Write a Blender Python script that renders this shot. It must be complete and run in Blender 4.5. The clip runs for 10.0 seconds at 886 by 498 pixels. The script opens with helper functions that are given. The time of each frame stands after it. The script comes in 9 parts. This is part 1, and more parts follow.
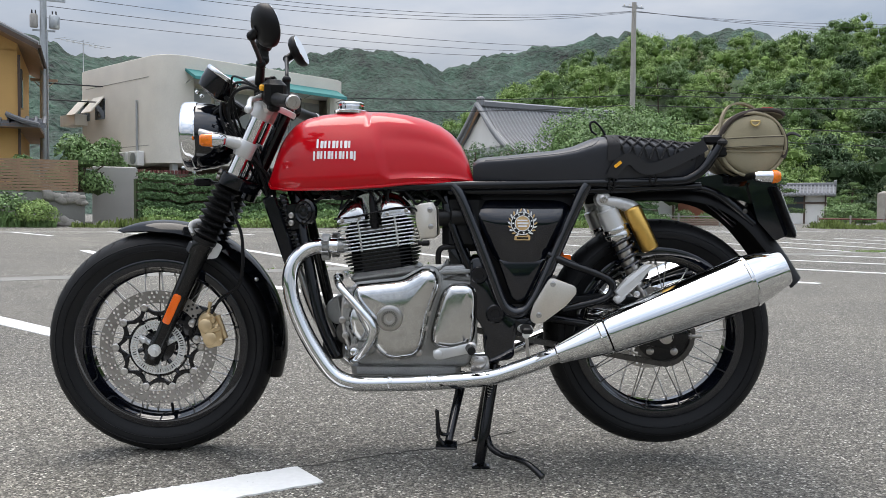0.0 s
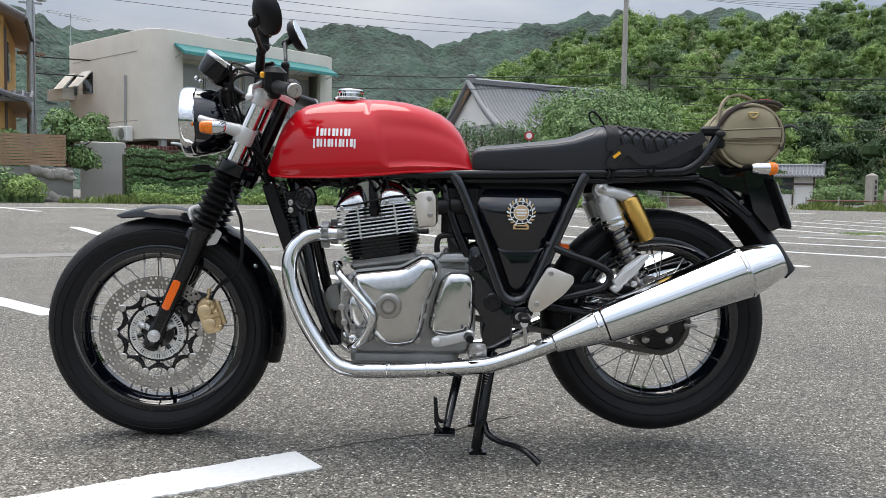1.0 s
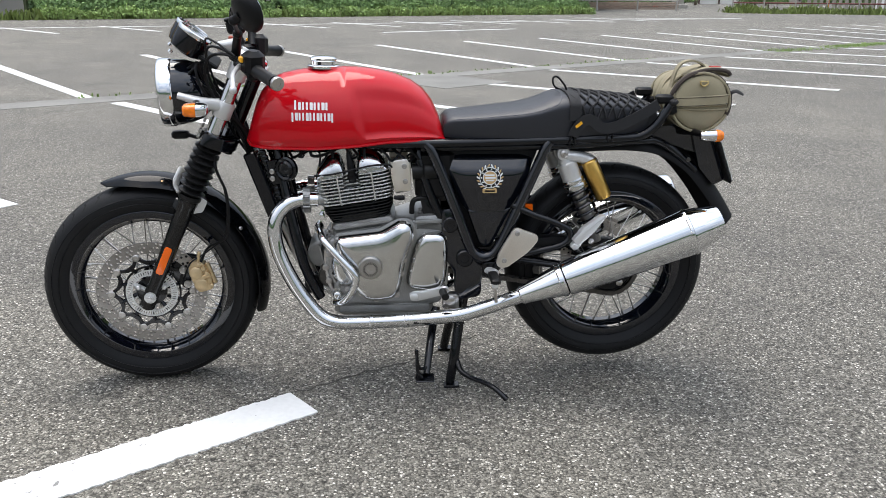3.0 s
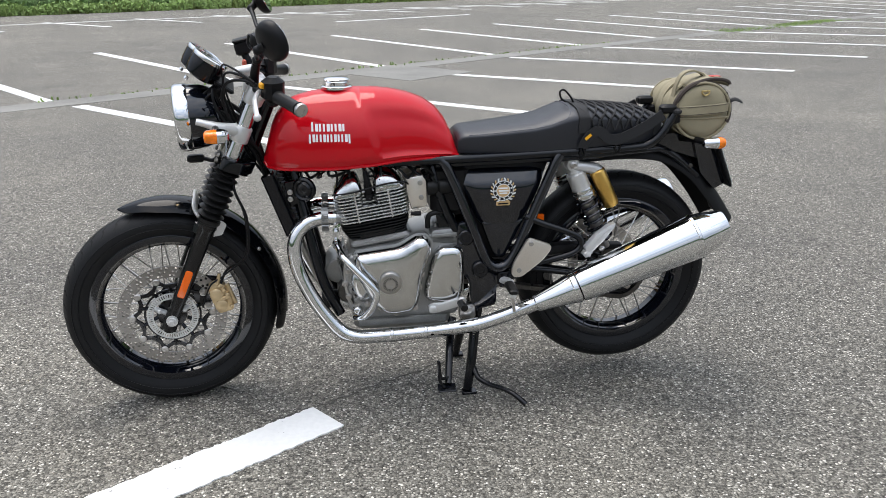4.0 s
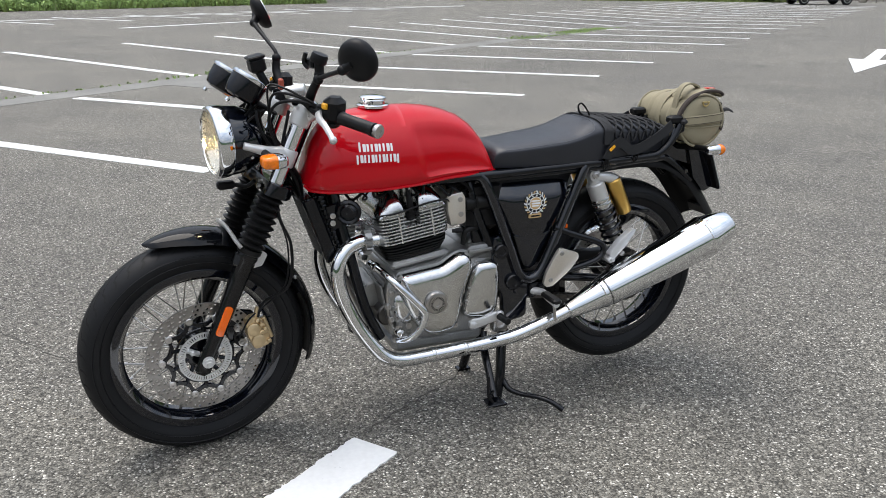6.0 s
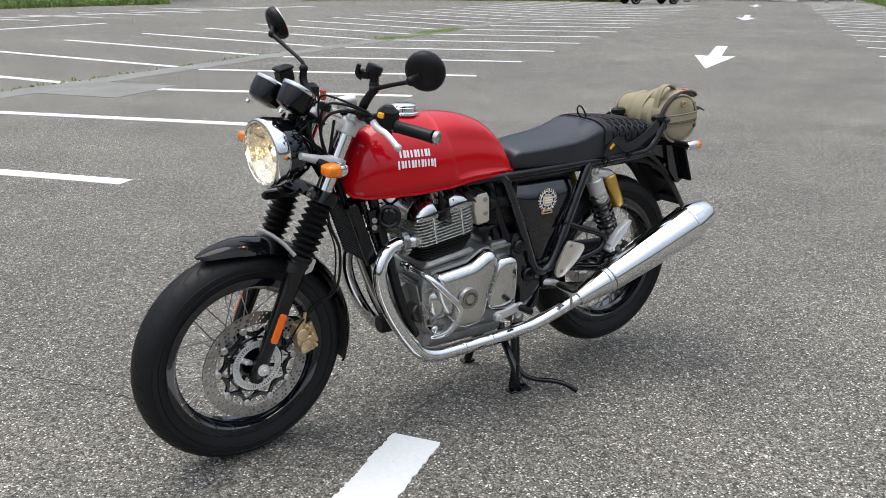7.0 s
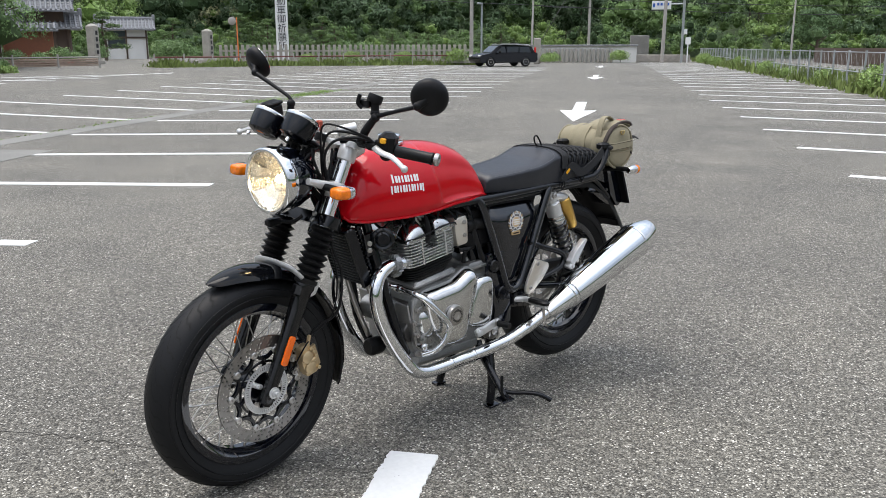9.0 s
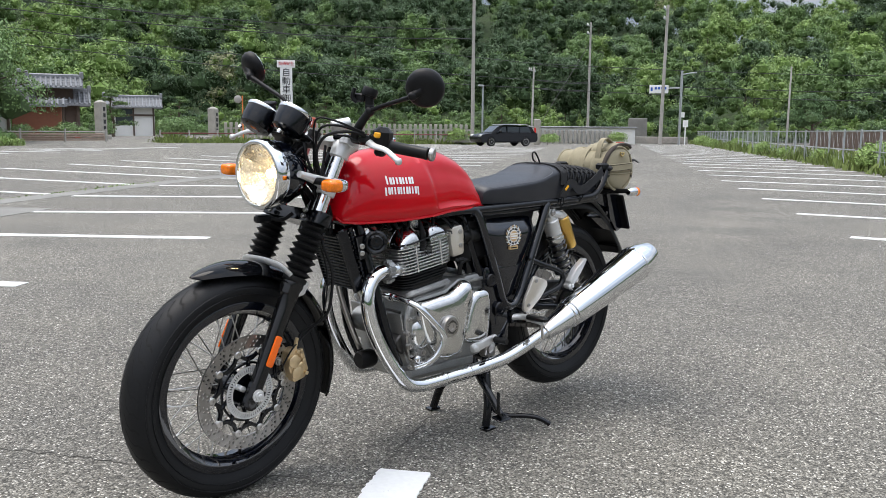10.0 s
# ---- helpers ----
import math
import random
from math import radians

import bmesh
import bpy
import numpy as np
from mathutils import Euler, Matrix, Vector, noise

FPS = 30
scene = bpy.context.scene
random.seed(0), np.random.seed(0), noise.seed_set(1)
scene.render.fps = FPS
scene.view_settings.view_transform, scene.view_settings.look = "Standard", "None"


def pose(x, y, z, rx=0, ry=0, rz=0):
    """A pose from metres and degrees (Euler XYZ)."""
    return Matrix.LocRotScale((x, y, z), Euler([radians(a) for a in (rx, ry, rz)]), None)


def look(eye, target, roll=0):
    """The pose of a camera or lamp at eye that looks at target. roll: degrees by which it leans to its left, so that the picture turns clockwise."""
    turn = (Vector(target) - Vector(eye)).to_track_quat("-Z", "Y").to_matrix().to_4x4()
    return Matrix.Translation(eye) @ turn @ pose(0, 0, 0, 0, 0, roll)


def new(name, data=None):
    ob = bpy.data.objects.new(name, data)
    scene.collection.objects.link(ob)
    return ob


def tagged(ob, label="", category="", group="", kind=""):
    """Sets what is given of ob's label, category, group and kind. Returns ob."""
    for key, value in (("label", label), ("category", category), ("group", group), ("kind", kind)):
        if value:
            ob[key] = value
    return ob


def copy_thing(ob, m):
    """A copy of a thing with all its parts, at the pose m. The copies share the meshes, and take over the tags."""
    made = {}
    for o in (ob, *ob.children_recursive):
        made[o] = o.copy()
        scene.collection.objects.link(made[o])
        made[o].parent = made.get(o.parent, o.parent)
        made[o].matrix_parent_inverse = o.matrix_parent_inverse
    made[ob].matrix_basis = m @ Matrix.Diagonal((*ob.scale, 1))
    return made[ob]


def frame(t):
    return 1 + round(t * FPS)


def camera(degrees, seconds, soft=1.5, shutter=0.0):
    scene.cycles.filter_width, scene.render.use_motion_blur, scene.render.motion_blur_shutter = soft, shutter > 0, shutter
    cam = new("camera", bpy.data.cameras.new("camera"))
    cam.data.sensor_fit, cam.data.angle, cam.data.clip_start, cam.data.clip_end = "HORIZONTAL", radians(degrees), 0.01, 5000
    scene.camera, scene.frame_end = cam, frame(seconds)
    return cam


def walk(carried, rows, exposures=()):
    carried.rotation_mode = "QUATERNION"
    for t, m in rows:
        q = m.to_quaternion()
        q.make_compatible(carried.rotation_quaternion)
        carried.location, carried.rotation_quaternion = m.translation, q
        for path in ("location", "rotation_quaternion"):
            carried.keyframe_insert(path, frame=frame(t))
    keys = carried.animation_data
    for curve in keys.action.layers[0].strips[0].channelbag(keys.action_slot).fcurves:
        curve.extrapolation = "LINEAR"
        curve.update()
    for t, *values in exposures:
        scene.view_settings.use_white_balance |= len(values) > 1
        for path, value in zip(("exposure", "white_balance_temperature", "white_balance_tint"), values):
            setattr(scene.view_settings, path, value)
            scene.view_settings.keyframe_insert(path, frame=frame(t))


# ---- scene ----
cam = camera(55.2, 10.0, soft=0.8)
PATH = [
    (0, (0.898, -2.387, 0.686), (0.804, -0.391, 0.608), 0.5),
    (0.5, (0.896, -2.393, 0.693), (0.806, -0.397, 0.603), 0.7),
    (1, (0.872, -2.4, 0.715), (0.804, -0.405, 0.585), 1.0),
    (1.5, (0.87, -2.411, 0.788), (0.817, -0.422, 0.577), 1.3),
    (2, (0.839, -2.464, 0.9), (0.824, -0.492, 0.55), 1.3),
    (2.5, (0.776, -2.503, 1.076), (0.832, -0.567, 0.571), 1.1),
    (4, (0.551, -2.535, 1.289), (0.76, -0.642, 0.67), -0.7),
    (4.5, (0.353, -2.563, 1.336), (0.654, -0.681, 0.72), -0.8),
    (5, (0.213, -2.5, 1.332), (0.615, -0.637, 0.726), -0.5),
    (6.5, (-0.459, -2.258, 1.318), (0.416, -0.565, 0.709), 0.6),
    (7, (-0.726, -2.199, 1.354), (0.292, -0.587, 0.748), 0.5),
    (7.5, (-0.922, -2.132, 1.359), (0.203, -0.592, 0.756), 0.1),
    (8, (-1.062, -2.056, 1.34), (0.142, -0.569, 0.757), -0.2),
    (8.5, (-1.153, -2.068, 1.317), (0.111, -0.615, 0.778), -0.3),
    (9, (-1.137, -2.118, 1.269), (0.156, -0.665, 0.805), -0.1),
    (9.5, (-1.111, -2.103, 1.139), (0.199, -0.639, 0.765), 0.3),
    (10, (-1.099, -2.1, 1.027), (0.217, -0.62, 0.749), 0.5),
]
walk(cam, [(t, look(eye, target, roll)) for t, eye, target, roll in PATH], [(t, e, 6950, 12) for t, e in ((0.0, 0.62), (2.5, 0.68), (5.0, 0.58), (7.5, 0.54), (8.5, 0.54), (10.0, 0.74))])

# ---- light ----
world = bpy.data.worlds.new("overcast_sky")
scene.world = world
world.use_nodes = True
wn, wl = world.node_tree.nodes, world.node_tree.links
wn.clear()
w_out, w_bg = wn.new("ShaderNodeOutputWorld"), wn.new("ShaderNodeBackground")
w_sky, w_mix, w_ramp, w_noise = wn.new("ShaderNodeTexSky"), wn.new("ShaderNodeMix"), wn.new("ShaderNodeValToRGB"), wn.new("ShaderNodeTexNoise")
w_geo, w_map = wn.new("ShaderNodeTexCoord"), wn.new("ShaderNodeMapping")
w_sky.sky_type, w_sky.sun_disc = "NISHITA", False
SUN_UP, SUN_TURN = radians(62), radians(215)
w_sky.sun_elevation, w_sky.sun_rotation = SUN_UP, SUN_TURN
w_sky.air_density, w_sky.dust_density = 1.0, 2.0
w_map.inputs["Scale"].default_value = (1.0, 1.0, 3.2)
w_noise.inputs["Scale"].default_value, w_noise.inputs["Detail"].default_value = 2.1, 6.0
w_noise.inputs["Roughness"].default_value = 0.55
w_ramp.color_ramp.elements[0].position, w_ramp.color_ramp.elements[0].color = 0.36, (3.35, 4.28, 5.75, 1)
w_ramp.color_ramp.elements[1].position, w_ramp.color_ramp.elements[1].color = 0.66, (6.55, 7.05, 7.85, 1)
w_mix.data_type, w_mix.inputs["Factor"].default_value = "RGBA", 0.86
wl.new(w_geo.outputs["Generated"], w_map.inputs["Vector"])
wl.new(w_map.outputs["Vector"], w_noise.inputs["Vector"])
wl.new(w_noise.outputs["Fac"], w_ramp.inputs["Fac"])
wl.new(w_sky.outputs["Color"], w_mix.inputs["A"])
wl.new(w_ramp.outputs["Color"], w_mix.inputs["B"])
w_sep, w_up, w_mul = wn.new("ShaderNodeSeparateXYZ"), wn.new("ShaderNodeMapRange"), wn.new("ShaderNodeVectorMath")
w_up.inputs["From Min"].default_value, w_up.inputs["From Max"].default_value = 0.16, 0.95
w_up.inputs["To Min"].default_value, w_up.inputs["To Max"].default_value = 0.55, 2.15
w_mul.operation = "SCALE"
wl.new(w_geo.outputs["Generated"], w_sep.inputs["Vector"])
wl.new(w_sep.outputs["Z"], w_up.inputs["Value"])
wl.new(w_mix.outputs["Result"], w_mul.inputs[0])
wl.new(w_up.outputs["Result"], w_mul.inputs["Scale"])
wl.new(w_mul.outputs["Vector"], w_bg.inputs["Color"])
w_bg.inputs["Strength"].default_value = 0.11
wl.new(w_bg.outputs["Background"], w_out.inputs["Surface"])

sun = new("sun", bpy.data.lights.new("sun", "SUN"))
sun.data.energy, sun.data.angle, sun.data.color = 1.45, radians(38), (1.0, 0.97, 0.92)
sun.matrix_basis = look((0, 0, 30), (30 * math.sin(SUN_TURN) * -0.35, 30 * math.cos(SUN_TURN) * 0.35, 0))


# ---- materials ----
def surface(name, color, rough=0.5, metal=0.0, vary=0.12, scale=8.0, fine=120.0, bump=0.0, coat=0.0, rough_vary=0.12, island=0.0, spec=0.5):
    """A principled surface whose colour and gloss wander at two scales; bump in metres of relief."""
    m = bpy.data.materials.new(name)
    m.use_nodes = True
    n, l = m.node_tree.nodes, m.node_tree.links
    b = n["Principled BSDF"]
    b.inputs["Metallic"].default_value = metal
    b.inputs["Coat Weight"].default_value, b.inputs["Coat Roughness"].default_value = coat, 0.04
    b.inputs["Specular IOR Level"].default_value = spec
    tc = n.new("ShaderNodeTexCoord")
    big, small = n.new("ShaderNodeTexNoise"), n.new("ShaderNodeTexNoise")
    big.inputs["Scale"].default_value, small.inputs["Scale"].default_value = scale, fine
    big.inputs["Detail"].default_value, small.inputs["Detail"].default_value = 4.0, 3.0
    l.new(tc.outputs["Object"], big.inputs["Vector"])
    l.new(tc.outputs["Object"], small.inputs["Vector"])
    add = n.new("ShaderNodeMath")
    add.operation = "ADD"
    l.new(big.outputs["Fac"], add.inputs[0])
    l.new(small.outputs["Fac"], add.inputs[1])
    rng = n.new("ShaderNodeMapRange")
    rng.inputs["From Min"].default_value, rng.inputs["From Max"].default_value = 0.65, 1.35
    rng.inputs["To Min"].default_value, rng.inputs["To Max"].default_value = 1 - vary, 1 + vary
    l.new(add.outputs[0], rng.inputs["Value"])
    last = rng.outputs["Result"]
    if island:
        geo, isl, mul = n.new("ShaderNodeNewGeometry"), n.new("ShaderNodeMapRange"), n.new("ShaderNodeMath")
        isl.inputs["To Min"].default_value, isl.inputs["To Max"].default_value = 1 - island, 1 + island
        l.new(geo.outputs["Random Per Island"], isl.inputs["Value"])
        mul.operation = "MULTIPLY"
        l.new(last, mul.inputs[0])
        l.new(isl.outputs["Result"], mul.inputs[1])
        last = mul.outputs[0]
    col = n.new("ShaderNodeVectorMath")
    col.operation = "SCALE"
    col.inputs[0].default_value = color
    l.new(last, col.inputs["Scale"])
    l.new(col.outputs["Vector"], b.inputs["Base Color"])
    rr = n.new("ShaderNodeMapRange")
    rr.inputs["From Min"].default_value, rr.inputs["From Max"].default_value = 0.65, 1.35
    rr.inputs["To Min"].default_value, rr.inputs["To Max"].default_value = max(0.02, rough * (1 - rough_vary)), min(1, rough * (1 + rough_vary))
    l.new(add.outputs[0], rr.inputs["Value"])
    l.new(rr.outputs["Result"], b.inputs["Roughness"])
    if bump:
        bp = n.new("ShaderNodeBump")
        bp.inputs["Strength"].default_value, bp.inputs["Distance"].default_value = 1.0, bump
        l.new(small.outputs["Fac"], bp.inputs["Height"])
        l.new(bp.outputs["Normal"], b.inputs["Normal"])
    return m


def asphalt_surface():
    """Worn parking-lot asphalt: pale stone chips in grey binder, with broad stains."""
    m = bpy.data.materials.new("worn_asphalt")
    m.use_nodes = True
    n, l = m.node_tree.nodes, m.node_tree.links
    b = n["Principled BSDF"]
    tc = n.new("ShaderNodeTexCoord")

    def noise_of(scale, detail=3.0, rough=0.6):
        t = n.new("ShaderNodeTexNoise")
        t.inputs["Scale"].default_value, t.inputs["Detail"].default_value, t.inputs["Roughness"].default_value = scale, detail, rough
        l.new(tc.outputs["Object"], t.inputs["Vector"])
        return t.outputs["Fac"]

    def ramp(fac, stops):
        r = n.new("ShaderNodeValToRGB")
        e = r.color_ramp.elements
        while len(e) < len(stops):
            e.new(0.5)
        for k, (p, c) in enumerate(stops):
            e[k].position, e[k].color = p, (*c, 1)
        l.new(fac, r.inputs["Fac"])
        return r.outputs["Color"]

    def mix(kind, a, c, fac=1.0):
        x = n.new("ShaderNodeMix")
        x.data_type, x.blend_type = "RGBA", kind
        if isinstance(fac, float):
            x.inputs["Factor"].default_value = fac
        else:
            l.new(fac, x.inputs["Factor"])
        l.new(a, x.inputs["A"])
        l.new(c, x.inputs["B"])
        return x.outputs["Result"]

    chips = n.new("ShaderNodeTexVoronoi")
    chips.inputs["Scale"].default_value = 165.0
    l.new(tc.outputs["Object"], chips.inputs["Vector"])
    sep = n.new("ShaderNodeSeparateColor")
    l.new(chips.outputs["Color"], sep.inputs["Color"])
    stone = ramp(sep.outputs["Red"], [(0.0, (0.068, 0.063, 0.053)), (0.4, (0.152, 0.143, 0.122)), (0.72, (0.222, 0.210, 0.180)), (0.93, (0.33, 0.312, 0.268)), (1.0, (0.74, 0.71, 0.64))])
    edge = ramp(chips.outputs["Distance"], [(0.0, (1.12, 1.12, 1.12)), (0.5, (0.98, 0.98, 0.98)), (0.85, (0.28, 0.28, 0.28))])
    base = mix("MULTIPLY", stone, edge)
    base = mix("MULTIPLY", base, ramp(noise_of(38.0, 4.0), [(0.3, (0.62, 0.62, 0.62)), (0.65, (1.22, 1.22, 1.22))]))
    base = mix("MULTIPLY", base, ramp(noise_of(1.1, 6.0), [(0.32, (0.82, 0.82, 0.83)), (0.68, (1.14, 1.13, 1.11))]))
    base = mix("MULTIPLY", base, ramp(noise_of(0.16, 5.0), [(0.35, (0.86, 0.86, 0.87)), (0.65, (1.12, 1.12, 1.11))]))
    l.new(base, b.inputs["Base Color"])
    b.inputs["Roughness"].default_value, b.inputs["Specular IOR Level"].default_value = 0.82, 0.4
    bp = n.new("ShaderNodeBump")
    bp.inputs["Strength"].default_value, bp.inputs["Distance"].default_value = 0.75, 0.004
    inv = n.new("ShaderNodeMath")
    inv.operation, inv.inputs[0].default_value = "SUBTRACT", 1.0
    l.new(chips.outputs["Distance"], inv.inputs[1])
    l.new(inv.outputs[0], bp.inputs["Height"])
    l.new(bp.outputs["Normal"], b.inputs["Normal"])
    return m


def road_paint():
    """White road paint with chips and pinholes where the asphalt shows through."""
    m = surface("road_paint", (0.74, 0.74, 0.72), 0.65, vary=0.06, scale=3.0, fine=60.0, bump=0.0015)
    n, l = m.node_tree.nodes, m.node_tree.links
    b = n["Principled BSDF"]
    tc, a, c = n.new("ShaderNodeTexCoord"), n.new("ShaderNodeTexNoise"), n.new("ShaderNodeTexNoise")
    a.inputs["Scale"].default_value, c.inputs["Scale"].default_value = 45.0, 3.0
    l.new(tc.outputs["Object"], a.inputs["Vector"])
    l.new(tc.outputs["Object"], c.inputs["Vector"])
    s = n.new("ShaderNodeMath")
    s.operation = "MULTIPLY"
    l.new(a.outputs["Fac"], s.inputs[0])
    l.new(c.outputs["Fac"], s.inputs[1])
    r = n.new("ShaderNodeMapRange")
    r.inputs["From Min"].default_value, r.inputs["From Max"].default_value = 0.105, 0.135
    l.new(s.outputs[0], r.inputs["Value"])
    mixer = n.new("ShaderNodeMix")
    mixer.data_type = "RGBA"
    mixer.inputs["A"].default_value = (0.2, 0.2, 0.19, 1)
    l.new(r.outputs["Result"], mixer.inputs["Factor"])
    l.new(b.inputs["Base Color"].links[0].from_socket, mixer.inputs["B"])
    l.new(mixer.outputs["Result"], b.inputs["Base Color"])
    return m


def glass_surface(name, color=(1, 1, 1), rough=0.02, ior=1.45):
    m = bpy.data.materials.new(name)
    m.use_nodes = True
    b = m.node_tree.nodes["Principled BSDF"]
    b.inputs["Base Color"].default_value = (*color, 1)
    b.inputs["Transmission Weight"].default_value, b.inputs["Roughness"].default_value, b.inputs["IOR"].default_value = 1.0, rough, ior
    return m


def glow(name, color, strength):
    m = bpy.data.materials.new(name)
    m.use_nodes = True
    b = m.node_tree.nodes["Principled BSDF"]
    b.inputs["Base Color"].default_value = (*color, 1)
    b.inputs["Emission Color"].default_value, b.inputs["Emission Strength"].default_value = (*color, 1), strength
    return m


def leaf_surface(name, color, vary=0.35):
    m = surface(name, color, 0.55, vary=0.25, scale=0.25, fine=3.0, island=vary, spec=0.3)
    b = m.node_tree.nodes["Principled BSDF"]
    b.inputs["Subsurface Weight"].default_value = 0.0
    return m


ASPHALT, PAINT = asphalt_surface(), road_paint()
CRACK = surface("crack_dirt", (0.095, 0.09, 0.08), 0.95, fine=200)
CONCRETE = surface("weathered_concrete", (0.2, 0.195, 0.178), 0.85, vary=0.4, scale=1.1, fine=60, bump=0.002)
RED = surface("red_lacquer", (0.50, 0.003, 0.009), 0.32, vary=0.02, scale=4, fine=900, coat=0.72, spec=0.05)
# Raised blue in the next three blacks stands for the sky they mirror.
BLACK_GLOSS = surface("black_lacquer", (0.0028, 0.0038, 0.0072), 0.06, vary=0.1, coat=0.75, spec=0.35)
# Same gloss black as above, coat and specular cut so less sky shows.
FENDER_BLACK = surface("black_fender_enamel", (0.0022, 0.0026, 0.0036), 0.07, vary=0.1, coat=0.12, spec=0.14)
BLACK_SATIN = surface("black_satin_paint", (0.0025, 0.0031, 0.0048), 0.15, vary=0.2, scale=12, bump=0.00005, spec=0.4)
BLACK_MATT = surface("black_textured_plastic", (0.006, 0.006, 0.0065), 0.42, vary=0.2, fine=400, bump=0.0002, spec=0.2)
RUBBER = surface("tyre_rubber", (0.0085, 0.0087, 0.0095), 0.5, vary=0.25, scale=14, fine=260, bump=0.0003, spec=0.22)
GAITER = surface("rubber_gaiter", (0.006, 0.006, 0.006), 0.42, vary=0.2, spec=0.28)
# Bluish base colour stands in for sky sheen on the seat.
VINYL = surface("black_vinyl", (0.016, 0.0175, 0.023), 0.40, vary=0.12, fine=700, bump=0.0003, spec=0.5)
FORK_BLACK = surface("black_fork_enamel", (0.004, 0.004, 0.0045), 0.2, vary=0.15, coat=0.4, spec=0.3)
CHROME = surface("chrome", (0.74, 0.75, 0.76), 0.05, 1.0, vary=0.03, scale=10, rough_vary=0.5)
POLISHED = surface("polished_aluminium", (0.60, 0.60, 0.59), 0.14, 1.0, vary=0.1, scale=9, fine=90, rough_vary=0.4)
CAST = surface("cast_aluminium", (0.33, 0.33, 0.32), 0.42, 0.85, vary=0.25, scale=16, fine=300, bump=0.0004)
SILVER = surface("silver_paint", (0.62, 0.62, 0.61), 0.38, 0.55, vary=0.06, fine=600)
BRUSHED = surface("pale_brushed_metal", (0.74, 0.69, 0.62), 0.36, 0.9, vary=0.06, scale=12, fine=300)
STEEL = surface("brushed_steel", (0.48, 0.46, 0.44), 0.3, 1.0, vary=0.1, scale=20, fine=240)
DARK_STEEL = surface("dark_steel", (0.1, 0.095, 0.09), 0.4, 0.9, vary=0.25)
GOLD = surface("gold_anodised", (0.72, 0.44, 0.12), 0.3, 1.0, vary=0.06)
BRONZE = surface("pale_gold_caliper", (0.62, 0.47, 0.28), 0.4, 0.75, vary=0.08)
ORANGE = surface("orange_lens", (0.85, 0.13, 0.004), 0.18, vary=0.15, fine=500, coat=0.4)
WHITE_PRINT = surface("white_print", (0.8, 0.8, 0.79), 0.4, vary=0.03)
GOLD_PRINT = surface("gold_print", (0.55, 0.36, 0.16), 0.4, vary=0.05)
CANVAS = surface("olive_canvas", (0.285, 0.25, 0.165), 0.9, vary=0.16, scale=14, fine=500, bump=0.0006)
CANVAS_DARK = surface("brown_edging", (0.045, 0.034, 0.028), 0.85, fine=400)
WEBBING = surface("black_webbing", (0.012, 0.012, 0.013), 0.8, fine=700, bump=0.0005)
GLASS = glass_surface("clear_glass")
MIRROR = surface("mirror_glass", (0.9, 0.92, 0.93), 0.02, 1.0, vary=0.0)
REFLECTOR = surface("lamp_reflector", (0.86, 0.83, 0.75), 0.26, 1.0, vary=0.04, scale=30)


def lens_surface():
    """Clear moulded lamp lens: mostly see-through, with a faint gloss."""
    m = bpy.data.materials.new("lamp_lens")
    m.use_nodes = True
    n, l = m.node_tree.nodes, m.node_tree.links
    n.remove(n["Principled BSDF"])
    see, shine, both = n.new("ShaderNodeBsdfTransparent"), n.new("ShaderNodeBsdfGlossy"), n.new("ShaderNodeMixShader")
    see.inputs["Color"].default_value = (0.97, 0.97, 0.96, 1)
    shine.inputs["Roughness"].default_value, both.inputs["Fac"].default_value = 0.03, 0.05
    l.new(see.outputs[0], both.inputs[1])
    l.new(shine.outputs[0], both.inputs[2])
    l.new(both.outputs[0], n["Material Output"].inputs["Surface"])
    return m


LENS = lens_surface()
BULB = glow("lit_bulb", (1.0, 0.74, 0.36), 120.0)
YELLOW = surface("yellow_plastic", (0.9, 0.42, 0.02), 0.4)
RED_PLASTIC = surface("red_plastic", (0.6, 0.02, 0.015), 0.35)
CLEAR_AMBER = surface("amber_lens", (0.9, 0.2, 0.005), 0.15, vary=0.2, scale=60, coat=0.4)
FACE = surface("gauge_face", (0.03, 0.03, 0.035), 0.4)


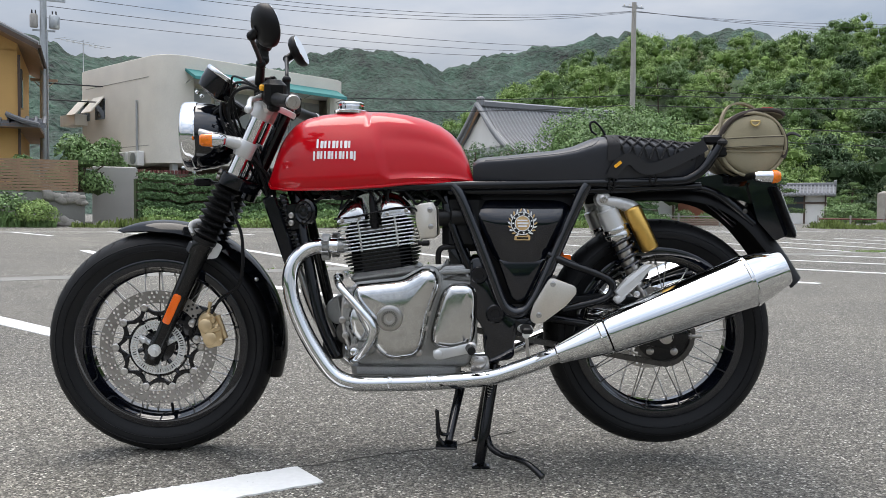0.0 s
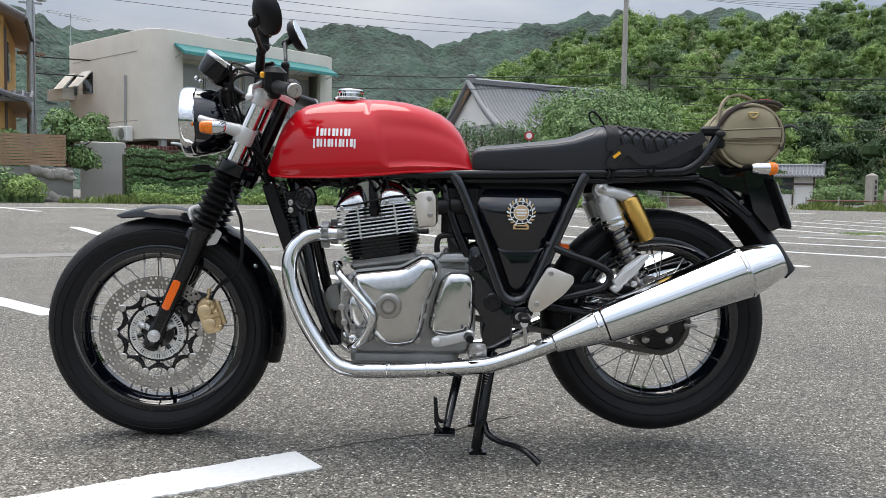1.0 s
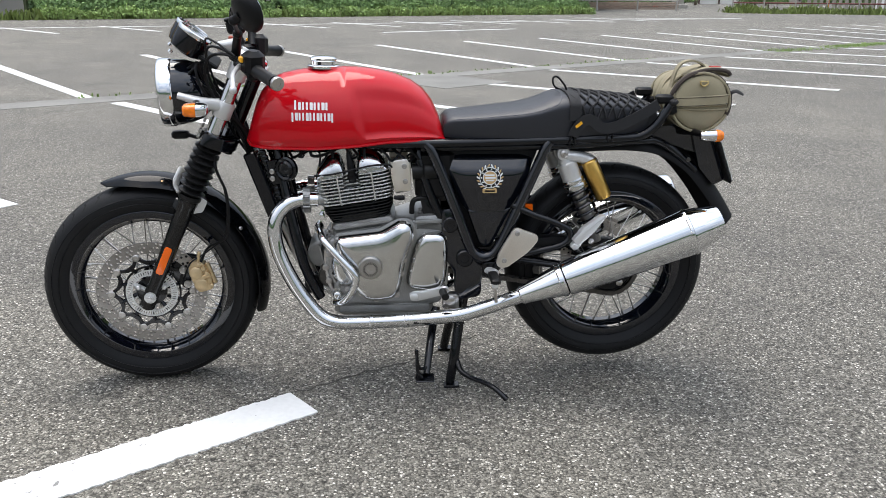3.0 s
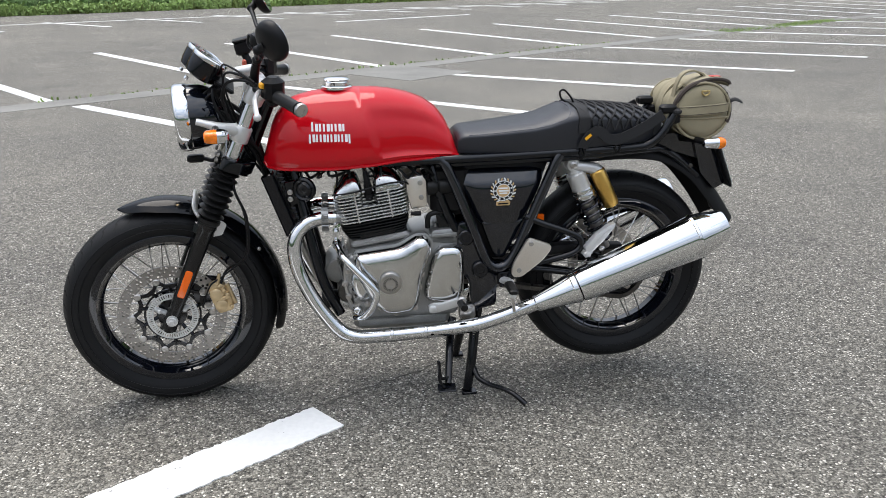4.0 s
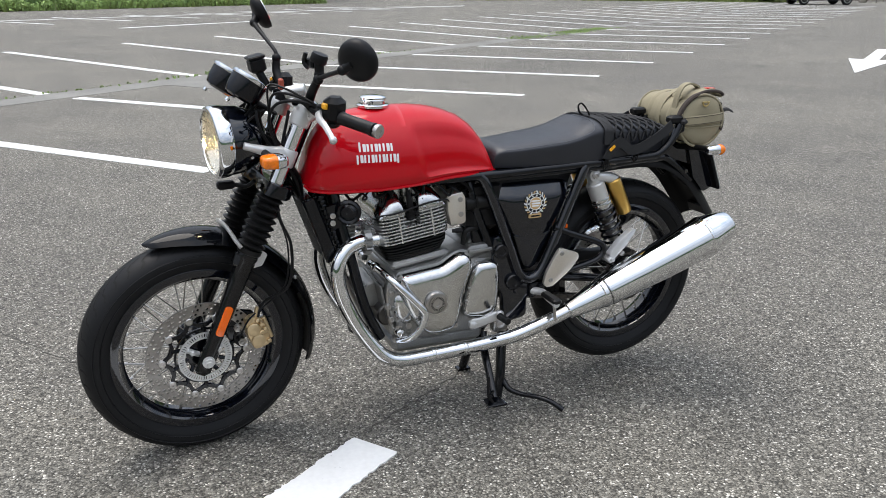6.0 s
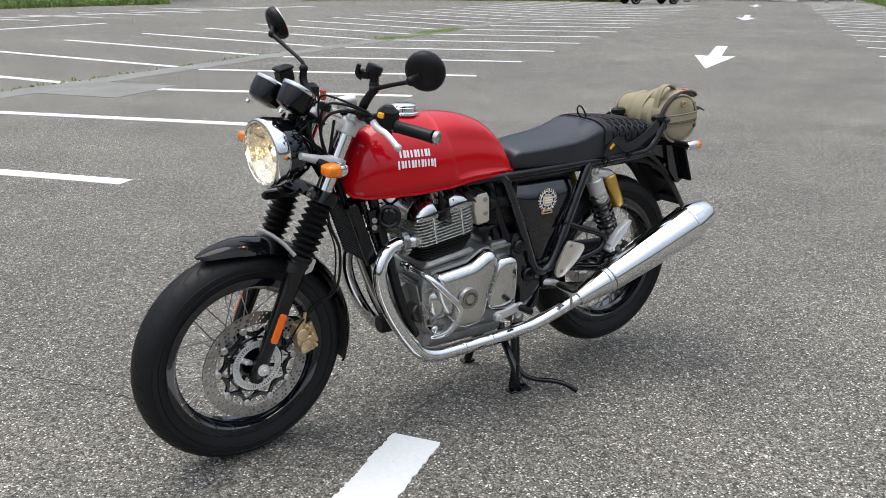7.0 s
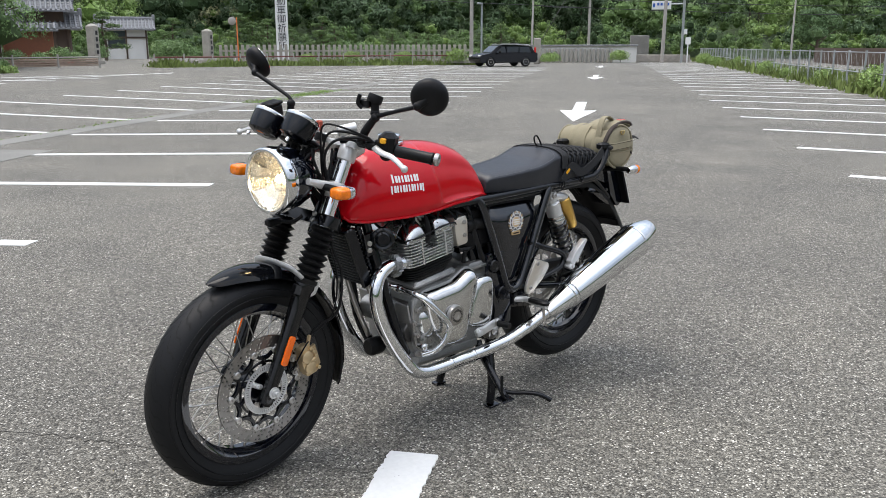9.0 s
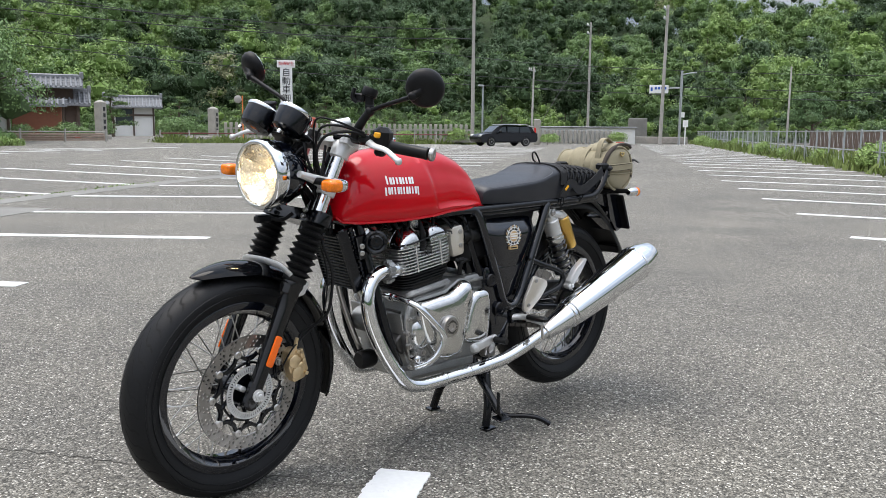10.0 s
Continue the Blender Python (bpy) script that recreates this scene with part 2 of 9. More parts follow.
# ---- shapes ----
class Shape:
    """Vertices and faces gathered piece by piece."""

    def __init__(self):
        self.v, self.f = [], []

    def add(self, verts, faces):
        k = len(self.v)
        self.v += [Vector(p) for p in verts]
        self.f += [tuple(i + k for i in q) for q in faces]
        return self

    def rings(self, rings, closed=True, caps=True, loop=False):
        """A skin over rings of equally many points."""
        n = len(rings[0])
        verts = [p for r in rings for p in r]
        faces = []
        last = len(rings) if loop else len(rings) - 1
        for a in range(last):
            b = (a + 1) % len(rings)
            for i in range(n if closed else n - 1):
                j = (i + 1) % n
                faces.append((a * n + i, a * n + j, b * n + j, b * n + i))
        if caps and not loop and closed:
            faces.append(tuple(reversed(range(n))))
            faces.append(tuple((len(rings) - 1) * n + i for i in range(n)))
        return self.add(verts, faces)

    def tube(self, path, r, seg=10, smooth=0, loop=False, flat=1.0):
        """A round bar along a path; r: one radius or one for each point; flat: squash of its second axis."""
        pts = [Vector(p) for p in path]
        rad = list(r) if isinstance(r, (list, tuple)) else [r] * len(pts)
        if smooth:
            pts, rad = glide(pts, rad, smooth, loop)
        out, up = [], None
        for i, p in enumerate(pts):
            a = pts[i - 1] if i or loop else p
            b = pts[(i + 1) % len(pts)] if i < len(pts) - 1 or loop else p
            t = (b - a).normalized()
            if up is None:
                up = t.orthogonal().normalized()
                if abs(t.y) < 0.9:
                    up = (Vector((0, 1, 0)) - t * t.y).normalized()
            up = (up - t * up.dot(t)).normalized()
            s = t.cross(up)
            out.append([p + (up * math.cos(w) + s * (flat * math.sin(w))) * rad[i] for w in (2 * math.pi * k / seg for k in range(seg))])
        return self.rings(out, loop=loop)

    def lathe(self, profile, at=(0, 0, 0), axis=(0, 0, 1), seg=24, loop=False, caps=True):
        """Turns (radius, height) points round an axis."""
        m = Vector(axis).normalized().to_track_quat("Z", "Y").to_matrix()
        out = [[Vector(at) + m @ Vector((max(r, 1e-5) * math.cos(2 * math.pi * k / seg), max(r, 1e-5) * math.sin(2 * math.pi * k / seg), h)) for k in range(seg)] for r, h in profile]
        return self.rings(out, loop=loop, caps=caps and not loop)

    def rod(self, a, b, r, seg=12, r2=None):
        a, b = Vector(a), Vector(b)
        r2 = r if r2 is None else r2
        d = (b - a).length
        c = min(r, r2, d) * 0.12
        return self.lathe([(r - c, 0), (r, c), (r2, d - c), (r2 - c, d)], a, b - a, seg)

    def box(self, size, m=Matrix(), bevel=0.0):
        if not isinstance(m, Matrix):
            m = Matrix.Translation(m)
        x, y, z = (s / 2 for s in size)
        if not bevel:
            return self.add([m @ Vector((sx * x, sy * y, sz * z)) for sz in (-1, 1) for sy in (-1, 1) for sx in (-1, 1)],
                            [(0, 2, 3, 1), (4, 5, 7, 6), (0, 1, 5, 4), (2, 6, 7, 3), (0, 4, 6, 2), (1, 3, 7, 5)])
        b = min(bevel, x, y, z)
        ring = lambda e, h: [m @ Vector(p) for p in ((x - e, -y + e + b, h), (x - e, y - e - b, h), (x - e - b, y - e, h), (-x + e + b, y - e, h), (-x + e, y - e - b, h), (-x + e, -y + e + b, h), (-x + e + b, -y + e, h), (x - e - b, -y + e, h))]  # noqa: E731
        return self.rings([ring(b * 0.9, -z), ring(0, -z + b), ring(0, z - b), ring(b * 0.9, z)])

    def plate(self, outline, y0, y1, bevel=0.0, axis="y", dome=0.0):
        """A flat piece with the given (x, z) outline between two depths, its edges bevelled; dome: how far the front face swells."""
        pts = [Vector((a, b)) for a, b in outline]
        area = sum(p.x * q.y - q.x * p.y for p, q in zip(pts, pts[1:] + pts[:1]))
        if area < 0:
            pts.reverse()

        def inset(d):
            out = []
            for i, p in enumerate(pts):
                a, b = (p - pts[i - 1]), (pts[(i + 1) % len(pts)] - p)
                na, nb = Vector((-a.y, a.x)), Vector((-b.y, b.x))
                nn = (na.normalized() if na.length else na) + (nb.normalized() if nb.length else nb)
                out.append(p + (nn.normalized() * d if nn.length > 1e-6 else nn))
            return out

        def put(q, y):
            return {"y": lambda p: Vector((p.x, y, p.y)), "z": lambda p: Vector((p.x, p.y, y)), "x": lambda p: Vector((y, p.x, p.y))}[axis](q)

        s = 1 if y1 > y0 else -1
        mid = sum(pts, Vector((0, 0))) / len(pts)
        levels = [(0.0, y0)]
        if bevel:
            n = 6 if bevel > 0.012 else 2
            levels += [(bevel * (1 - math.cos(a)), y1 - s * bevel * (1 - math.sin(a))) for a in (math.pi / 2 * k / n for k in range(n + 1))]
        else:
            levels += [(0.0, y1)]
        rows = [[put(p, y) for p in inset(d)] for d, y in levels]
        if dome:
            last = inset(bevel)
            for k in (0.92, 0.84, 0.74, 0.62, 0.48, 0.32, 0.12):
                rows.append([put(mid + (p - mid) * k, y1 + s * dome * (1 - k * k)) for p in last])
        return self.rings(rows)

    def ball(self, at, radii, m=Matrix(), seg=12, rows=8):
        if not isinstance(radii, (tuple, list)):
            radii = (radii,) * 3
        out = []
        for i in range(rows + 1):
            a = math.pi * i / rows
            out.append([Vector(at) + m.to_3x3() @ Vector((radii[0] * max(math.sin(a), 1e-4) * math.cos(w), radii[1] * max(math.sin(a), 1e-4) * math.sin(w), -radii[2] * math.cos(a))) for w in (2 * math.pi * k / seg for k in range(seg))])
        return self.rings(out)

    def ribbon(self, path, side, thick=0.003, smooth=0):
        """A flat strap along a path; side: half its width, as a vector, or a length to lie across the path in the xz plane."""
        pts = [Vector(p) for p in path]
        if smooth:
            pts = glide(pts, [0] * len(pts), smooth)[0]
        rows = []
        for i, p in enumerate(pts):
            t = (pts[min(i + 1, len(pts) - 1)] - pts[max(i - 1, 0)]).normalized()
            w = side if isinstance(side, Vector) else Vector((-t.z, 0, t.x)).normalized() * side
            n = t.cross(w).normalized() * thick * 0.5
            rows.append([p + w + n, p - w + n, p - w - n, p + w - n])
        return self.rings(rows)

    def join(self, other, m=Matrix()):
        return self.add([m @ p for p in other.v], other.f)

    def moved(self, m):
        self.v = [m @ p for p in self.v]
        return self


def glide(pts, rad, n, loop=False):
    """A smooth curve through points, n steps between each two."""
    out, rr = [], []
    count = len(pts)
    for i in range(count if loop else count - 1):
        if loop:
            a, b, c, d = (pts[(i + k) % count] for k in (-1, 0, 1, 2))
        else:
            a, b, c, d = pts[max(i - 1, 0)], pts[i], pts[i + 1], pts[min(i + 2, count - 1)]
        for k in range(n):
            t = k / n
            out.append(0.5 * (2 * b + (c - a) * t + (2 * a - 5 * b + 4 * c - d) * t * t + (3 * b - a - 3 * c + d) * t ** 3))
            rr.append(rad[i] + (rad[(i + 1) % count] - rad[i]) * t)
    if not loop:
        out.append(pts[-1])
        rr.append(rad[-1])
    return out, rr


def rounded(outline, r, n=4):
    """An outline with its corners rounded."""
    pts, out = [Vector(p) for p in outline], []
    for i, p in enumerate(pts):
        a, b = pts[i - 1] - p, pts[(i + 1) % len(pts)] - p
        d = min(r, a.length * 0.45, b.length * 0.45)
        a, b = p + a.normalized() * d, p + b.normalized() * d
        out += [tuple(a * (1 - t) ** 2 + p * (2 * t * (1 - t)) + b * t * t) for t in (k / n for k in range(n + 1))]
    return out


def mesh_of(name, shape, material, angle=38):
    me = bpy.data.meshes.new(name)
    me.from_pydata([tuple(p) for p in shape.v], [], shape.f)
    bm = bmesh.new()
    bm.from_mesh(me)
    bmesh.ops.recalc_face_normals(bm, faces=bm.faces)
    bm.to_mesh(me)
    bm.free()
    me.shade_smooth()
    me.set_sharp_from_angle(angle=radians(angle))
    me.materials.append(material)
    return me


def part(name, shape, material, parent=None, label="", angle=38):
    """One mesh object under a thing or a part; shape: a Shape or a ready mesh."""
    ob = new(name, mesh_of(name, shape, material, angle) if isinstance(shape, Shape) else shape)
    if parent:
        ob.parent = parent
    return tagged(ob, label)


def thing(name, label, category, m=Matrix(), group="", kind=""):
    ob = new(name)
    ob.empty_display_size = 0.1
    ob.matrix_basis = m
    return tagged(ob, label, category, group, kind)


def tris(name, verts, material):
    """A mesh from an array of loose triangles (n, 3, 3)."""
    verts = np.asarray(verts, dtype=np.float32)
    n = len(verts)
    me = bpy.data.meshes.new(name)
    me.vertices.add(3 * n)
    me.vertices.foreach_set("co", verts.ravel())
    me.loops.add(3 * n)
    me.loops.foreach_set("vertex_index", np.arange(3 * n, dtype=np.int32))
    me.polygons.add(n)
    me.polygons.foreach_set("loop_start", np.arange(0, 3 * n, 3, dtype=np.int32))
    me.update(calc_edges=True)
    me.validate()
    me.materials.append(material)
    return me


def quads(name, verts, material, smooth=False):
    """A mesh from an array of quads (n, 4, 3)."""
    verts = np.asarray(verts, dtype=np.float32)
    n = len(verts)
    me = bpy.data.meshes.new(name)
    me.vertices.add(4 * n)
    me.vertices.foreach_set("co", verts.ravel())
    me.loops.add(4 * n)
    me.loops.foreach_set("vertex_index", np.arange(4 * n, dtype=np.int32))
    me.polygons.add(n)
    me.polygons.foreach_set("loop_start", np.arange(0, 4 * n, 4, dtype=np.int32))
    me.update(calc_edges=True)
    me.validate()
    me.materials.append(material)
    return me


# ---- ground ----
ALONG, ACROSS = Vector((0.794, 0.608, 0)), Vector((-0.608, 0.794, 0))
GUTTER = Vector((3.28, 11.52, 0))


def ground_z(x, y):
    """The lot falls to a gutter and rises gently beyond it."""
    u = (Vector((x, y, 0)) - GUTTER).dot(ACROSS)
    return 0.012 * min(max(0.0, u), 22.0)


def lot_point(along, across):
    p = GUTTER + ALONG * along + ACROSS * across
    return Vector((p.x, p.y, ground_z(p.x, p.y)))


def ground_sheet():
    s = Shape()
    us = [-900, -300, -100, -40, -20, -10, -4, 0, 4, 10, 16, 22, 40, 100, 300, 1400]
    vs = [-900, -300, -100, -40, -20, -10, 0, 10, 20, 40, 60, 100, 300, 1400]
    s.add([lot_point(v, u) for u in us for v in vs], [(i * len(vs) + j, i * len(vs) + j + 1, (i + 1) * len(vs) + j + 1, (i + 1) * len(vs) + j) for i in range(len(us) - 1) for j in range(len(vs) - 1)])
    return tagged(part("ground", s, ASPHALT), "worn grey asphalt of a car park with pale stone chips", "ground", kind="structure")


ground = ground_sheet()


def stripe(a, b, width=0.15, rag=0.006, seed=0):
    """A painted line on the ground with slightly ragged edges."""
    rnd = random.Random(seed)
    a, b = Vector((*a, 0)), Vector((*b, 0))
    t = (b - a).normalized()
    side = Vector((-t.y, t.x, 0))
    n = max(2, int((b - a).length / 0.012)) if (b - a).length < 3.5 and rag > 0.0045 else max(2, int((b - a).length / 0.5))
    top = []
    for k in range(n + 1):
        p = a.lerp(b, k / n)
        row = []
        for w in (-0.5, 0.5):
            q = p + side * (w * width + rnd.uniform(-rag, rag)) + t * rnd.uniform(-rag, rag)
            row.append(Vector((q.x, q.y, ground_z(q.x, q.y))))
        top.append(row)
    s = Shape()
    up, dn = Vector((0, 0, 0.004)), Vector((0, 0, -0.01))
    s.rings([[r[0] + dn, r[0] + up, r[1] + up, r[1] + dn] for r in top])
    return s


BAY = Vector((1.985, 1.52))
lines = []
near_a, near_b = Vector((0.4485, -0.195)), Vector((-0.71, -1.02))
lines.append(((near_a.x, near_a.y), (near_b.x - 1.6, near_b.y - 1.15), 0.159))
for k in range(-2, 21):
    e = Vector((0.52, 3.761)) + BAY * k
    far_end = {0: (-2.27, 6.84), 1: (-0.46, 8.26)}.get(k, (e.x - 3.29, e.y + 2.76))
    lines.append(((e.x - (0.05 if k == 0 else 0), e.y + (0.05 if k == 0 else 0)), far_end, 0.15))
for k in range(-3, 22):
    lines.append(((1.08 + 1.9 * k, 10.15 + 1.46 * k), (-1.67 + 2.0 * k, 14.5 + 1.6 * k), 0.15))
for k in range(-1, 26):
    e = Vector((7.535, 1.477)) + BAY * k
    lines.append(((e.x, e.y), (e.x + 1.35, e.y - 4.8), 0.15))
for k in range(-3, 9):
    lines.append(((-5.17 + 2.0 * k, 19.74 + 1.4 * k), (-7.3 + 2.0 * k, 21.7 + 1.4 * k), 0.13))
lines += [((0.38, 20.77), (4.3, 23.6), 0.15), ((-13.5, 17.4), (16.0, 35.6), 0.12), ((8.0, 33.0), (15.5, 34.8), 0.12)]
for k, (a, b, w) in enumerate(lines):
    tagged(part("parking_line", stripe(a, b, w, 0.0048 if k == 0 else 0.004, k), PAINT), "white painted parking bay line on the asphalt, slightly worn", "road marking", "parking bay lines", "structure")


def arrow(tail, tip, width=0.85):
    a, b = Vector((*tail, 0)), Vector((*tip, 0))
    t = (b - a).normalized()
    s = Vector((-t.y, t.x, 0))
    d = (b - a).length
    pts = [a + s * 0.12, a + t * d * 0.52 + s * 0.12, a + t * d * 0.5 + s * width / 2, b, a + t * d * 0.5 - s * width / 2, a + t * d * 0.52 - s * 0.12, a - s * 0.12]
    sh = Shape()
    sh.rings([[Vector((p.x, p.y, ground_z(p.x, p.y) + h)) for p in pts] for h in (-0.01, 0.004)])
    return tagged(part("lane_arrow", sh, PAINT), "white painted direction arrow on the asphalt", "road marking", "lane arrows", "structure")


for k in range(3):
    o = Vector((15.7, 12.0)) * k
    arrow((14.74 + o.x, 10.8 + o.y), (10.44 + o.x, 7.48 + o.y), 0.75)


def gutter_strip():
    s = Shape()
    s.rings([[lot_point(v, -0.22) + Vector((0, 0, 0.004 + h)) for h in (-0.02, 0.0)] + [lot_point(v, 0.22) + Vector((0, 0, 0.006 + h)) for h in (0.0, -0.02)] for v in np.arange(-30, 75, 2.5)])
    return tagged(part("gutter", s, CONCRETE), "pale concrete drainage gutter across the car park", "gutter", kind="structure")


gutter_strip()
slab = Shape().rings([[Vector((x, y, h)) for x, y in ((0.35, 9.5), (1.3, 10.3), (2.3, 9.15), (1.35, 8.3))] for h in (-0.02, 0.005)])
tagged(part("drain_slab", slab, CONCRETE), "square concrete drain cover slab beside the gutter", "drain", kind="structure")


def crack(points, width, seed):
    """A jagged, dirt-filled crack in the asphalt."""
    rnd = random.Random(seed)
    path = []
    for a, b in zip(points, points[1:]):
        n = max(3, int(math.hypot(b[0] - a[0], b[1] - a[1]) / 0.022))
        path += [Vector((a[0] + (b[0] - a[0]) * k / n + rnd.gauss(0, 0.006), a[1] + (b[1] - a[1]) * k / n + rnd.gauss(0, 0.006), 0)) for k in range(n)]
    path.append(Vector((*points[-1], 0)))
    rows = []
    for k, p in enumerate(path):
        t = path[min(k + 1, len(path) - 1)] - path[max(k - 1, 0)]
        side = Vector((-t.y, t.x, 0)).normalized() * width * 0.5 * rnd.uniform(0.25, 1.3) * min(1, 0.2 + min(k, len(path) - 1 - k) / 4)
        z = ground_z(p.x, p.y)
        rows.append([p + side + Vector((0, 0, z - 0.002)), p + side + Vector((0, 0, z + 0.0025)), p - side + Vector((0, 0, z + 0.0025)), p - side + Vector((0, 0, z - 0.002))])
    return tagged(part("crack", Shape().rings(rows), CRACK), "thin jagged crack in the asphalt, filled with dirt", "crack", "asphalt cracks", "structure")


for k, (pts, w) in enumerate((
    ([(0.11, 0.05), (0.17, -0.02), (0.20, -0.10), (0.27, -0.20)], 0.007),
    ([(-0.52, 0.92), (-0.37, 0.71), (-0.21, 0.48), (-0.02, 0.22)], 0.006),
    ([(0.47, -0.09), (0.64, 0.02), (0.81, 0.12), (1.02, 0.31)], 0.006),
    ([(0.27, -0.20), (0.36, -0.16), (0.47, -0.09)], 0.004),
    ([(-0.9, 1.45), (-0.7, 1.2), (-0.52, 0.92)], 0.005),
)):
    crack(pts, w * 0.6, 40 + k)


# ---- motorcycle ----
moto = thing("motorcycle", "red and black cafe racer motorcycle on its centre stand", "motorcycle")
RAKE, STEER = radians(24.2), radians(7.5)
LEGS = Vector((math.sin(RAKE), 0, math.cos(RAKE)))
AHEAD = Vector((-math.cos(RAKE), 0, math.sin(RAKE)))
AXLE = Vector((-0.012, 0, 0.3165))
WHEEL_AT = AXLE + Vector((-0.003, 0.016, 0))
HEAD = AXLE - AHEAD * 0.05
TURNED = Matrix.Translation(HEAD) @ Matrix.Rotation(STEER, 4, LEGS) @ Matrix.Translation(-HEAD)
STRAIGHT = TURNED.inverted()
REAR = Vector((1.392, 0.0, 0.364))
YAW = Matrix.Translation((0.3, 0, 0)) @ Matrix.Rotation(radians(1.0), 4, "Z") @ Matrix.Translation((-0.3, 0, 0))
REAR_YAW = Matrix.Translation((0.3, 0, 0)) @ Matrix.Rotation(radians(2.6), 4, "Z") @ Matrix.Translation((-0.3, 0, 0))
REAR_PARTS = ("rear_wheel", "rear_shock", "swingarm", "axle_nut", "axle_plate", "chain_tensioner", "sprocket_carrier", "drive_chain", "chain_guard", "rear_fender", "tail_frame", "rear_indicator")


def steered(name, shape, material, parent=None, label="", angle=38):
    """A part of the front end, turned with the handlebar."""
    return part(name, shape.moved(TURNED), material, parent or moto, label, angle)


def fixed(name, shape, material, parent=None, label="", angle=38):
    ob = part(name, shape, material, parent or moto, label, angle)
    if not parent:
        ob.matrix_basis = REAR_YAW if name in REAR_PARTS else YAW
    return ob


def fork(s, e=0.0, y=0.0):
    return AXLE + LEGS * s + AHEAD * e + Vector((0, y, 0))


def unturned(x, y, z):
    return STRAIGHT @ Vector((x, y, z))


def flip(p):
    return Vector((p[0], -p[1], p[2]))


def wheel(name, at, turn, width, radius, rim_r, label):
    """A spoked wheel about the y axis: hub, rim, tyre and spokes."""
    put = lambda sh: sh.moved(turn @ Matrix.Translation(at))  # noqa: E731
    hub = part(name, put(Shape().lathe([(0.012, -0.075), (0.045, -0.07), (0.045, -0.062), (0.03, -0.05), (0.026, 0), (0.03, 0.05), (0.045, 0.062), (0.045, 0.07), (0.012, 0.075)], axis=(0, 1, 0), seg=28)), BLACK_SATIN, moto, label)
    w, b = width / 2, rim_r
    prof = [(b - 0.012, -w * 0.58), (b + 0.008, -w * 0.72), (b + 0.022, -w * 0.9), (b + 0.045, -w), (radius - 0.034, -w * 0.985), (radius - 0.02, -w * 0.86), (radius - 0.009, -w * 0.62), (radius - 0.002, -w * 0.3), (radius, 0)]
    prof += [(r, -h) for r, h in reversed(prof[:-1])]
    tyre = part("tyre", put(Shape().lathe(prof, axis=(0, 1, 0), seg=96, loop=True)), RUBBER, hub, "black road tyre with tread grooves drawn as dark strips")
    # Grooves are strips laid on the tread, black for the shade inside.
    grooves = Shape()
    for k in range(44):
        for side in (-1, 1):
            a0 = 2 * math.pi * (k + (0.5 if side > 0 else 0)) / 44
            rows = []
            for t in range(5):
                h = side * w * (0.1 + 0.17 * t)
                a = a0 + 0.045 * t + (0.05 if 0 < t < 3 else 0)
                f = abs(h) / w
                r = radius - (0.002 * (f / 0.3) ** 2 if f < 0.3 else 0.002 + 0.007 * ((f - 0.3) / 0.32) ** 1.2 if f < 0.62 else 0.009 + 0.011 * (f - 0.62) / 0.24) + 0.0004
                rows.append([Vector((r * math.cos(a + d), h, r * math.sin(a + d))) for d in (-0.011, 0.011)])
            grooves.rings(rows, closed=False, caps=False)
    part("groove_strip", put(grooves), GROOVE, tyre)
    for side in (-1, 1):
        for rr in (b + 0.03, b + 0.05):
            part("bead_line", put(Shape().lathe([(rr, side * w * 0.965), (rr + 0.0016, side * w * 1.0), (rr + 0.003, side * w * 0.97)], axis=(0, 1, 0), seg=72, caps=False)), RUBBER, tyre)
    rp = [(b + 0.006, -w * 0.74), (b + 0.002, -w * 0.77), (b - 0.016, -w * 0.72), (b - 0.022, -w * 0.4), (b - 0.034, -w * 0.2), (b - 0.034, w * 0.2), (b - 0.022, w * 0.4), (b - 0.016, w * 0.72), (b + 0.002, w * 0.77), (b + 0.006, w * 0.74), (b - 0.008, w * 0.4), (b - 0.008, -w * 0.4)]
    part("rim", put(Shape().lathe(rp, axis=(0, 1, 0), seg=72, loop=True)), BLACK_GLOSS, hub, "gloss black wheel rim")
    meshes = {}
    for side in (-1, 1):
        for lean in (-1, 1):
            s = Shape()
            tip = Vector((math.sin(0.02 * lean), 0, math.cos(0.02 * lean))) * (b - 0.03)
            root = Vector((math.sin(-0.62 * lean), 0, math.cos(-0.62 * lean))) * 0.042
            s.rod(root + Vector((0, side * 0.064, 0)), tip + Vector((0, side * w * 0.14, 0)), 0.0017, 6)
            s.rod(tip + Vector((0, side * w * 0.14, 0)) * 1.0 - tip.normalized() * 0.014, tip + Vector((0, side * w * 0.14, 0)) + tip.normalized() * 0.004, 0.0032, 6)
            meshes[side, lean] = mesh_of("spoke", s, STEEL)
    for k in range(36):
        ob = part("spoke", meshes[(-1, 1)[k % 2], (-1, 1)[k // 2 % 2]], None, hub)
        ob.matrix_basis = turn @ Matrix.Translation(at) @ Matrix.Rotation(2 * math.pi * (k + 0.5 * ((k // 2) % 2)) / 36, 4, "Y")
    return hub


GROOVE = surface("groove_shade_rubber", (0.003, 0.003, 0.003), 0.9)
front_wheel = wheel("front_wheel", WHEEL_AT, TURNED, 0.113, 0.3185, 0.2365, "black spoked front wheel with a drilled brake disc")
rear_wheel = wheel("rear_wheel", REAR, Matrix(), 0.130, 0.319, 0.2335, "black spoked rear wheel lifted off the ground")
rear_wheel.matrix_basis = REAR_YAW


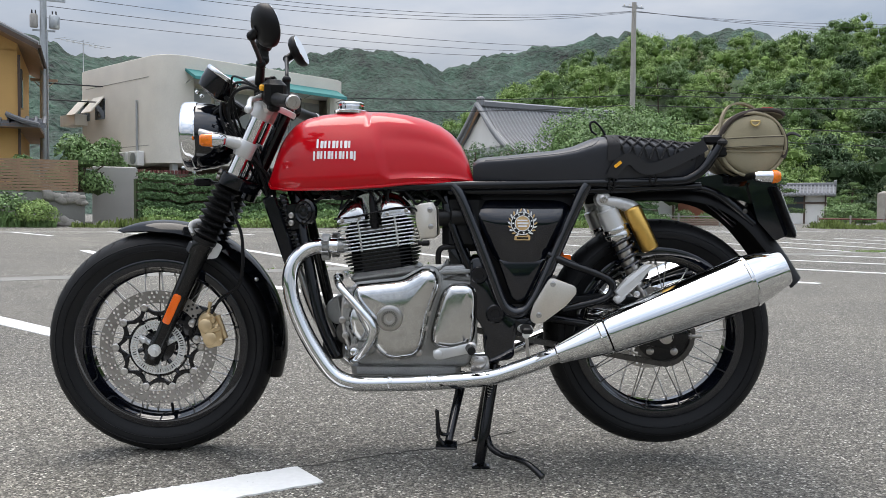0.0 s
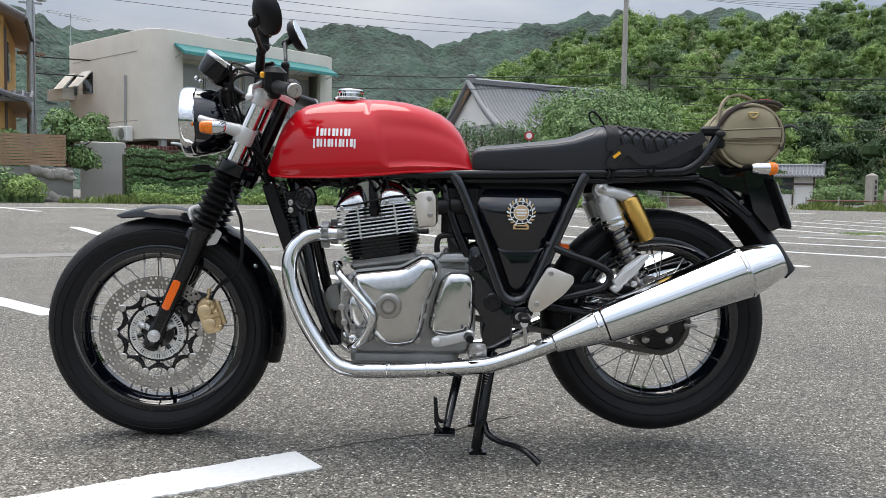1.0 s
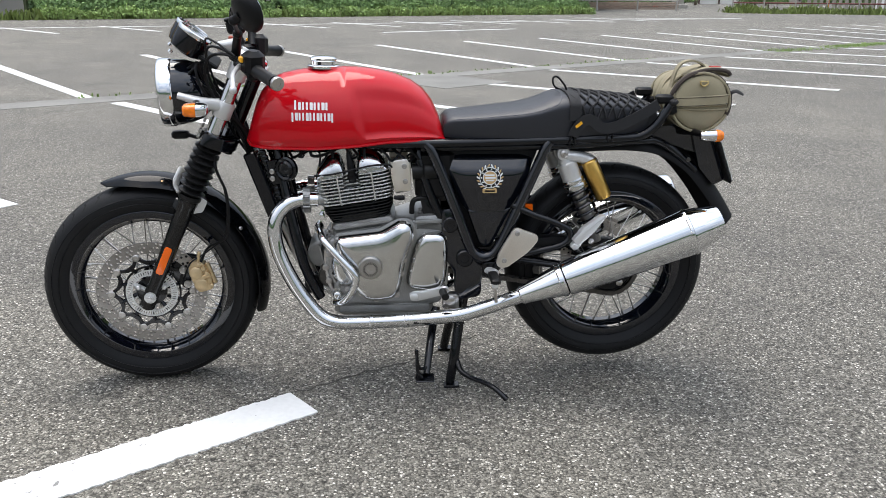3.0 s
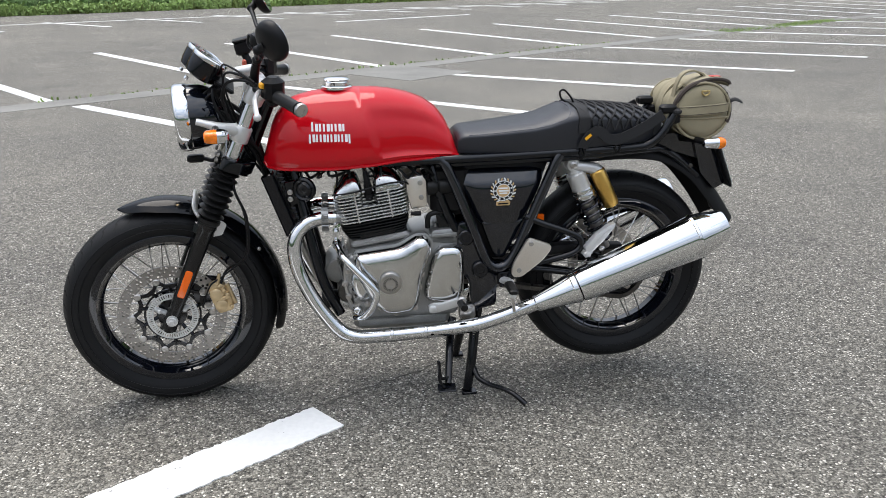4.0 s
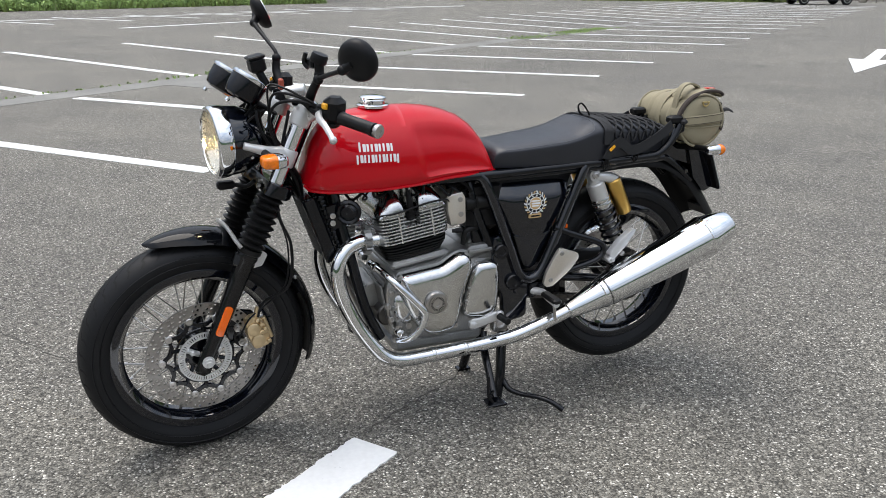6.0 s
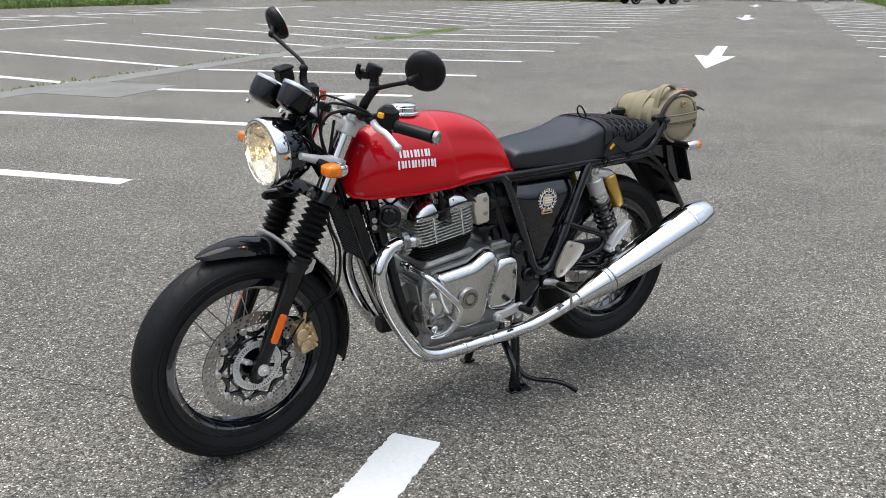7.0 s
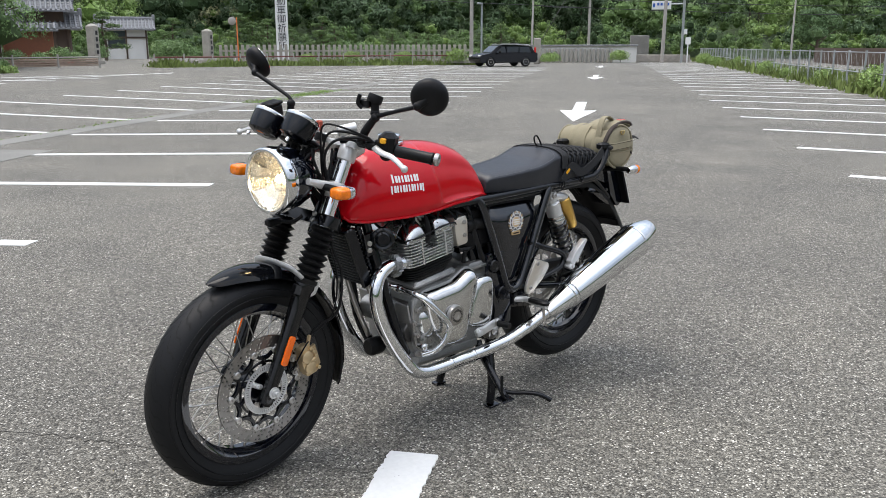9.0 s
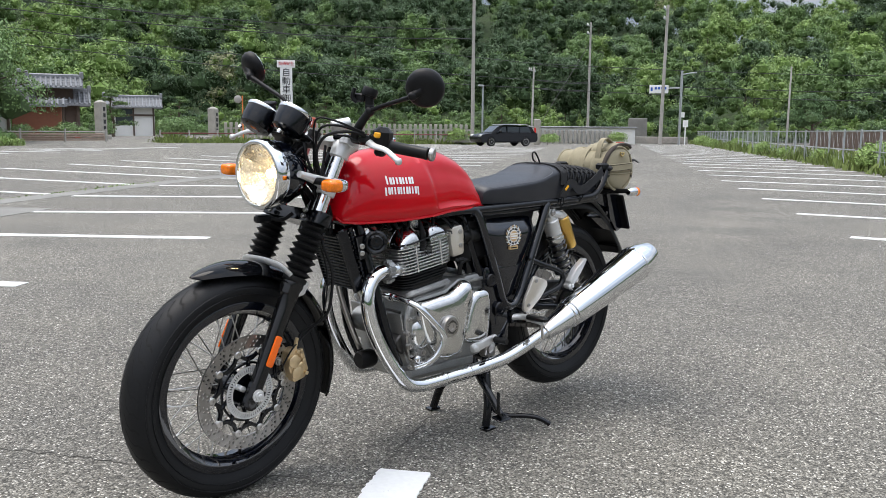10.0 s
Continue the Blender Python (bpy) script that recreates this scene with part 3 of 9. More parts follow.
def drilled_disc(r0, r1, y, thick, rows, cells):
    """A ring drilled through with holes, row by row, each row shifted."""
    s = Shape()
    for j in range(rows):
        ra, rb = r0 + (r1 - r0) * j / rows, r0 + (r1 - r0) * (j + 1) / rows
        for k in range(cells):
            a0, a1 = (2 * math.pi * (k + 0.33 * j + d) / cells for d in (0, 1))
            mid = ((ra + rb) / 2, (a0 + a1) / 2)
            box = [(ra, a0), (ra, mid[1]), (ra, a1), (mid[0], a1), (rb, a1), (rb, mid[1]), (rb, a0), (mid[0], a0)]
            rim = [(r * math.cos(a), r * math.sin(a)) for r, a in box]
            cx, cz = mid[0] * math.cos(mid[1]), mid[0] * math.sin(mid[1])
            hole = 0.0 if (k + j) % 3 == 0 else 0.0042
            for yy in (y - thick / 2, y + thick / 2):
                out = [Vector((x, yy, z)) for x, z in rim]
                if hole:
                    inn = []
                    for x, z in rim:
                        d = Vector((x - cx, z - cz)).normalized() * hole
                        inn.append(Vector((cx + d.x, yy, cz + d.y)))
                    s.add(out + inn, [(i, (i + 1) % 8, 8 + (i + 1) % 8, 8 + i) for i in range(8)])
                else:
                    s.add(out, [tuple(range(8))])
    for r in (r0, r1):
        s.lathe([(r, y - thick / 2), (r, y + thick / 2)], axis=(0, 1, 0), seg=72, caps=False)
    return s


at_axle = Matrix.Translation(AXLE)
DISC_STEEL = surface("ground_disc_steel", (0.31, 0.297, 0.284), 0.34, 1.0, vary=0.12, scale=30, fine=300)
DISC_Y = -0.066
steered("brake_disc", drilled_disc(0.1245, 0.160, DISC_Y, 0.005, 3, 72).moved(at_axle), DISC_STEEL, front_wheel, "drilled steel front brake disc")
carrier = Shape()
wave = []
for k in range(140):
    a = 2 * math.pi * k / 140
    peak = (0.5 + 0.5 * math.cos(10 * a)) ** 2.2
    ri, ro = 0.0885 + 0.016 * peak, 0.1015 + 0.0185 * peak
    wave.append([(r * math.cos(a), DISC_Y + h, r * math.sin(a)) for r, h in ((ri, 0.0), (ri + 0.001, -0.0025), (ro - 0.001, -0.0025), (ro, 0.0), (ro, 0.005), (ri, 0.005))])
carrier.rings(wave, loop=True)
carrier.lathe([(0.078, DISC_Y + 0.004), (0.084, DISC_Y + 0.004), (0.084, DISC_Y + 0.009), (0.078, DISC_Y + 0.009)], axis=(0, 1, 0), seg=48, loop=True)
for k in range(10):
    a = 2 * math.pi * (k + 0.5) / 10
    arm_pts = [(r * math.cos(a + d), DISC_Y + h, r * math.sin(a + d)) for r, d, h in ((0.045, -0.12, 0.016), (0.07, -0.06, 0.008), (0.096, 0, 0.002))]
    steered("carrier_arm", Shape().tube(arm_pts, 0.006, 8).moved(at_axle), BLACK_SATIN, front_wheel)
steered("disc_carrier", carrier.moved(at_axle), BLACK_SATIN, front_wheel, "black disc carrier")
bob = mesh_of("disc_bobbin", Shape().lathe([(0.0, -0.0035), (0.0035, -0.0035), (0.0042, -0.006), (0.0085, -0.006), (0.0108, -0.004), (0.0108, 0.004), (0.004, 0.006)], axis=(0, 1, 0), seg=14).moved(TURNED @ at_axle @ Matrix.Translation((0.117, DISC_Y, 0))), STEEL)
for k in range(10):
    o = part("disc_bobbin", bob, None, front_wheel)
    o.matrix_basis = TURNED @ at_axle @ Matrix.Rotation(2 * math.pi * k / 10, 4, "Y") @ at_axle.inverted() @ STRAIGHT
ring = Shape()
for k in range(60):
    a0, a1, a2 = (2 * math.pi * (k + d) / 60 for d in (0, 0.55, 1))
    p = lambda r, a, y: Vector((r * math.cos(a), y, r * math.sin(a)))  # noqa: E731
    for y in (DISC_Y - 0.008, DISC_Y - 0.005):
        ring.add([p(0.056, a0, y), p(0.056, a2, y), p(0.060, a2, y), p(0.060, a0, y)], [(0, 1, 2, 3)])
        ring.add([p(0.071, a0, y), p(0.071, a2, y), p(0.075, a2, y), p(0.075, a0, y)], [(0, 1, 2, 3)])
        ring.add([p(0.060, a0, y), p(0.060, a1, y), p(0.071, a1, y), p(0.071, a0, y)], [(0, 1, 2, 3)])
for k in range(3):
    a = 2 * math.pi * k / 3 + 0.5
    ring.rod((0.02 * math.cos(a), DISC_Y - 0.004, 0.02 * math.sin(a)), (0.058 * math.cos(a), DISC_Y - 0.006, 0.058 * math.sin(a)), 0.008, 8)
    ring.lathe([(0.0075, 0), (0.0075, 0.012), (0.005, 0.014)], (0.042 * math.cos(a), DISC_Y - 0.006, 0.042 * math.sin(a)), (0, -1, 0), 6)
steered("tone_ring", ring.moved(at_axle), SILVER, front_wheel, "slotted silver sensor ring")
steered("valve_stem", Shape().rod(AXLE + Vector((0.02, 0, -0.205)), AXLE + Vector((0.018, -0.004, -0.175)), 0.004, 8), BLACK_MATT, front_wheel)

# front fender
def fender(center, r0, arc, half, thick, flare=0.0):
    rows = []
    n = 40
    for k in range(n + 1):
        a = arc[0] + (arc[1] - arc[0]) * k / n
        t = min(k, n - k) / n
        h = half * (min(1.0, 0.10 + 2.1 * math.sqrt(t)) if k < n / 2 else min(1.0, 0.86 + t * 2))
        row = []
        for j in range(13):
            u = -1 + 2 * j / 12
            r = r0 - 0.03 * abs(u) ** 2.6 * min(1.0, h / half) - 0.006 * max(0.0, 1 - 4.0 * k / n) ** 2
            row.append(center + Vector((-r * math.cos(a), u * h, r * math.sin(a))))
        for j in range(12, -1, -1):
            u = -1 + 2 * j / 12
            r = r0 - thick - 0.03 * abs(u) ** 2.6 * min(1.0, h / half) - 0.006 * max(0.0, 1 - 4.0 * k / n) ** 2
            row.append(center + Vector((-r * math.cos(a), u * (h - thick), r * math.sin(a))))
        rows.append(row)
    return Shape().rings(rows)


fender_ob = steered("front_fender", fender(WHEEL_AT, 0.352, (radians(69), radians(188)), 0.068, 0.003), FENDER_BLACK, None, "gloss black front fender")
steered("mud_flap", fender(WHEEL_AT, 0.349, (radians(163), radians(197)), 0.064, 0.004), BLACK_MATT, fender_ob, "matt black rubber flap")
for y in (-1, 1):
    brace = Shape().tube([fork(0.335, 0.03, y * 0.105), fork(0.345, 0.045, y * 0.09), fork(0.352, 0.05, y * 0.06), fork(0.355, 0.05, 0)], 0.0125, 10, 4, flat=0.45)
    steered("fender_brace", brace, SILVER, fender_ob, "bare aluminium fender brace")
    steered("bolt", Shape().lathe([(0.006, 0), (0.006, 0.004), (0.003, 0.006)], AXLE + Vector((0.27, y * 0.062, 0.19)), (0.55, y * 0.8, 0.3), 10), STEEL, fender_ob)

# fork legs, gaiters and tubes
GAP = 0.088
for y in (-GAP, GAP):
    s = -1 if y < 0 else 1
    leg = Shape().tube([fork(-0.045, 0.0, y), fork(-0.03, 0.0, y), fork(0.0, 0, y), fork(0.03, 0.0, y), fork(0.12, 0, y), fork(0.24, 0, y), fork(0.30, 0, y), fork(0.31, 0, y), fork(0.325, 0, y)], [0.014, 0.020, 0.021, 0.020, 0.0225, 0.025, 0.027, 0.031, 0.030], 20)
    tilt = Matrix.Translation(fork(0, 0, y)) @ Matrix.Rotation(RAKE, 4, "Y")
    leg.join(Shape().box((0.044, 0.03, 0.085), (0, 0, -0.004), 0.009), tilt)
    leg.join(Shape().box((0.062, 0.04, 0.05), (-0.004, 0, 0.30), 0.012), tilt)
    leg_ob = steered("fork_leg", leg, FORK_BLACK, None, "satin black lower fork leg")
    bel = []
    for k in range(8):
        r = 0.043 - 0.0045 * abs(k - 3.2) / 4
        s0 = 0.338 + 0.0193 * k
        bel += [(r - 0.0135, s0), (r - 0.002, s0 + 0.0085), (r, s0 + 0.0105), (r - 0.003, s0 + 0.0125), (r - 0.0135, s0 + 0.0185)]
    bel = [(0.031, 0.322), (0.034, 0.326), (0.034, 0.337)] + bel + [(0.032, 0.494)]
    steered("gaiter", Shape().lathe(bel, AXLE + Vector((0, y, 0)), LEGS, 24), GAITER, None, "ribbed black rubber fork gaiter", 60)
    steered("fork_tube", Shape().rod(fork(0.49, 0, y), fork(0.735, 0, y), 0.0205, 20), CHROME, None, "chromed fork tube")
    cap = Shape().lathe([(0.026, 0.715), (0.027, 0.718), (0.027, 0.752), (0.022, 0.757), (0.012, 0.758), (0.011, 0.764), (0, 0.764)], AXLE + Vector((0, y, 0)), LEGS, 20)
    steered("fork_cap", cap, SILVER, None, "silver fork cap")
    refl = Shape().plate(rounded([(-0.011, -0.044), (0.011, -0.044), (0.011, 0.044), (-0.011, 0.044)], 0.008), 0, s * 0.006, 0.002)
    m = Matrix.Translation(fork(0.125, 0.002, y + s * 0.0225)) @ Matrix.Rotation(RAKE, 4, "Y")
    steered("side_reflector", refl.moved(m), ORANGE, leg_ob, "orange side reflector")
    steered("brace_tab", Shape().plate(rounded([(0.026, 0.285), (0.050, 0.30), (0.052, 0.335), (0.03, 0.34)], 0.006), -0.004, 0.004, 0.002).moved(tilt), SILVER, fender_ob)
    nut = Shape().lathe([(0.0175, 0), (0.0175, 0.004), (0.0125, 0.005), (0.0125, 0.012), (0.008, 0.013), (0.0072, 0.02), (0, 0.02)], AXLE + Vector((0, y + s * 0.02, 0)), (0, s, 0), 12)
    steered("axle_nut", nut, SILVER, leg_ob, "bright steel axle nut")
for sname, s0, s1, e, w in (("lower_yoke", 0.495, 0.53, -0.012, 0.03), ("top_yoke", 0.735, 0.752, -0.012, 0.028)):
    yk = Shape()
    out = rounded([(-0.128, 0.03), (-0.128, -0.03), (-0.05, -0.075), (0.05, -0.075), (0.128, -0.03), (0.128, 0.03), (0.05, 0.02), (-0.05, 0.02)], 0.025)
    yk.plate(out, s0, s1, 0.004, "z")
    basis = Matrix((Vector((0, 1, 0)), AHEAD, LEGS)).transposed().to_4x4()
    steered(sname, yk.moved(Matrix.Translation(AXLE) @ basis), BLACK_SATIN if s0 < 0.6 else SILVER, None, "black lower fork yoke" if s0 < 0.6 else "silver top fork yoke")
for y in (-1, 1):
    for ds in (0.505, 0.522):
        steered("pinch_bolt", Shape().lathe([(0.0075, 0), (0.0075, 0.007), (0.004, 0.009)], fork(ds, 0.034, y * 0.075), AHEAD, 10), STEEL)
steered("steering_stem", Shape().rod(fork(0.47, -0.05), fork(0.76, -0.05), 0.02), BLACK_SATIN)
steered("stem_nut", Shape().lathe([(0.02, 0), (0.02, 0.012), (0.012, 0.016)], fork(0.752, -0.05), LEGS, 6), CHROME)

# brake caliper
cal_m = Matrix.Translation(unturned(0.140, -0.068, 0.369)) @ Matrix.Rotation(radians(-18), 4, "Y") @ Matrix.Scale(0.92, 4)
cal = Shape()
cal.plate(rounded([(-0.026, -0.058), (0.024, -0.062), (0.034, -0.02), (0.03, 0.03), (0.012, 0.052), (-0.02, 0.05), (-0.03, 0.0)], 0.012), 0.022, -0.016, 0.006)
for z in (-0.03, 0.012):
    cal.lathe([(0.021, 0), (0.021, 0.008), (0.017, 0.011), (0, 0.011)], (-0.006, -0.014, z), (0, -1, 0), 20)
cal.rod((0.012, -0.012, 0.045), (0.030, -0.012, 0.075), 0.006, 10).rod((0.036, -0.004, -0.045), (0.036, -0.004, 0.03), 0.008, 10).lathe([(0.009, 0), (0.009, 0.006), (0.006, 0.012), (0, 0.012)], (0.022, -0.016, 0.02), (0, -1, 0), 10)
cal.box((0.05, 0.012, 0.016), (0.010, -0.018, -0.009), 0.004)
caliper = steered("brake_caliper", cal.moved(cal_m), BRONZE, None, "pale gold front brake caliper")
steered("caliper_bracket", Shape().plate(rounded([(-0.075, 0.06), (-0.02, 0.075), (0.02, 0.05), (0.0, 0.0), (-0.04, -0.02), (-0.085, 0.0)], 0.01), 0.03, 0.012, 0.003).moved(cal_m), BLACK_SATIN, caliper)
for x, z in ((-0.045, 0.028), (-0.05, -0.022)):
    steered("bolt", Shape().lathe([(0.0115, 0), (0.0115, 0.008), (0.0085, 0.0085), (0.008, 0.014), (0.004, 0.015), (0.0035, 0.01), (0, 0.01)], cal_m @ Vector((x, 0.01, z)), (0, -1, 0), 12), STEEL, caliper)
for x, z in ((0.024, -0.045), (0.026, 0.0), (0.014, 0.036)):
    steered("bolt", Shape().lathe([(0.006, 0), (0.006, 0.01), (0.003, 0.012)], cal_m @ Vector((x, -0.014, z)), (0, -1, 0), 10), BRONZE, caliper)
hose = [cal_m @ Vector((0.02, -0.01, 0.04)), cal_m @ Vector((0.06, 0.0, 0.075)), unturned(0.235, -0.1, 0.50), unturned(0.245, -0.115, 0.62), unturned(0.215, -0.11, 0.72), unturned(0.235, -0.08, 0.86), unturned(0.27, -0.05, 0.98)]
steered("brake_hose", Shape().tube(hose, 0.0042, 8, 6), BLACK_MATT, None, "black rubber brake hose")
hose2 = [cal_m @ Vector((-0.06, 0.0, -0.01)), cal_m @ Vector((-0.01, -0.02, 0.05)), cal_m @ Vector((0.05, -0.01, 0.065)), unturned(0.228, -0.09, 0.50), unturned(0.238, -0.10, 0.62), unturned(0.208, -0.1, 0.72)]
steered("sensor_cable", Shape().tube(hose2, 0.0025, 6, 6), BLACK_MATT)

# headlight
LAMP = unturned(0.087, -0.024, 0.903)
face_dir = (STRAIGHT.to_3x3() @ (TURNED.to_3x3() @ Vector((-1, -0.035, -0.035)))).normalized()
shell = [(0.093, 0.0), (0.0935, -0.02), (0.09, -0.05), (0.078, -0.085), (0.058, -0.108), (0.03, -0.12), (0, -0.122)]
lamp = steered("headlight", Shape().lathe([(r, h) for r, h in shell], LAMP, face_dir, 40, caps=False), BLACK_GLOSS, None, "round headlight in a gloss black shell, lit")
steered("bezel", Shape().lathe([(0.094, -0.012), (0.0965, -0.008), (0.0972, 0.004), (0.0972, 0.016), (0.0966, 0.022), (0.0945, 0.027), (0.091, 0.0295), (0.087, 0.030), (0.0845, 0.029), (0.083, 0.026), (0.0835, 0.02), (0.088, -0.006)], LAMP, face_dir, 64, loop=True), CHROME, lamp, "chrome headlight rim", 32)
steered("lens", Shape().lathe([(0.0835, 0.024), (0.078, 0.029), (0.06, 0.035), (0.03, 0.039), (0, 0.040)], LAMP, face_dir, 48), LENS, lamp, "clear headlight lens").visible_shadow = False
facets = Shape()
for i in range(3):
    for k in range(12):
        r0, r1 = 0.014 + 0.0235 * i, 0.014 + 0.0235 * (i + 1)
        a0, a1 = 2 * math.pi * k / 12, 2 * math.pi * (k + 1) / 12
        d = lambda r: 0.02 - 0.05 * (1 - (r / 0.086) ** 2)  # noqa: E731
        tilt = 0.0035 * math.sin(k * 2.1 + i * 1.7)
        basis = face_dir.to_track_quat("Z", "Y").to_matrix()
        facets.add([LAMP + basis @ Vector((r * math.cos(a), r * math.sin(a), d(r) + e)) for r, a, e in ((r0, a0, tilt), (r1, a0, -tilt), (r1, a1, tilt), (r0, a1, -tilt))], [(0, 1, 2, 3)])
steered("reflector_bowl", Shape().lathe([(0.0845, 0.0185)] + [(r, 0.016 - 0.05 * (1 - (r / 0.086) ** 2)) for r in (0.075, 0.06, 0.045, 0.03, 0.015, 0.004)], LAMP, face_dir, 40, caps=False), REFLECTOR, lamp)
steered("reflector", facets, REFLECTOR, lamp, "faceted mirror reflector", 5)
steered("bulb", Shape().ball(LAMP + face_dir * -0.02, (0.011, 0.011, 0.011)), BULB, lamp, "lit warm bulb")
sp = bpy.data.lights.new("headlight_glow", "POINT")
sp.energy, sp.color, sp.shadow_soft_size = 0.42, (1.0, 0.78, 0.48), 0.012
glow_ob = new("headlight_glow", sp)
glow_ob.location = TURNED @ (LAMP + face_dir * 0.016)
for y in (-1, 1):
    br = Shape()
    br.lathe([(0.0255, 0.582), (0.027, 0.585), (0.027, 0.625), (0.0255, 0.628)], AXLE + Vector((0, y * GAP, 0)), LEGS, 20)
    br.tube([fork(0.61, 0.02, y * (GAP + 0.004)), fork(0.605, 0.06, y * 0.107), fork(0.60, 0.105, y * 0.108), fork(0.597, 0.125, y * 0.106)], [0.024, 0.018, 0.013, 0.012], 12, 3, flat=0.8)
    steered("headlight_bracket", br, SILVER, None, "cast aluminium headlight bracket")
    ind = steered("front_indicator", Shape().tube([fork(0.6, 0.072, y * 0.11), fork(0.6, 0.072, y * 0.175)], 0.010, 10), BLACK_MATT, None, "front turn signal on a short black stalk")
    c = unturned(0.196, -0.207, 0.877)
    if y > 0:
        c = unturned(0.124, 0.223, 0.906)
    oval = lambda x, f: [Vector((x, 0.027 * f * math.copysign(abs(math.cos(w)) ** 0.6, math.cos(w)), 0.0175 * f * math.copysign(abs(math.sin(w)) ** 0.6, math.sin(w)))) for w in (2 * math.pi * k / 24 for k in range(24))]  # noqa: E731
    lens_sh = Shape().rings([oval(-0.034, 0.55), oval(-0.032, 0.78), oval(-0.027, 0.92), oval(-0.012, 1.0), oval(0.001, 1.0)])
    cup = Shape().rings([oval(0.001, 0.97), oval(0.0015, 1.05), oval(0.010, 1.05), oval(0.022, 0.93), oval(0.030, 0.72), oval(0.033, 0.4)])
    steered("indicator_body", cup.moved(Matrix.Translation(c)), CHROME, ind, "chrome indicator body")
    steered("indicator_lens", lens_sh.moved(Matrix.Translation(c)), CLEAR_AMBER, ind, "amber lens")
steered("headlight_screw", Shape().lathe([(0.004, 0), (0.004, 0.004), (0, 0.005)], LAMP + Vector((0.06, -0.083, -0.03)), (0.2, -1, 0), 10), CHROME)

steered("connector", Shape().box((0.05, 0.026, 0.022), unturned(0.097, 0.009, 0.776), 0.005).tube([unturned(0.12, 0.005, 0.776), unturned(0.15, -0.01, 0.772), unturned(0.17, -0.03, 0.79)], 0.006, 8, 4), BLACK_MATT, None, "black cable connector below the headlight")
# instruments
for y in (-0.058, 0.058):
    up = Vector((0.58, 0, 0.81)).normalized()
    c = (unturned(0.177, -0.048, 1.071) if y < 0 else unturned(0.144, 0.066, 1.079)) - up * 0.02
    g = steered("gauge", Shape().lathe([(0.03, -0.046), (0.044, -0.04), (0.049, -0.02), (0.0505, 0.008), (0.0505, 0.014)], c, up, 32), BLACK_SATIN, None, "round black instrument with a bright rim")
    steered("gauge_rim", Shape().lathe([(0.051, 0.010), (0.0525, 0.014), (0.0515, 0.02), (0.047, 0.022), (0.046, 0.017), (0.047, 0.012)], c, up, 36, loop=True), CHROME, g, "chrome instrument rim")
    steered("gauge_face", Shape().lathe([(0.0475, 0.010), (0.0475, 0.0135), (0, 0.0145)], c, up, 32), FACE, g, "dark dial face")
    steered("gauge_glass", Shape().lathe([(0.047, 0.016), (0.03, 0.019), (0, 0.02), (0, 0.0185), (0.03, 0.0175), (0.047, 0.0148)], c, up, 32), GLASS, g).visible_shadow = False
    steered("gauge_screw", Shape().lathe([(0.006, 0), (0.006, 0.008), (0.003, 0.01)], c - up * 0.03 + Vector((-0.04, y * 0.3, -0.005)), (-0.6, 0, -0.6), 10), CHROME, g)
steered("gauge_bracket", Shape().box((0.06, 0.16, 0.012), Matrix.Translation(unturned(0.20, 0, 0.995)) @ Matrix.Rotation(radians(35), 4, "Y"), 0.004).tube([unturned(0.2, 0.04, 0.99), unturned(0.17, 0.03, 0.95)], 0.012, 8).tube([unturned(0.2, -0.05, 0.99), unturned(0.17, -0.05, 0.95)], 0.012, 8), BLACK_MATT, None, "black instrument bracket")
steered("brake_fluid_box", Shape().box((0.046, 0.046, 0.040), Matrix.Translation(unturned(0.235, 0.212, 1.078)) @ Matrix.Rotation(radians(-12), 4, "Y"), 0.006).box((0.050, 0.050, 0.010), Matrix.Translation(unturned(0.231, 0.212, 1.101)) @ Matrix.Rotation(radians(-12), 4, "Y"), 0.003).rod(unturned(0.24, 0.212, 1.06), unturned(0.26, 0.205, 1.02), 0.012, 10), BLACK_MATT, None, "black brake fluid reservoir on the handlebar")
rngc = random.Random(4)
for k in range(14):
    y0 = rngc.uniform(-0.09, 0.09)
    pts = [unturned(0.19 + rngc.uniform(-0.02, 0.03), y0, 0.99), unturned(0.15 + rngc.uniform(-0.01, 0.04), y0 + rngc.uniform(-0.03, 0.03), 0.955), unturned(0.21 + rngc.uniform(-0.02, 0.03), y0 * 0.8 + rngc.uniform(-0.03, 0.03), 0.90), unturned(0.27 + rngc.uniform(-0.02, 0.02), y0 * 0.5, 0.80), unturned(0.30, y0 * 0.4, 0.72)]
    steered("cable", Shape().tube(pts, rngc.uniform(0.003, 0.0055), 7, 5), BLACK_MATT, None, "black control cable")

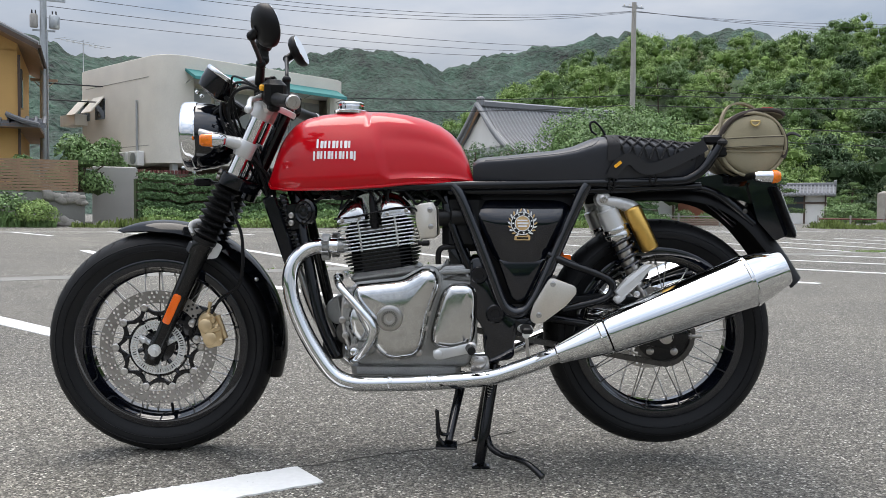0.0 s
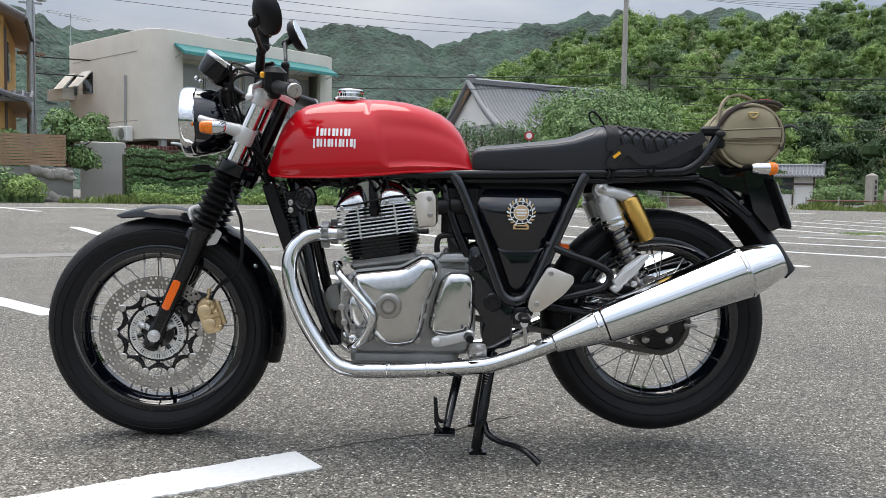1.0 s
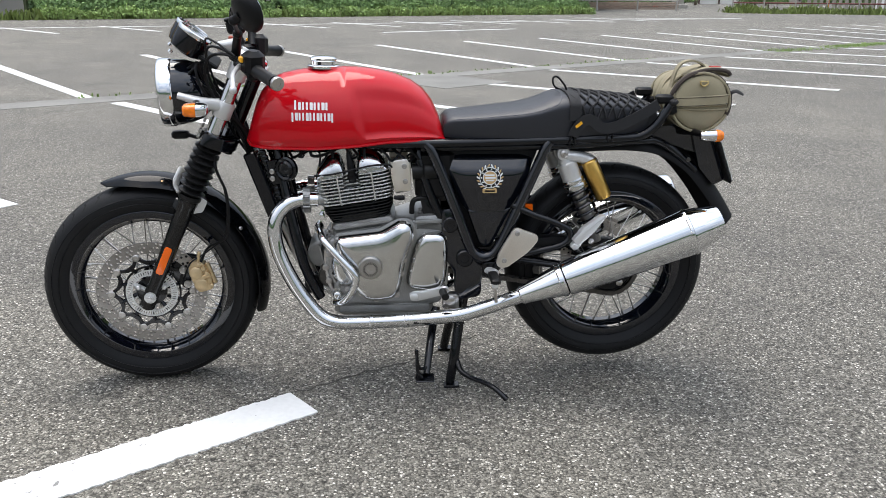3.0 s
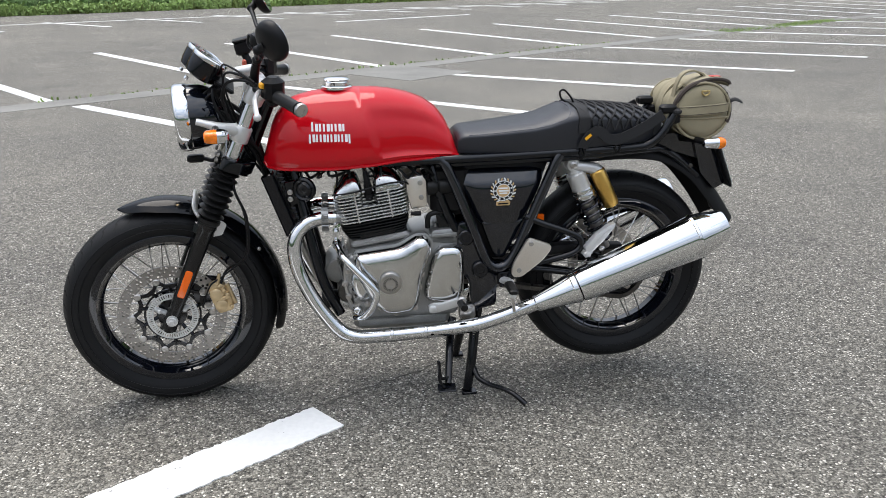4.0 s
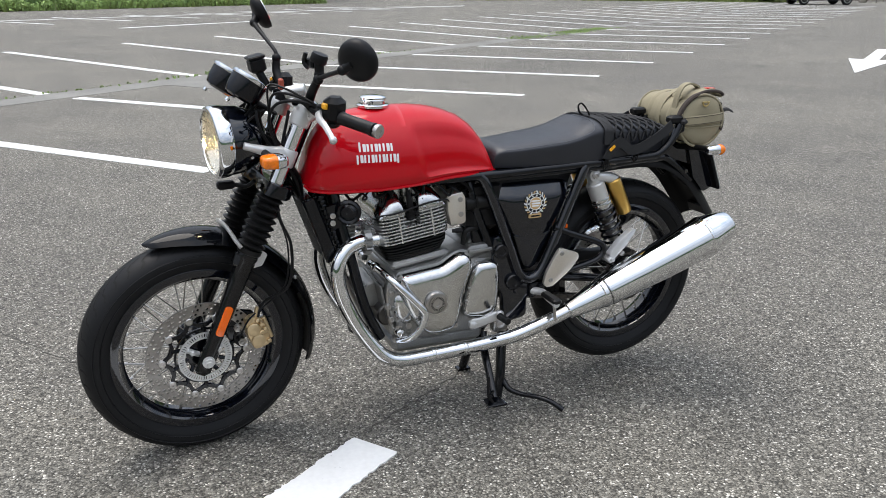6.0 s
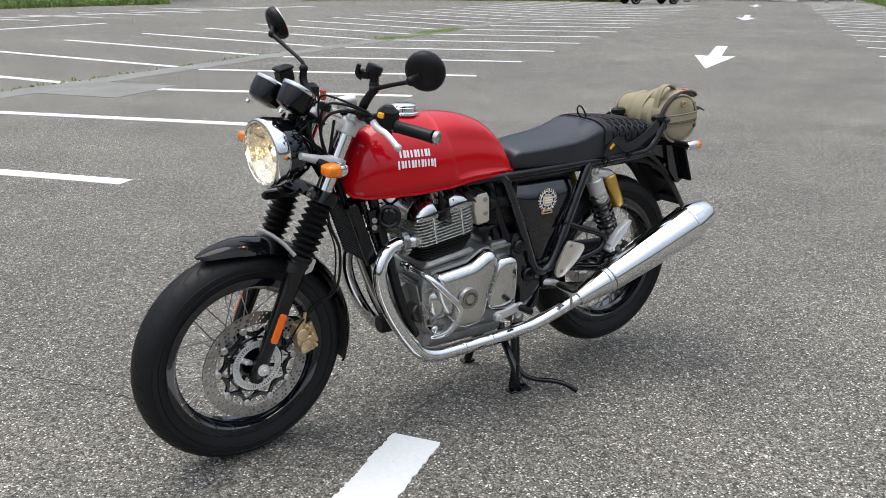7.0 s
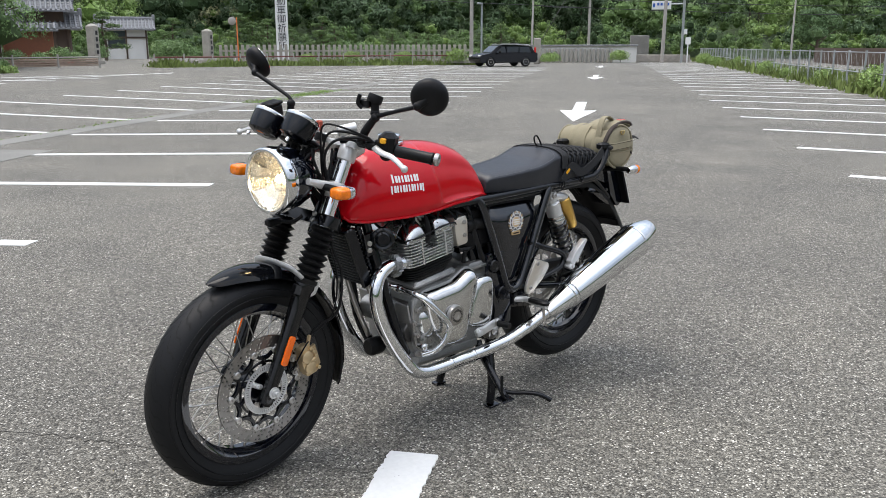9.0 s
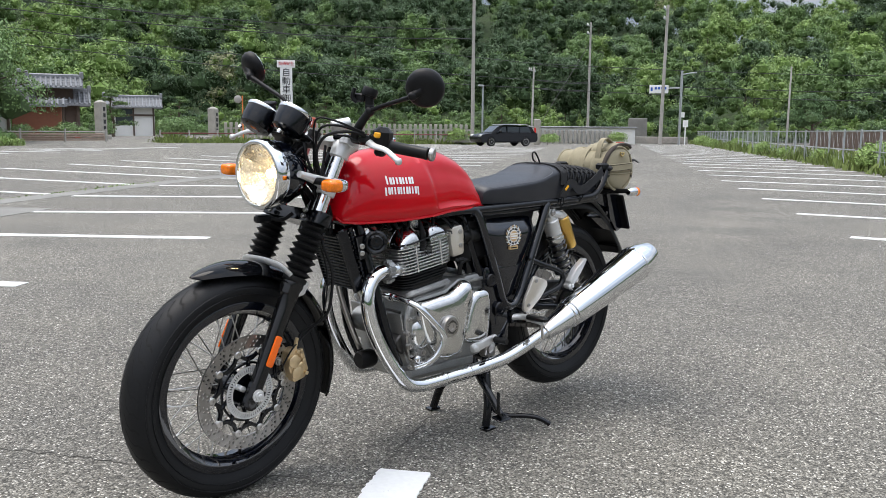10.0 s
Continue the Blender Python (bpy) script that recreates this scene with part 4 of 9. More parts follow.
# handlebars, levers, mirrors
for y in (-1, 1):
    end = unturned(0.434, -0.332, 0.959)
    inn = unturned(0.305, -0.125, 1.000)
    mir = unturned(0.371, -0.369, 1.135)
    tip = unturned(0.32, -0.322, 0.943)
    if y > 0:
        end, inn, mir, tip = (flip(q) for q in (end, inn, mir, tip))
    side = (end - inn).normalized()
    bar = steered("handlebar", Shape().rod(inn - side * 0.05, end, 0.011, 14), BLACK_SATIN, None, "clip-on handlebar")
    steered("bar_clamp", Shape().lathe([(0.024, -0.020), (0.027, -0.017), (0.0285, 0.0), (0.0275, 0.024), (0.025, 0.028)], fork(0.715, 0, y * GAP), LEGS, 20).tube([fork(0.725, 0.0, y * GAP), fork(0.74, -0.02, y * (GAP + 0.02)), inn - side * 0.02], [0.022, 0.018, 0.015], 12, 3), SILVER, bar, "silver cast handlebar clamp")
    steered("grip", Shape().lathe([(0.016, 0.0), (0.0185, 0.003), (0.0165, 0.008), (0.0165, 0.104), (0.018, 0.108), (0.018, 0.113), (0.015, 0.115)], end - side * 0.128, side, 20), GAITER, bar, "black rubber grip")
    steered("bar_end", Shape().lathe([(0.0165, 0), (0.0185, 0.003), (0.0185, 0.009), (0.0165, 0.013), (0.007, 0.0135), (0.0065, 0.011), (0, 0.011)], end - side * 0.01, side, 20), STEEL, bar, "bright bar end weight")
    sw = end - side * 0.152
    box = Matrix.Translation(sw) @ side.to_track_quat("Y", "Z").to_matrix().to_4x4()
    swb = steered("switchgear", Shape().box((0.058, 0.05, 0.068), Matrix.Translation((0, 0, 0.016)) @ box, 0.013).box((0.03, 0.03, 0.02), box @ Matrix.Translation((0, -0.002, -0.022)), 0.006).box((0.012, 0.03, 0.014), Matrix.Translation((-0.03, 0, 0.022)) @ box, 0.004), BLACK_MATT, None, "black switch housing")
    steered("switch_button", Shape().box((0.016, 0.018, 0.016), Matrix.Translation(sw + Vector((-0.027, y * 0.009, 0.028))) @ side.to_track_quat("Y", "Z").to_matrix().to_4x4(), 0.003), YELLOW, swb, "yellow switch button")
    lev = [sw + Vector((-0.035, y * -0.02, 0.008)), sw + Vector((-0.047, y * 0.02, -0.002)), sw.lerp(tip, 0.6) + Vector((-0.022, 0, 0.012)), tip]
    if y > 0:
        tip = unturned(0.225, 0.417, 0.999)
        lev = [sw + Vector((-0.035, -0.02, 0.008)), sw + Vector((-0.047, 0.02, 0.004)), unturned(0.233, 0.315, 1.02), tip]
    lv = steered("lever", Shape().tube(lev, [0.011, 0.0095, 0.008, 0.0075], 10, 5, flat=0.7).ball(tip, 0.0105), SILVER, None, "silver alloy control lever")
    steered("lever_perch", Shape().box((0.04, 0.04, 0.026), Matrix.Translation(sw - side * 0.036 + Vector((-0.015, 0, 0.006))) @ side.to_track_quat("Y", "Z").to_matrix().to_4x4(), 0.008), BLACK_MATT, lv)
    root = sw - side * 0.034 + Vector((0, 0, 0.012))
    if y < 0:
        post = [unturned(0.300, -0.150, 1.005), unturned(0.307, -0.168, 1.040), unturned(0.318, -0.198, 1.076)]
        stalk = [unturned(0.318, -0.196, 1.078), unturned(0.327, -0.275, 1.096), unturned(0.334, -0.345, 1.110), unturned(0.338, -0.358, 1.114)]
    else:
        mir = unturned(0.285, 0.388, 1.219)
        post = [root, unturned(0.290, 0.200, 1.060), unturned(0.292, 0.201, 1.098)]
        stalk = [unturned(0.292, 0.201, 1.095), unturned(0.291, 0.208, 1.117), unturned(0.274, 0.280, 1.154), unturned(0.257, 0.352, 1.190)]
    ms = steered("mirror", Shape().tube(post, [0.0125, 0.0125, 0.0105], 14, 4).ball(post[-1], 0.0135).tube(stalk, [0.0065, 0.0058, 0.006, 0.0085], 12, 3).ball(stalk[-1], 0.0125).tube([stalk[-1], stalk[-1].lerp(mir, 0.45), mir + Vector((-0.01, 0, -0.006))], [0.011, 0.012, 0.016], 10), BLACK_MATT, None, "round rear-view mirror on a black stalk")
    back = STRAIGHT.to_3x3() @ (Vector((-0.73, -0.60, -0.30)) if y < 0 else Vector((-0.91, 0.06, -0.40)))
    back.normalize()
    steered("mirror_shell", Shape().lathe([(0.0515, -0.014), (0.0525, -0.009), (0.0525, -0.002), (0.048, 0.008), (0.036, 0.016), (0.018, 0.020), (0, 0.021)], mir, back, 36), BLACK_MATT, ms, "matt black mirror back")
    steered("mirror_glass", Shape().lathe([(0.0495, -0.0158), (0.0495, -0.0138), (0, -0.0138)], mir, back, 36), MIRROR, ms, "mirror glass")
clampc = unturned(0.324, -0.190, 1.108)
pm = Shape().lathe([(0.02, -0.012), (0.022, -0.008), (0.022, 0.008), (0.02, 0.012)], clampc + Vector((0, 0, 0.02)), (0.3, -0.2, 1), 18)
pm.lathe([(0.012, -0.02), (0.013, 0.02)], clampc + Vector((0, 0, 0)), (0, 0, 1), 12).box((0.016, 0.04, 0.024), clampc + Vector((-0.01, 0.03, 0.005)), 0.004)
pm.tube([clampc + Vector((-0.02, 0.04, 0.03)), clampc + Vector((-0.024, 0.045, 0.005)), clampc + Vector((-0.015, 0.035, -0.008))], 0.006, 8, 3).ball(clampc + Vector((0, 0, -0.02)), 0.014)
for k in range(3):
    h = 0.015 * k
    loop = [unturned(0.318 - h * 0.4, -0.19, 1.005 + h * 0.4), unturned(0.275 - h, -0.165 + h, 1.02 + h), unturned(0.225 - h * 0.5, -0.125 + h, 1.01 + h * 1.4), unturned(0.205 + h * 0.3, -0.105 + h, 0.965 + h * 0.3), unturned(0.222 + h * 0.4, -0.095 + h * 1.5, 0.90), unturned(0.26, -0.07 + h, 0.83)]
    steered("cable", Shape().tube(loop, 0.0042 - 0.0006 * k, 8, 6), BLACK_MATT, None, "black control cable looping round the fork")
steered("phone_clamp", pm, BLACK_MATT, None, "black ball-joint phone clamp on the mirror stalk")
steered("brake_reservoir", Shape().rod(unturned(0.25, -0.11, 1.035), unturned(0.30, -0.13, 1.045), 0.016), SILVER, None, "silver fluid reservoir")
steered("ignition_lock", Shape().lathe([(0.018, 0), (0.019, 0.02), (0.012, 0.024)], unturned(0.26, 0.0, 1.0), LEGS, 18), BLACK_MATT)
steered("key_fob", Shape().box((0.012, 0.02, 0.03), unturned(0.262, 0.0, 1.045), 0.003), surface("red_leather", (0.35, 0.06, 0.03), 0.6), None, "small reddish key fob")


# ---- motorcycle: tank, seat, frame ----
def lerp_table(table, x):
    if x <= table[0][0]:
        return table[0][1]
    for (a, p), (b, q) in zip(table, table[1:]):
        if x <= b:
            t = (x - a) / (b - a)
            return p + (q - p) * t
    return table[-1][1]


def ease(a, b, x):
    t = min(1.0, max(0.0, (x - a) / (b - a)))
    return t * t * (3 - 2 * t)


TANK_TOP = [(0.300, 0.786), (0.306, 0.806), (0.318, 0.85), (0.330, 0.884), (0.346, 0.913), (0.368, 0.938), (0.400, 0.956), (0.45, 0.968), (0.51, 0.9745), (0.57, 0.977), (0.63, 0.975), (0.68, 0.969), (0.73, 0.957), (0.775, 0.939), (0.81, 0.914), (0.836, 0.882), (0.854, 0.844), (0.866, 0.803), (0.870, 0.784)]
TANK_LOW = [(0.30, 0.774), (0.312, 0.759), (0.36, 0.755), (0.5, 0.757), (0.62, 0.765), (0.70, 0.774), (0.87, 0.779)]
TANK_WIDE = [(0.300, 0.05), (0.312, 0.07), (0.34, 0.092), (0.40, 0.113), (0.48, 0.129), (0.55, 0.137), (0.61, 0.137), (0.70, 0.129), (0.80, 0.117), (0.85, 0.106), (0.870, 0.096)]


def tank_y(x, s):
    """Half width of the tank at x and at a share s of its height, with the knee hollows."""
    w = lerp_table(TANK_WIDE, x)
    low = 0.93 + 0.07 * ease(0.0, 0.12, s)
    t = max(0.0, (s - 0.38) / 0.62)
    y = w * low * max(0.0, 1 - t ** 2.1) ** (1 / 2.0) * (1 - 0.10 * ease(0.1, 0.8, s))
    crease = 0.632 - 0.05 * s
    hollow = (0.75 * ease(crease - 0.006, crease + 0.022, x) + 0.25 * ease(crease + 0.02, crease + 0.09, x)) * (ease(0.07, 0.13, s) - ease(0.58, 0.86, s)) * (1 - 0.5 * ease(0.74, 0.87, x))
    return y - 0.014 * hollow


def tank_point(x, z, lift=0.0):
    """The left flank of the tank."""
    zb, zt = lerp_table(TANK_LOW, x), lerp_table(TANK_TOP, x)
    return Vector((x, -tank_y(x, (z - zb) / (zt - zb)) - lift, z))


xs = [0.300 + 0.570 * (0.5 - 0.5 * math.cos(math.pi * k / 56)) for k in range(57)]
xs = sorted(xs + [0.585 + 0.004 * k for k in range(20)])
ss = [1 - (1 - k / 34) ** 1.25 for k in range(35)]
rows = []
for x in xs:
    zb, zt = lerp_table(TANK_LOW, x), lerp_table(TANK_TOP, x)
    left = [Vector((x, -tank_y(x, s), zb + (zt - zb) * s)) for s in ss]
    rows.append(left + [flip(p) for p in reversed(left[:-1])])
tank = fixed("fuel_tank", Shape().rings(rows), RED, None, "glossy red fuel tank with knee hollows", 50)
lip = [Vector((x, -tank_y(x, 0.0) - 0.0015, lerp_table(TANK_LOW, x) - 0.001)) for x in xs[2:-1]]
for sgn in (1, -1):
    fixed("tank_seam", Shape().tube([Vector((p.x, sgn * p.y, p.z)) for p in lip], 0.0042, 8), RED, tank)
cap_at = Vector((0.522, 0, 0.975))
fixed("fuel_cap", Shape().lathe([(0.046, -0.004), (0.047, 0.003), (0.043, 0.006), (0.036, 0.006), (0.036, 0.016), (0.0385, 0.019), (0.0385, 0.024), (0.033, 0.028), (0.015, 0.0305), (0, 0.031)], cap_at, (0.02, 0, 1), 36), CHROME, tank, "round chrome fuel cap")
for sgn in (-1, 1):
    for z0, z1, n, x0, x1 in ((0.8655, 0.886, 9, 0.444, 0.543), (0.836, 0.8575, 12, 0.436, 0.558)):
        for k in range(n):
            a, b = x0 + (x1 - x0) * k / n, x0 + (x1 - x0) * (k + (0.78 if k % 3 == 1 else 0.52)) / n
            up = 0.005 if (z0 > 0.86 and k == 0) else 0.0
            drop = 0.004 if (z0 < 0.86 and k in (0, n - 1)) else 0.0
            grid = []
            for lift in (-0.001, 0.0006):
                ringp = []
                for x, z in rounded([(a, z0 - drop), (b, z0 - drop), (b, z1 + up), (a, z1 + up)], 0.002, 3):
                    p = tank_point(x, z, lift)
                    ringp.append(Vector((p.x, -sgn * p.y, p.z)))
                grid.append(ringp)
            fixed("emblem_bar", Shape().rings(grid), WHITE_PRINT, tank, "plain white emblem bar")

SEAT_TOP = [(0.868, 0.832), (0.885, 0.848), (0.95, 0.853), (1.02, 0.861), (1.09, 0.869), (1.14, 0.880), (1.185, 0.899), (1.21, 0.907), (1.26, 0.907), (1.35, 0.899), (1.44, 0.889), (1.468, 0.880), (1.482, 0.860), (1.486, 0.83)]
SEAT_LOW = [(0.868, 0.783), (1.24, 0.787), (1.40, 0.797), (1.486, 0.806)]
SEAT_WIDE = [(0.868, 0.095), (0.90, 0.108), (1.0, 0.122), (1.1, 0.129), (1.25, 0.127), (1.40, 0.118), (1.47, 0.104), (1.486, 0.085)]
rows = []
for k in range(49):
    x = 0.868 + 0.618 * k / 48
    zb, zt, w = lerp_table(SEAT_LOW, x), lerp_table(SEAT_TOP, x), lerp_table(SEAT_WIDE, x)
    left = []
    for j in range(17):
        a = j / 16
        if a < 0.45:
            left.append(Vector((x, -w * (0.93 + 0.07 * math.sin(a / 0.45 * 1.57)), zb + (zt - zb) * 0.72 * a / 0.45)))
        else:
            u = (a - 0.45) / 0.55 * math.pi / 2
            left.append(Vector((x, -w * math.cos(u) ** 0.6, zb + (zt - zb) * (0.72 + 0.28 * math.sin(u) ** 1.2))))
    rows.append(left + [flip(p) for p in reversed(left[:-1])])
seat = fixed("seat", Shape().rings(rows), VINYL, None, "black vinyl seat with pale stitching", 60)


def seat_at(x, share):
    zb, zt, w = lerp_table(SEAT_LOW, x), lerp_table(SEAT_TOP, x), lerp_table(SEAT_WIDE, x)
    u = share * math.pi / 2
    return Vector((x, -w * math.cos(u) ** 0.6, zb + (zt - zb) * (0.72 + 0.28 * math.sin(u) ** 1.2)))


STITCH = surface("pale_thread", (0.11, 0.115, 0.13), 0.7)
for sgn in (1, -1):
    line = [seat_at(0.90 + 0.27 * k / 24, 0.24) for k in range(25)] + [seat_at(1.18 + 0.03 * math.sin(u), 0.24 + 0.76 * (1 - math.cos(u))) for u in (math.pi / 2 * k / 10 for k in range(11))]
    fixed("seam", Shape().tube([Vector((p.x, sgn * p.y, p.z + 0.0003)) for p in line], 0.0009, 6), STITCH, seat, "pale grey stitched seam")

# frame tubes
R1, R2 = 0.0155, 0.013
for y in (-1, 1):
    fixed("frame_rail", Shape().tube([(0.36, y * 0.03, 0.80), (0.50, y * 0.07, 0.765), (0.65, y * 0.098, 0.765), (0.85, y * 0.108, 0.768), (1.18, y * 0.112, 0.777), (1.40, y * 0.112, 0.784), (1.445, y * 0.112, 0.792), (1.478, y * 0.112, 0.815), (1.505, y * 0.11, 0.85), (1.525, y * 0.105, 0.885)], R2, 14, 4), BLACK_SATIN, None, "black tubular frame rail")
    fixed("frame_rail", Shape().tube([(0.80, y * 0.095, 0.752), (1.18, y * 0.1, 0.758), (1.36, y * 0.1, 0.768), (1.48, y * 0.09, 0.772)], 0.011, 12, 2), BLACK_SATIN, None, "black tubular frame rail")
    fixed("frame_tube", Shape().tube([(0.815, y * 0.105, 0.768), (0.832, y * 0.11, 0.745), (0.868, y * 0.113, 0.66), (0.915, y * 0.115, 0.54), (0.948, y * 0.115, 0.455), (0.972, y * 0.115, 0.43), (0.995, y * 0.115, 0.427), (1.02, y * 0.115, 0.44), (1.05, y * 0.115, 0.49), (1.105, y * 0.115, 0.62), (1.158, y * 0.115, 0.745), (1.172, y * 0.113, 0.772)], R1, 14, 4), BLACK_GLOSS, None, "gloss black frame tube bent into a V")
    fixed("frame_tube", Shape().tube([(0.795, y * 0.07, 0.755), (0.80, y * 0.085, 0.70), (0.835, y * 0.09, 0.60), (0.875, y * 0.09, 0.52)], 0.014, 12, 3), BLACK_SATIN)
    fixed("down_tube", Shape().tube([(0.375, y * 0.03, 0.83), (0.39, y * 0.06, 0.70), (0.42, y * 0.085, 0.55), (0.455, y * 0.10, 0.40), (0.50, y * 0.10, 0.30)], 0.0155, 12, 3), BLACK_SATIN, None, "black frame down tube")
    out = rounded([(0.862, 0.575), (0.905, 0.575), (0.945, 0.47), (0.985, 0.44), (1.03, 0.425), (1.025, 0.40), (0.985, 0.365), (0.985, 0.30), (0.905, 0.285), (0.90, 0.38), (0.872, 0.42), (0.862, 0.50)], 0.018)
    pp = fixed("pivot_plate", Shape().plate(out, y * 0.085, y * 0.112, 0.006), BLACK_GLOSS, None, "gloss black swingarm pivot plate")
    for x, z, r in ((0.887, 0.528, 0.024), (0.931, 0.424, 0.026)):
        fixed("pivot_boss", Shape().lathe([(r, 0), (r, 0.012), (r * 0.85, 0.016), (r * 0.5, 0.016), (r * 0.45, 0.014), (0, 0.014)], (x, y * 0.110, z), (0, y, 0), 20), BLACK_SATIN, pp)
    fall = [(0.560, 0.100), (0.600, 0.105), (0.640, 0.1095), (0.672, 0.110), (0.690, 0.106), (0.715, 0.090), (0.738, 0.074), (0.746, 0.066)]
    fore = [(0.560, 0.938), (0.570, 0.929), (0.600, 0.914), (0.692, 0.880), (0.738, 0.868), (0.746, 0.872)]
    aft = [(0.560, 1.066), (0.580, 1.077), (0.603, 1.087), (0.722, 1.135), (0.740, 1.141), (0.746, 1.136)]
    sheet = []
    for k in range(25):
        z = 0.560 + 0.186 * k / 24
        x0, x1, yy = lerp_table(fore, z), lerp_table(aft, z), lerp_table(fall, z)
        row = [Vector((x0 + (x1 - x0) * f, y * (yy - 0.012 * (abs(2 * f - 1) ** 6)), z)) for f in (j / 16 for j in range(17))]
        row += [Vector((p.x, y * 0.05, p.z)) for p in reversed(row)]
        sheet.append(row)
    panel = fixed("side_panel", Shape().rings(sheet), BLACK_GLOSS, None, "gloss black side panel with a round badge", 50)
    fixed("inner_panel", Shape().plate(rounded([(0.835, 0.752), (1.15, 0.757), (1.115, 0.66), (1.015, 0.445), (0.965, 0.445), (0.90, 0.58)], 0.01), y * 0.03, y * 0.078, 0.004), BLACK_MATT, None, "black inner cover behind the side panel")
    fixed("lower_cover", Shape().plate(rounded([(0.935, 0.572), (1.072, 0.575), (1.018, 0.462), (0.997, 0.450), (0.975, 0.462)], 0.012), y * 0.05, y * 0.100, 0.008, dome=0.003), BLACK_GLOSS, None, "gloss black lower side cover")
    bx, bz, by = 1.002, 0.668, y * 0.1115
    badge = fixed("badge", Shape().lathe([(0.031, -0.006), (0.031, 0.0006), (0.0295, 0.001), (0.0, 0.001)], (bx, by, bz), (0, y, 0), 40), BLACK_GLOSS, panel, "round badge with white rings, gold leaves and a gold bar")
    fixed("badge_face", Shape().lathe([(0.020, 0.0), (0.020, 0.0018), (0.0, 0.0018)], (bx, by, bz), (0, y, 0), 32), GOLD_PRINT, badge)
    for r0, r1 in ((0.0190, 0.0212), (0.0292, 0.0312)):
        fixed("badge_ring", Shape().lathe([(r0, 0.0), (r0, 0.0024), (r1, 0.0024), (r1, 0.0)], (bx, by, bz), (0, y, 0), 40, loop=True), WHITE_PRINT, badge)
    for k in range(22):
        a = math.pi * (1.5 + 2 * (k + 0.5) / 22)
        if k not in (0, 21):
            turn = Matrix.Rotation(-a + (0.9 if math.cos(a) > 0 else -0.9) + math.pi / 2, 4, "Y")
            fixed("badge_leaf", Shape().ball((0, 0, 0), (0.0058, 0.0016, 0.0024), seg=8, rows=4).moved(Matrix.Translation((bx + 0.0352 * math.cos(a), by + y * 0.0008, bz + 0.0352 * math.sin(a))) @ turn), GOLD_PRINT if k % 2 else WHITE_PRINT, badge)
        if k % 2 == 0:
            fixed("badge_tick", Shape().box((0.0042, 0.002, 0.0036), Matrix.Translation((bx + 0.0252 * math.cos(a), by + y * 0.0012, bz + 0.0252 * math.sin(a))) @ Matrix.Rotation(-a, 4, "Y")), WHITE_PRINT, badge)
    for dx, dz, sx, sz in ((-0.001, 0.0078, 0.028, 0.0042), (0.001, 0.0, 0.030, 0.0050), (0.0, -0.0078, 0.024, 0.0042)):
        fixed("badge_bar", Shape().box((sx, 0.003, sz), (bx + dx, by + y * 0.0018, bz + dz)), WHITE_PRINT, badge)
    fixed("badge_plate", Shape().plate(rounded([(bx - 0.021, bz - 0.0455), (bx + 0.021, bz - 0.0455), (bx + 0.021, bz - 0.0335), (bx - 0.021, bz - 0.0335)], 0.002), by - y * 0.006, by + y * 0.0026), GOLD_PRINT, badge, "gold bar under the badge")
    fixed("badge_bar", Shape().box((0.03, 0.003, 0.0045), (bx, by + y * 0.002, bz - 0.0395)), BLACK_SATIN, badge)
    guard = fixed("heel_guard", Shape().plate(rounded([(1.075, 0.527), (1.143, 0.502), (1.146, 0.485), (1.118, 0.45), (1.055, 0.402), (1.032, 0.402), (1.022, 0.415), (1.03, 0.45)], 0.014), y * 0.138, y * 0.149, 0.003), BRUSHED, None, "pale brushed metal heel guard")
    for x, z in ((1.082, 0.508), (1.046, 0.425)):
        fixed("bolt", Shape().lathe([(0.0075, 0), (0.0075, 0.003), (0.004, 0.004), (0.003, 0.001)], (x, y * 0.149, z), (0, y, 0), 12), STEEL, guard)
    # footrest
    peg = fixed("footrest", Shape().tube([(1.0, y * 0.115, 0.385), (1.02, y * 0.15, 0.388), (1.01, y * 0.2, 0.388), (1.005, y * 0.262, 0.388)], [0.012, 0.011, 0.010, 0.010], 12, 3), SILVER, None, "alloy footrest with a rubber pad")
    fixed("peg_rubber", Shape().box((0.028, 0.085, 0.018), (1.008, y * 0.222, 0.396), 0.005), GAITER, peg)
    fixed("peg_feeler", Shape().rod((1.006, y * 0.245, 0.385), (1.012, y * 0.245, 0.33), 0.005, 10), STEEL, peg)
    fixed("footrest_bracket", Shape().plate(rounded([(0.985, 0.41), (1.03, 0.415), (1.035, 0.375), (0.99, 0.36)], 0.01), y * 0.1, y * 0.122, 0.004).lathe([(0.011, 0), (0.011, 0.01), (0.006, 0.012)], (1.028, y * 0.12, 0.398), (0, y, 0), 12), BLACK_SATIN, peg)
    fixed("loop_stay", Shape().tube([(1.07, y * 0.115, 0.585), (1.13, y * 0.128, 0.56), (1.20, y * 0.135, 0.535), (1.236, y * 0.138, 0.515), (1.24, y * 0.138, 0.49), (1.21, y * 0.138, 0.465), (1.11, y * 0.13, 0.44)], 0.0105, 12, 4), BLACK_SATIN, None, "black passenger footrest loop")
    # rear shock
    top, low = Vector((1.216, y * 0.106, 0.735)), Vector((1.338, y * 0.106, 0.462))
    ax = (low - top).normalized()
    sh = fixed("rear_shock", Shape().rod(top + ax * 0.03, top + ax * 0.112, 0.0295, 24).lathe([(0.019, -0.02), (0.021, -0.016), (0.021, 0.016), (0.019, 0.02)], top, (0, 1, 0), 18).tube([top, top + ax * 0.04], [0.018, 0.024], 14), SILVER, None, "silver rear shock with a gold gas reservoir")
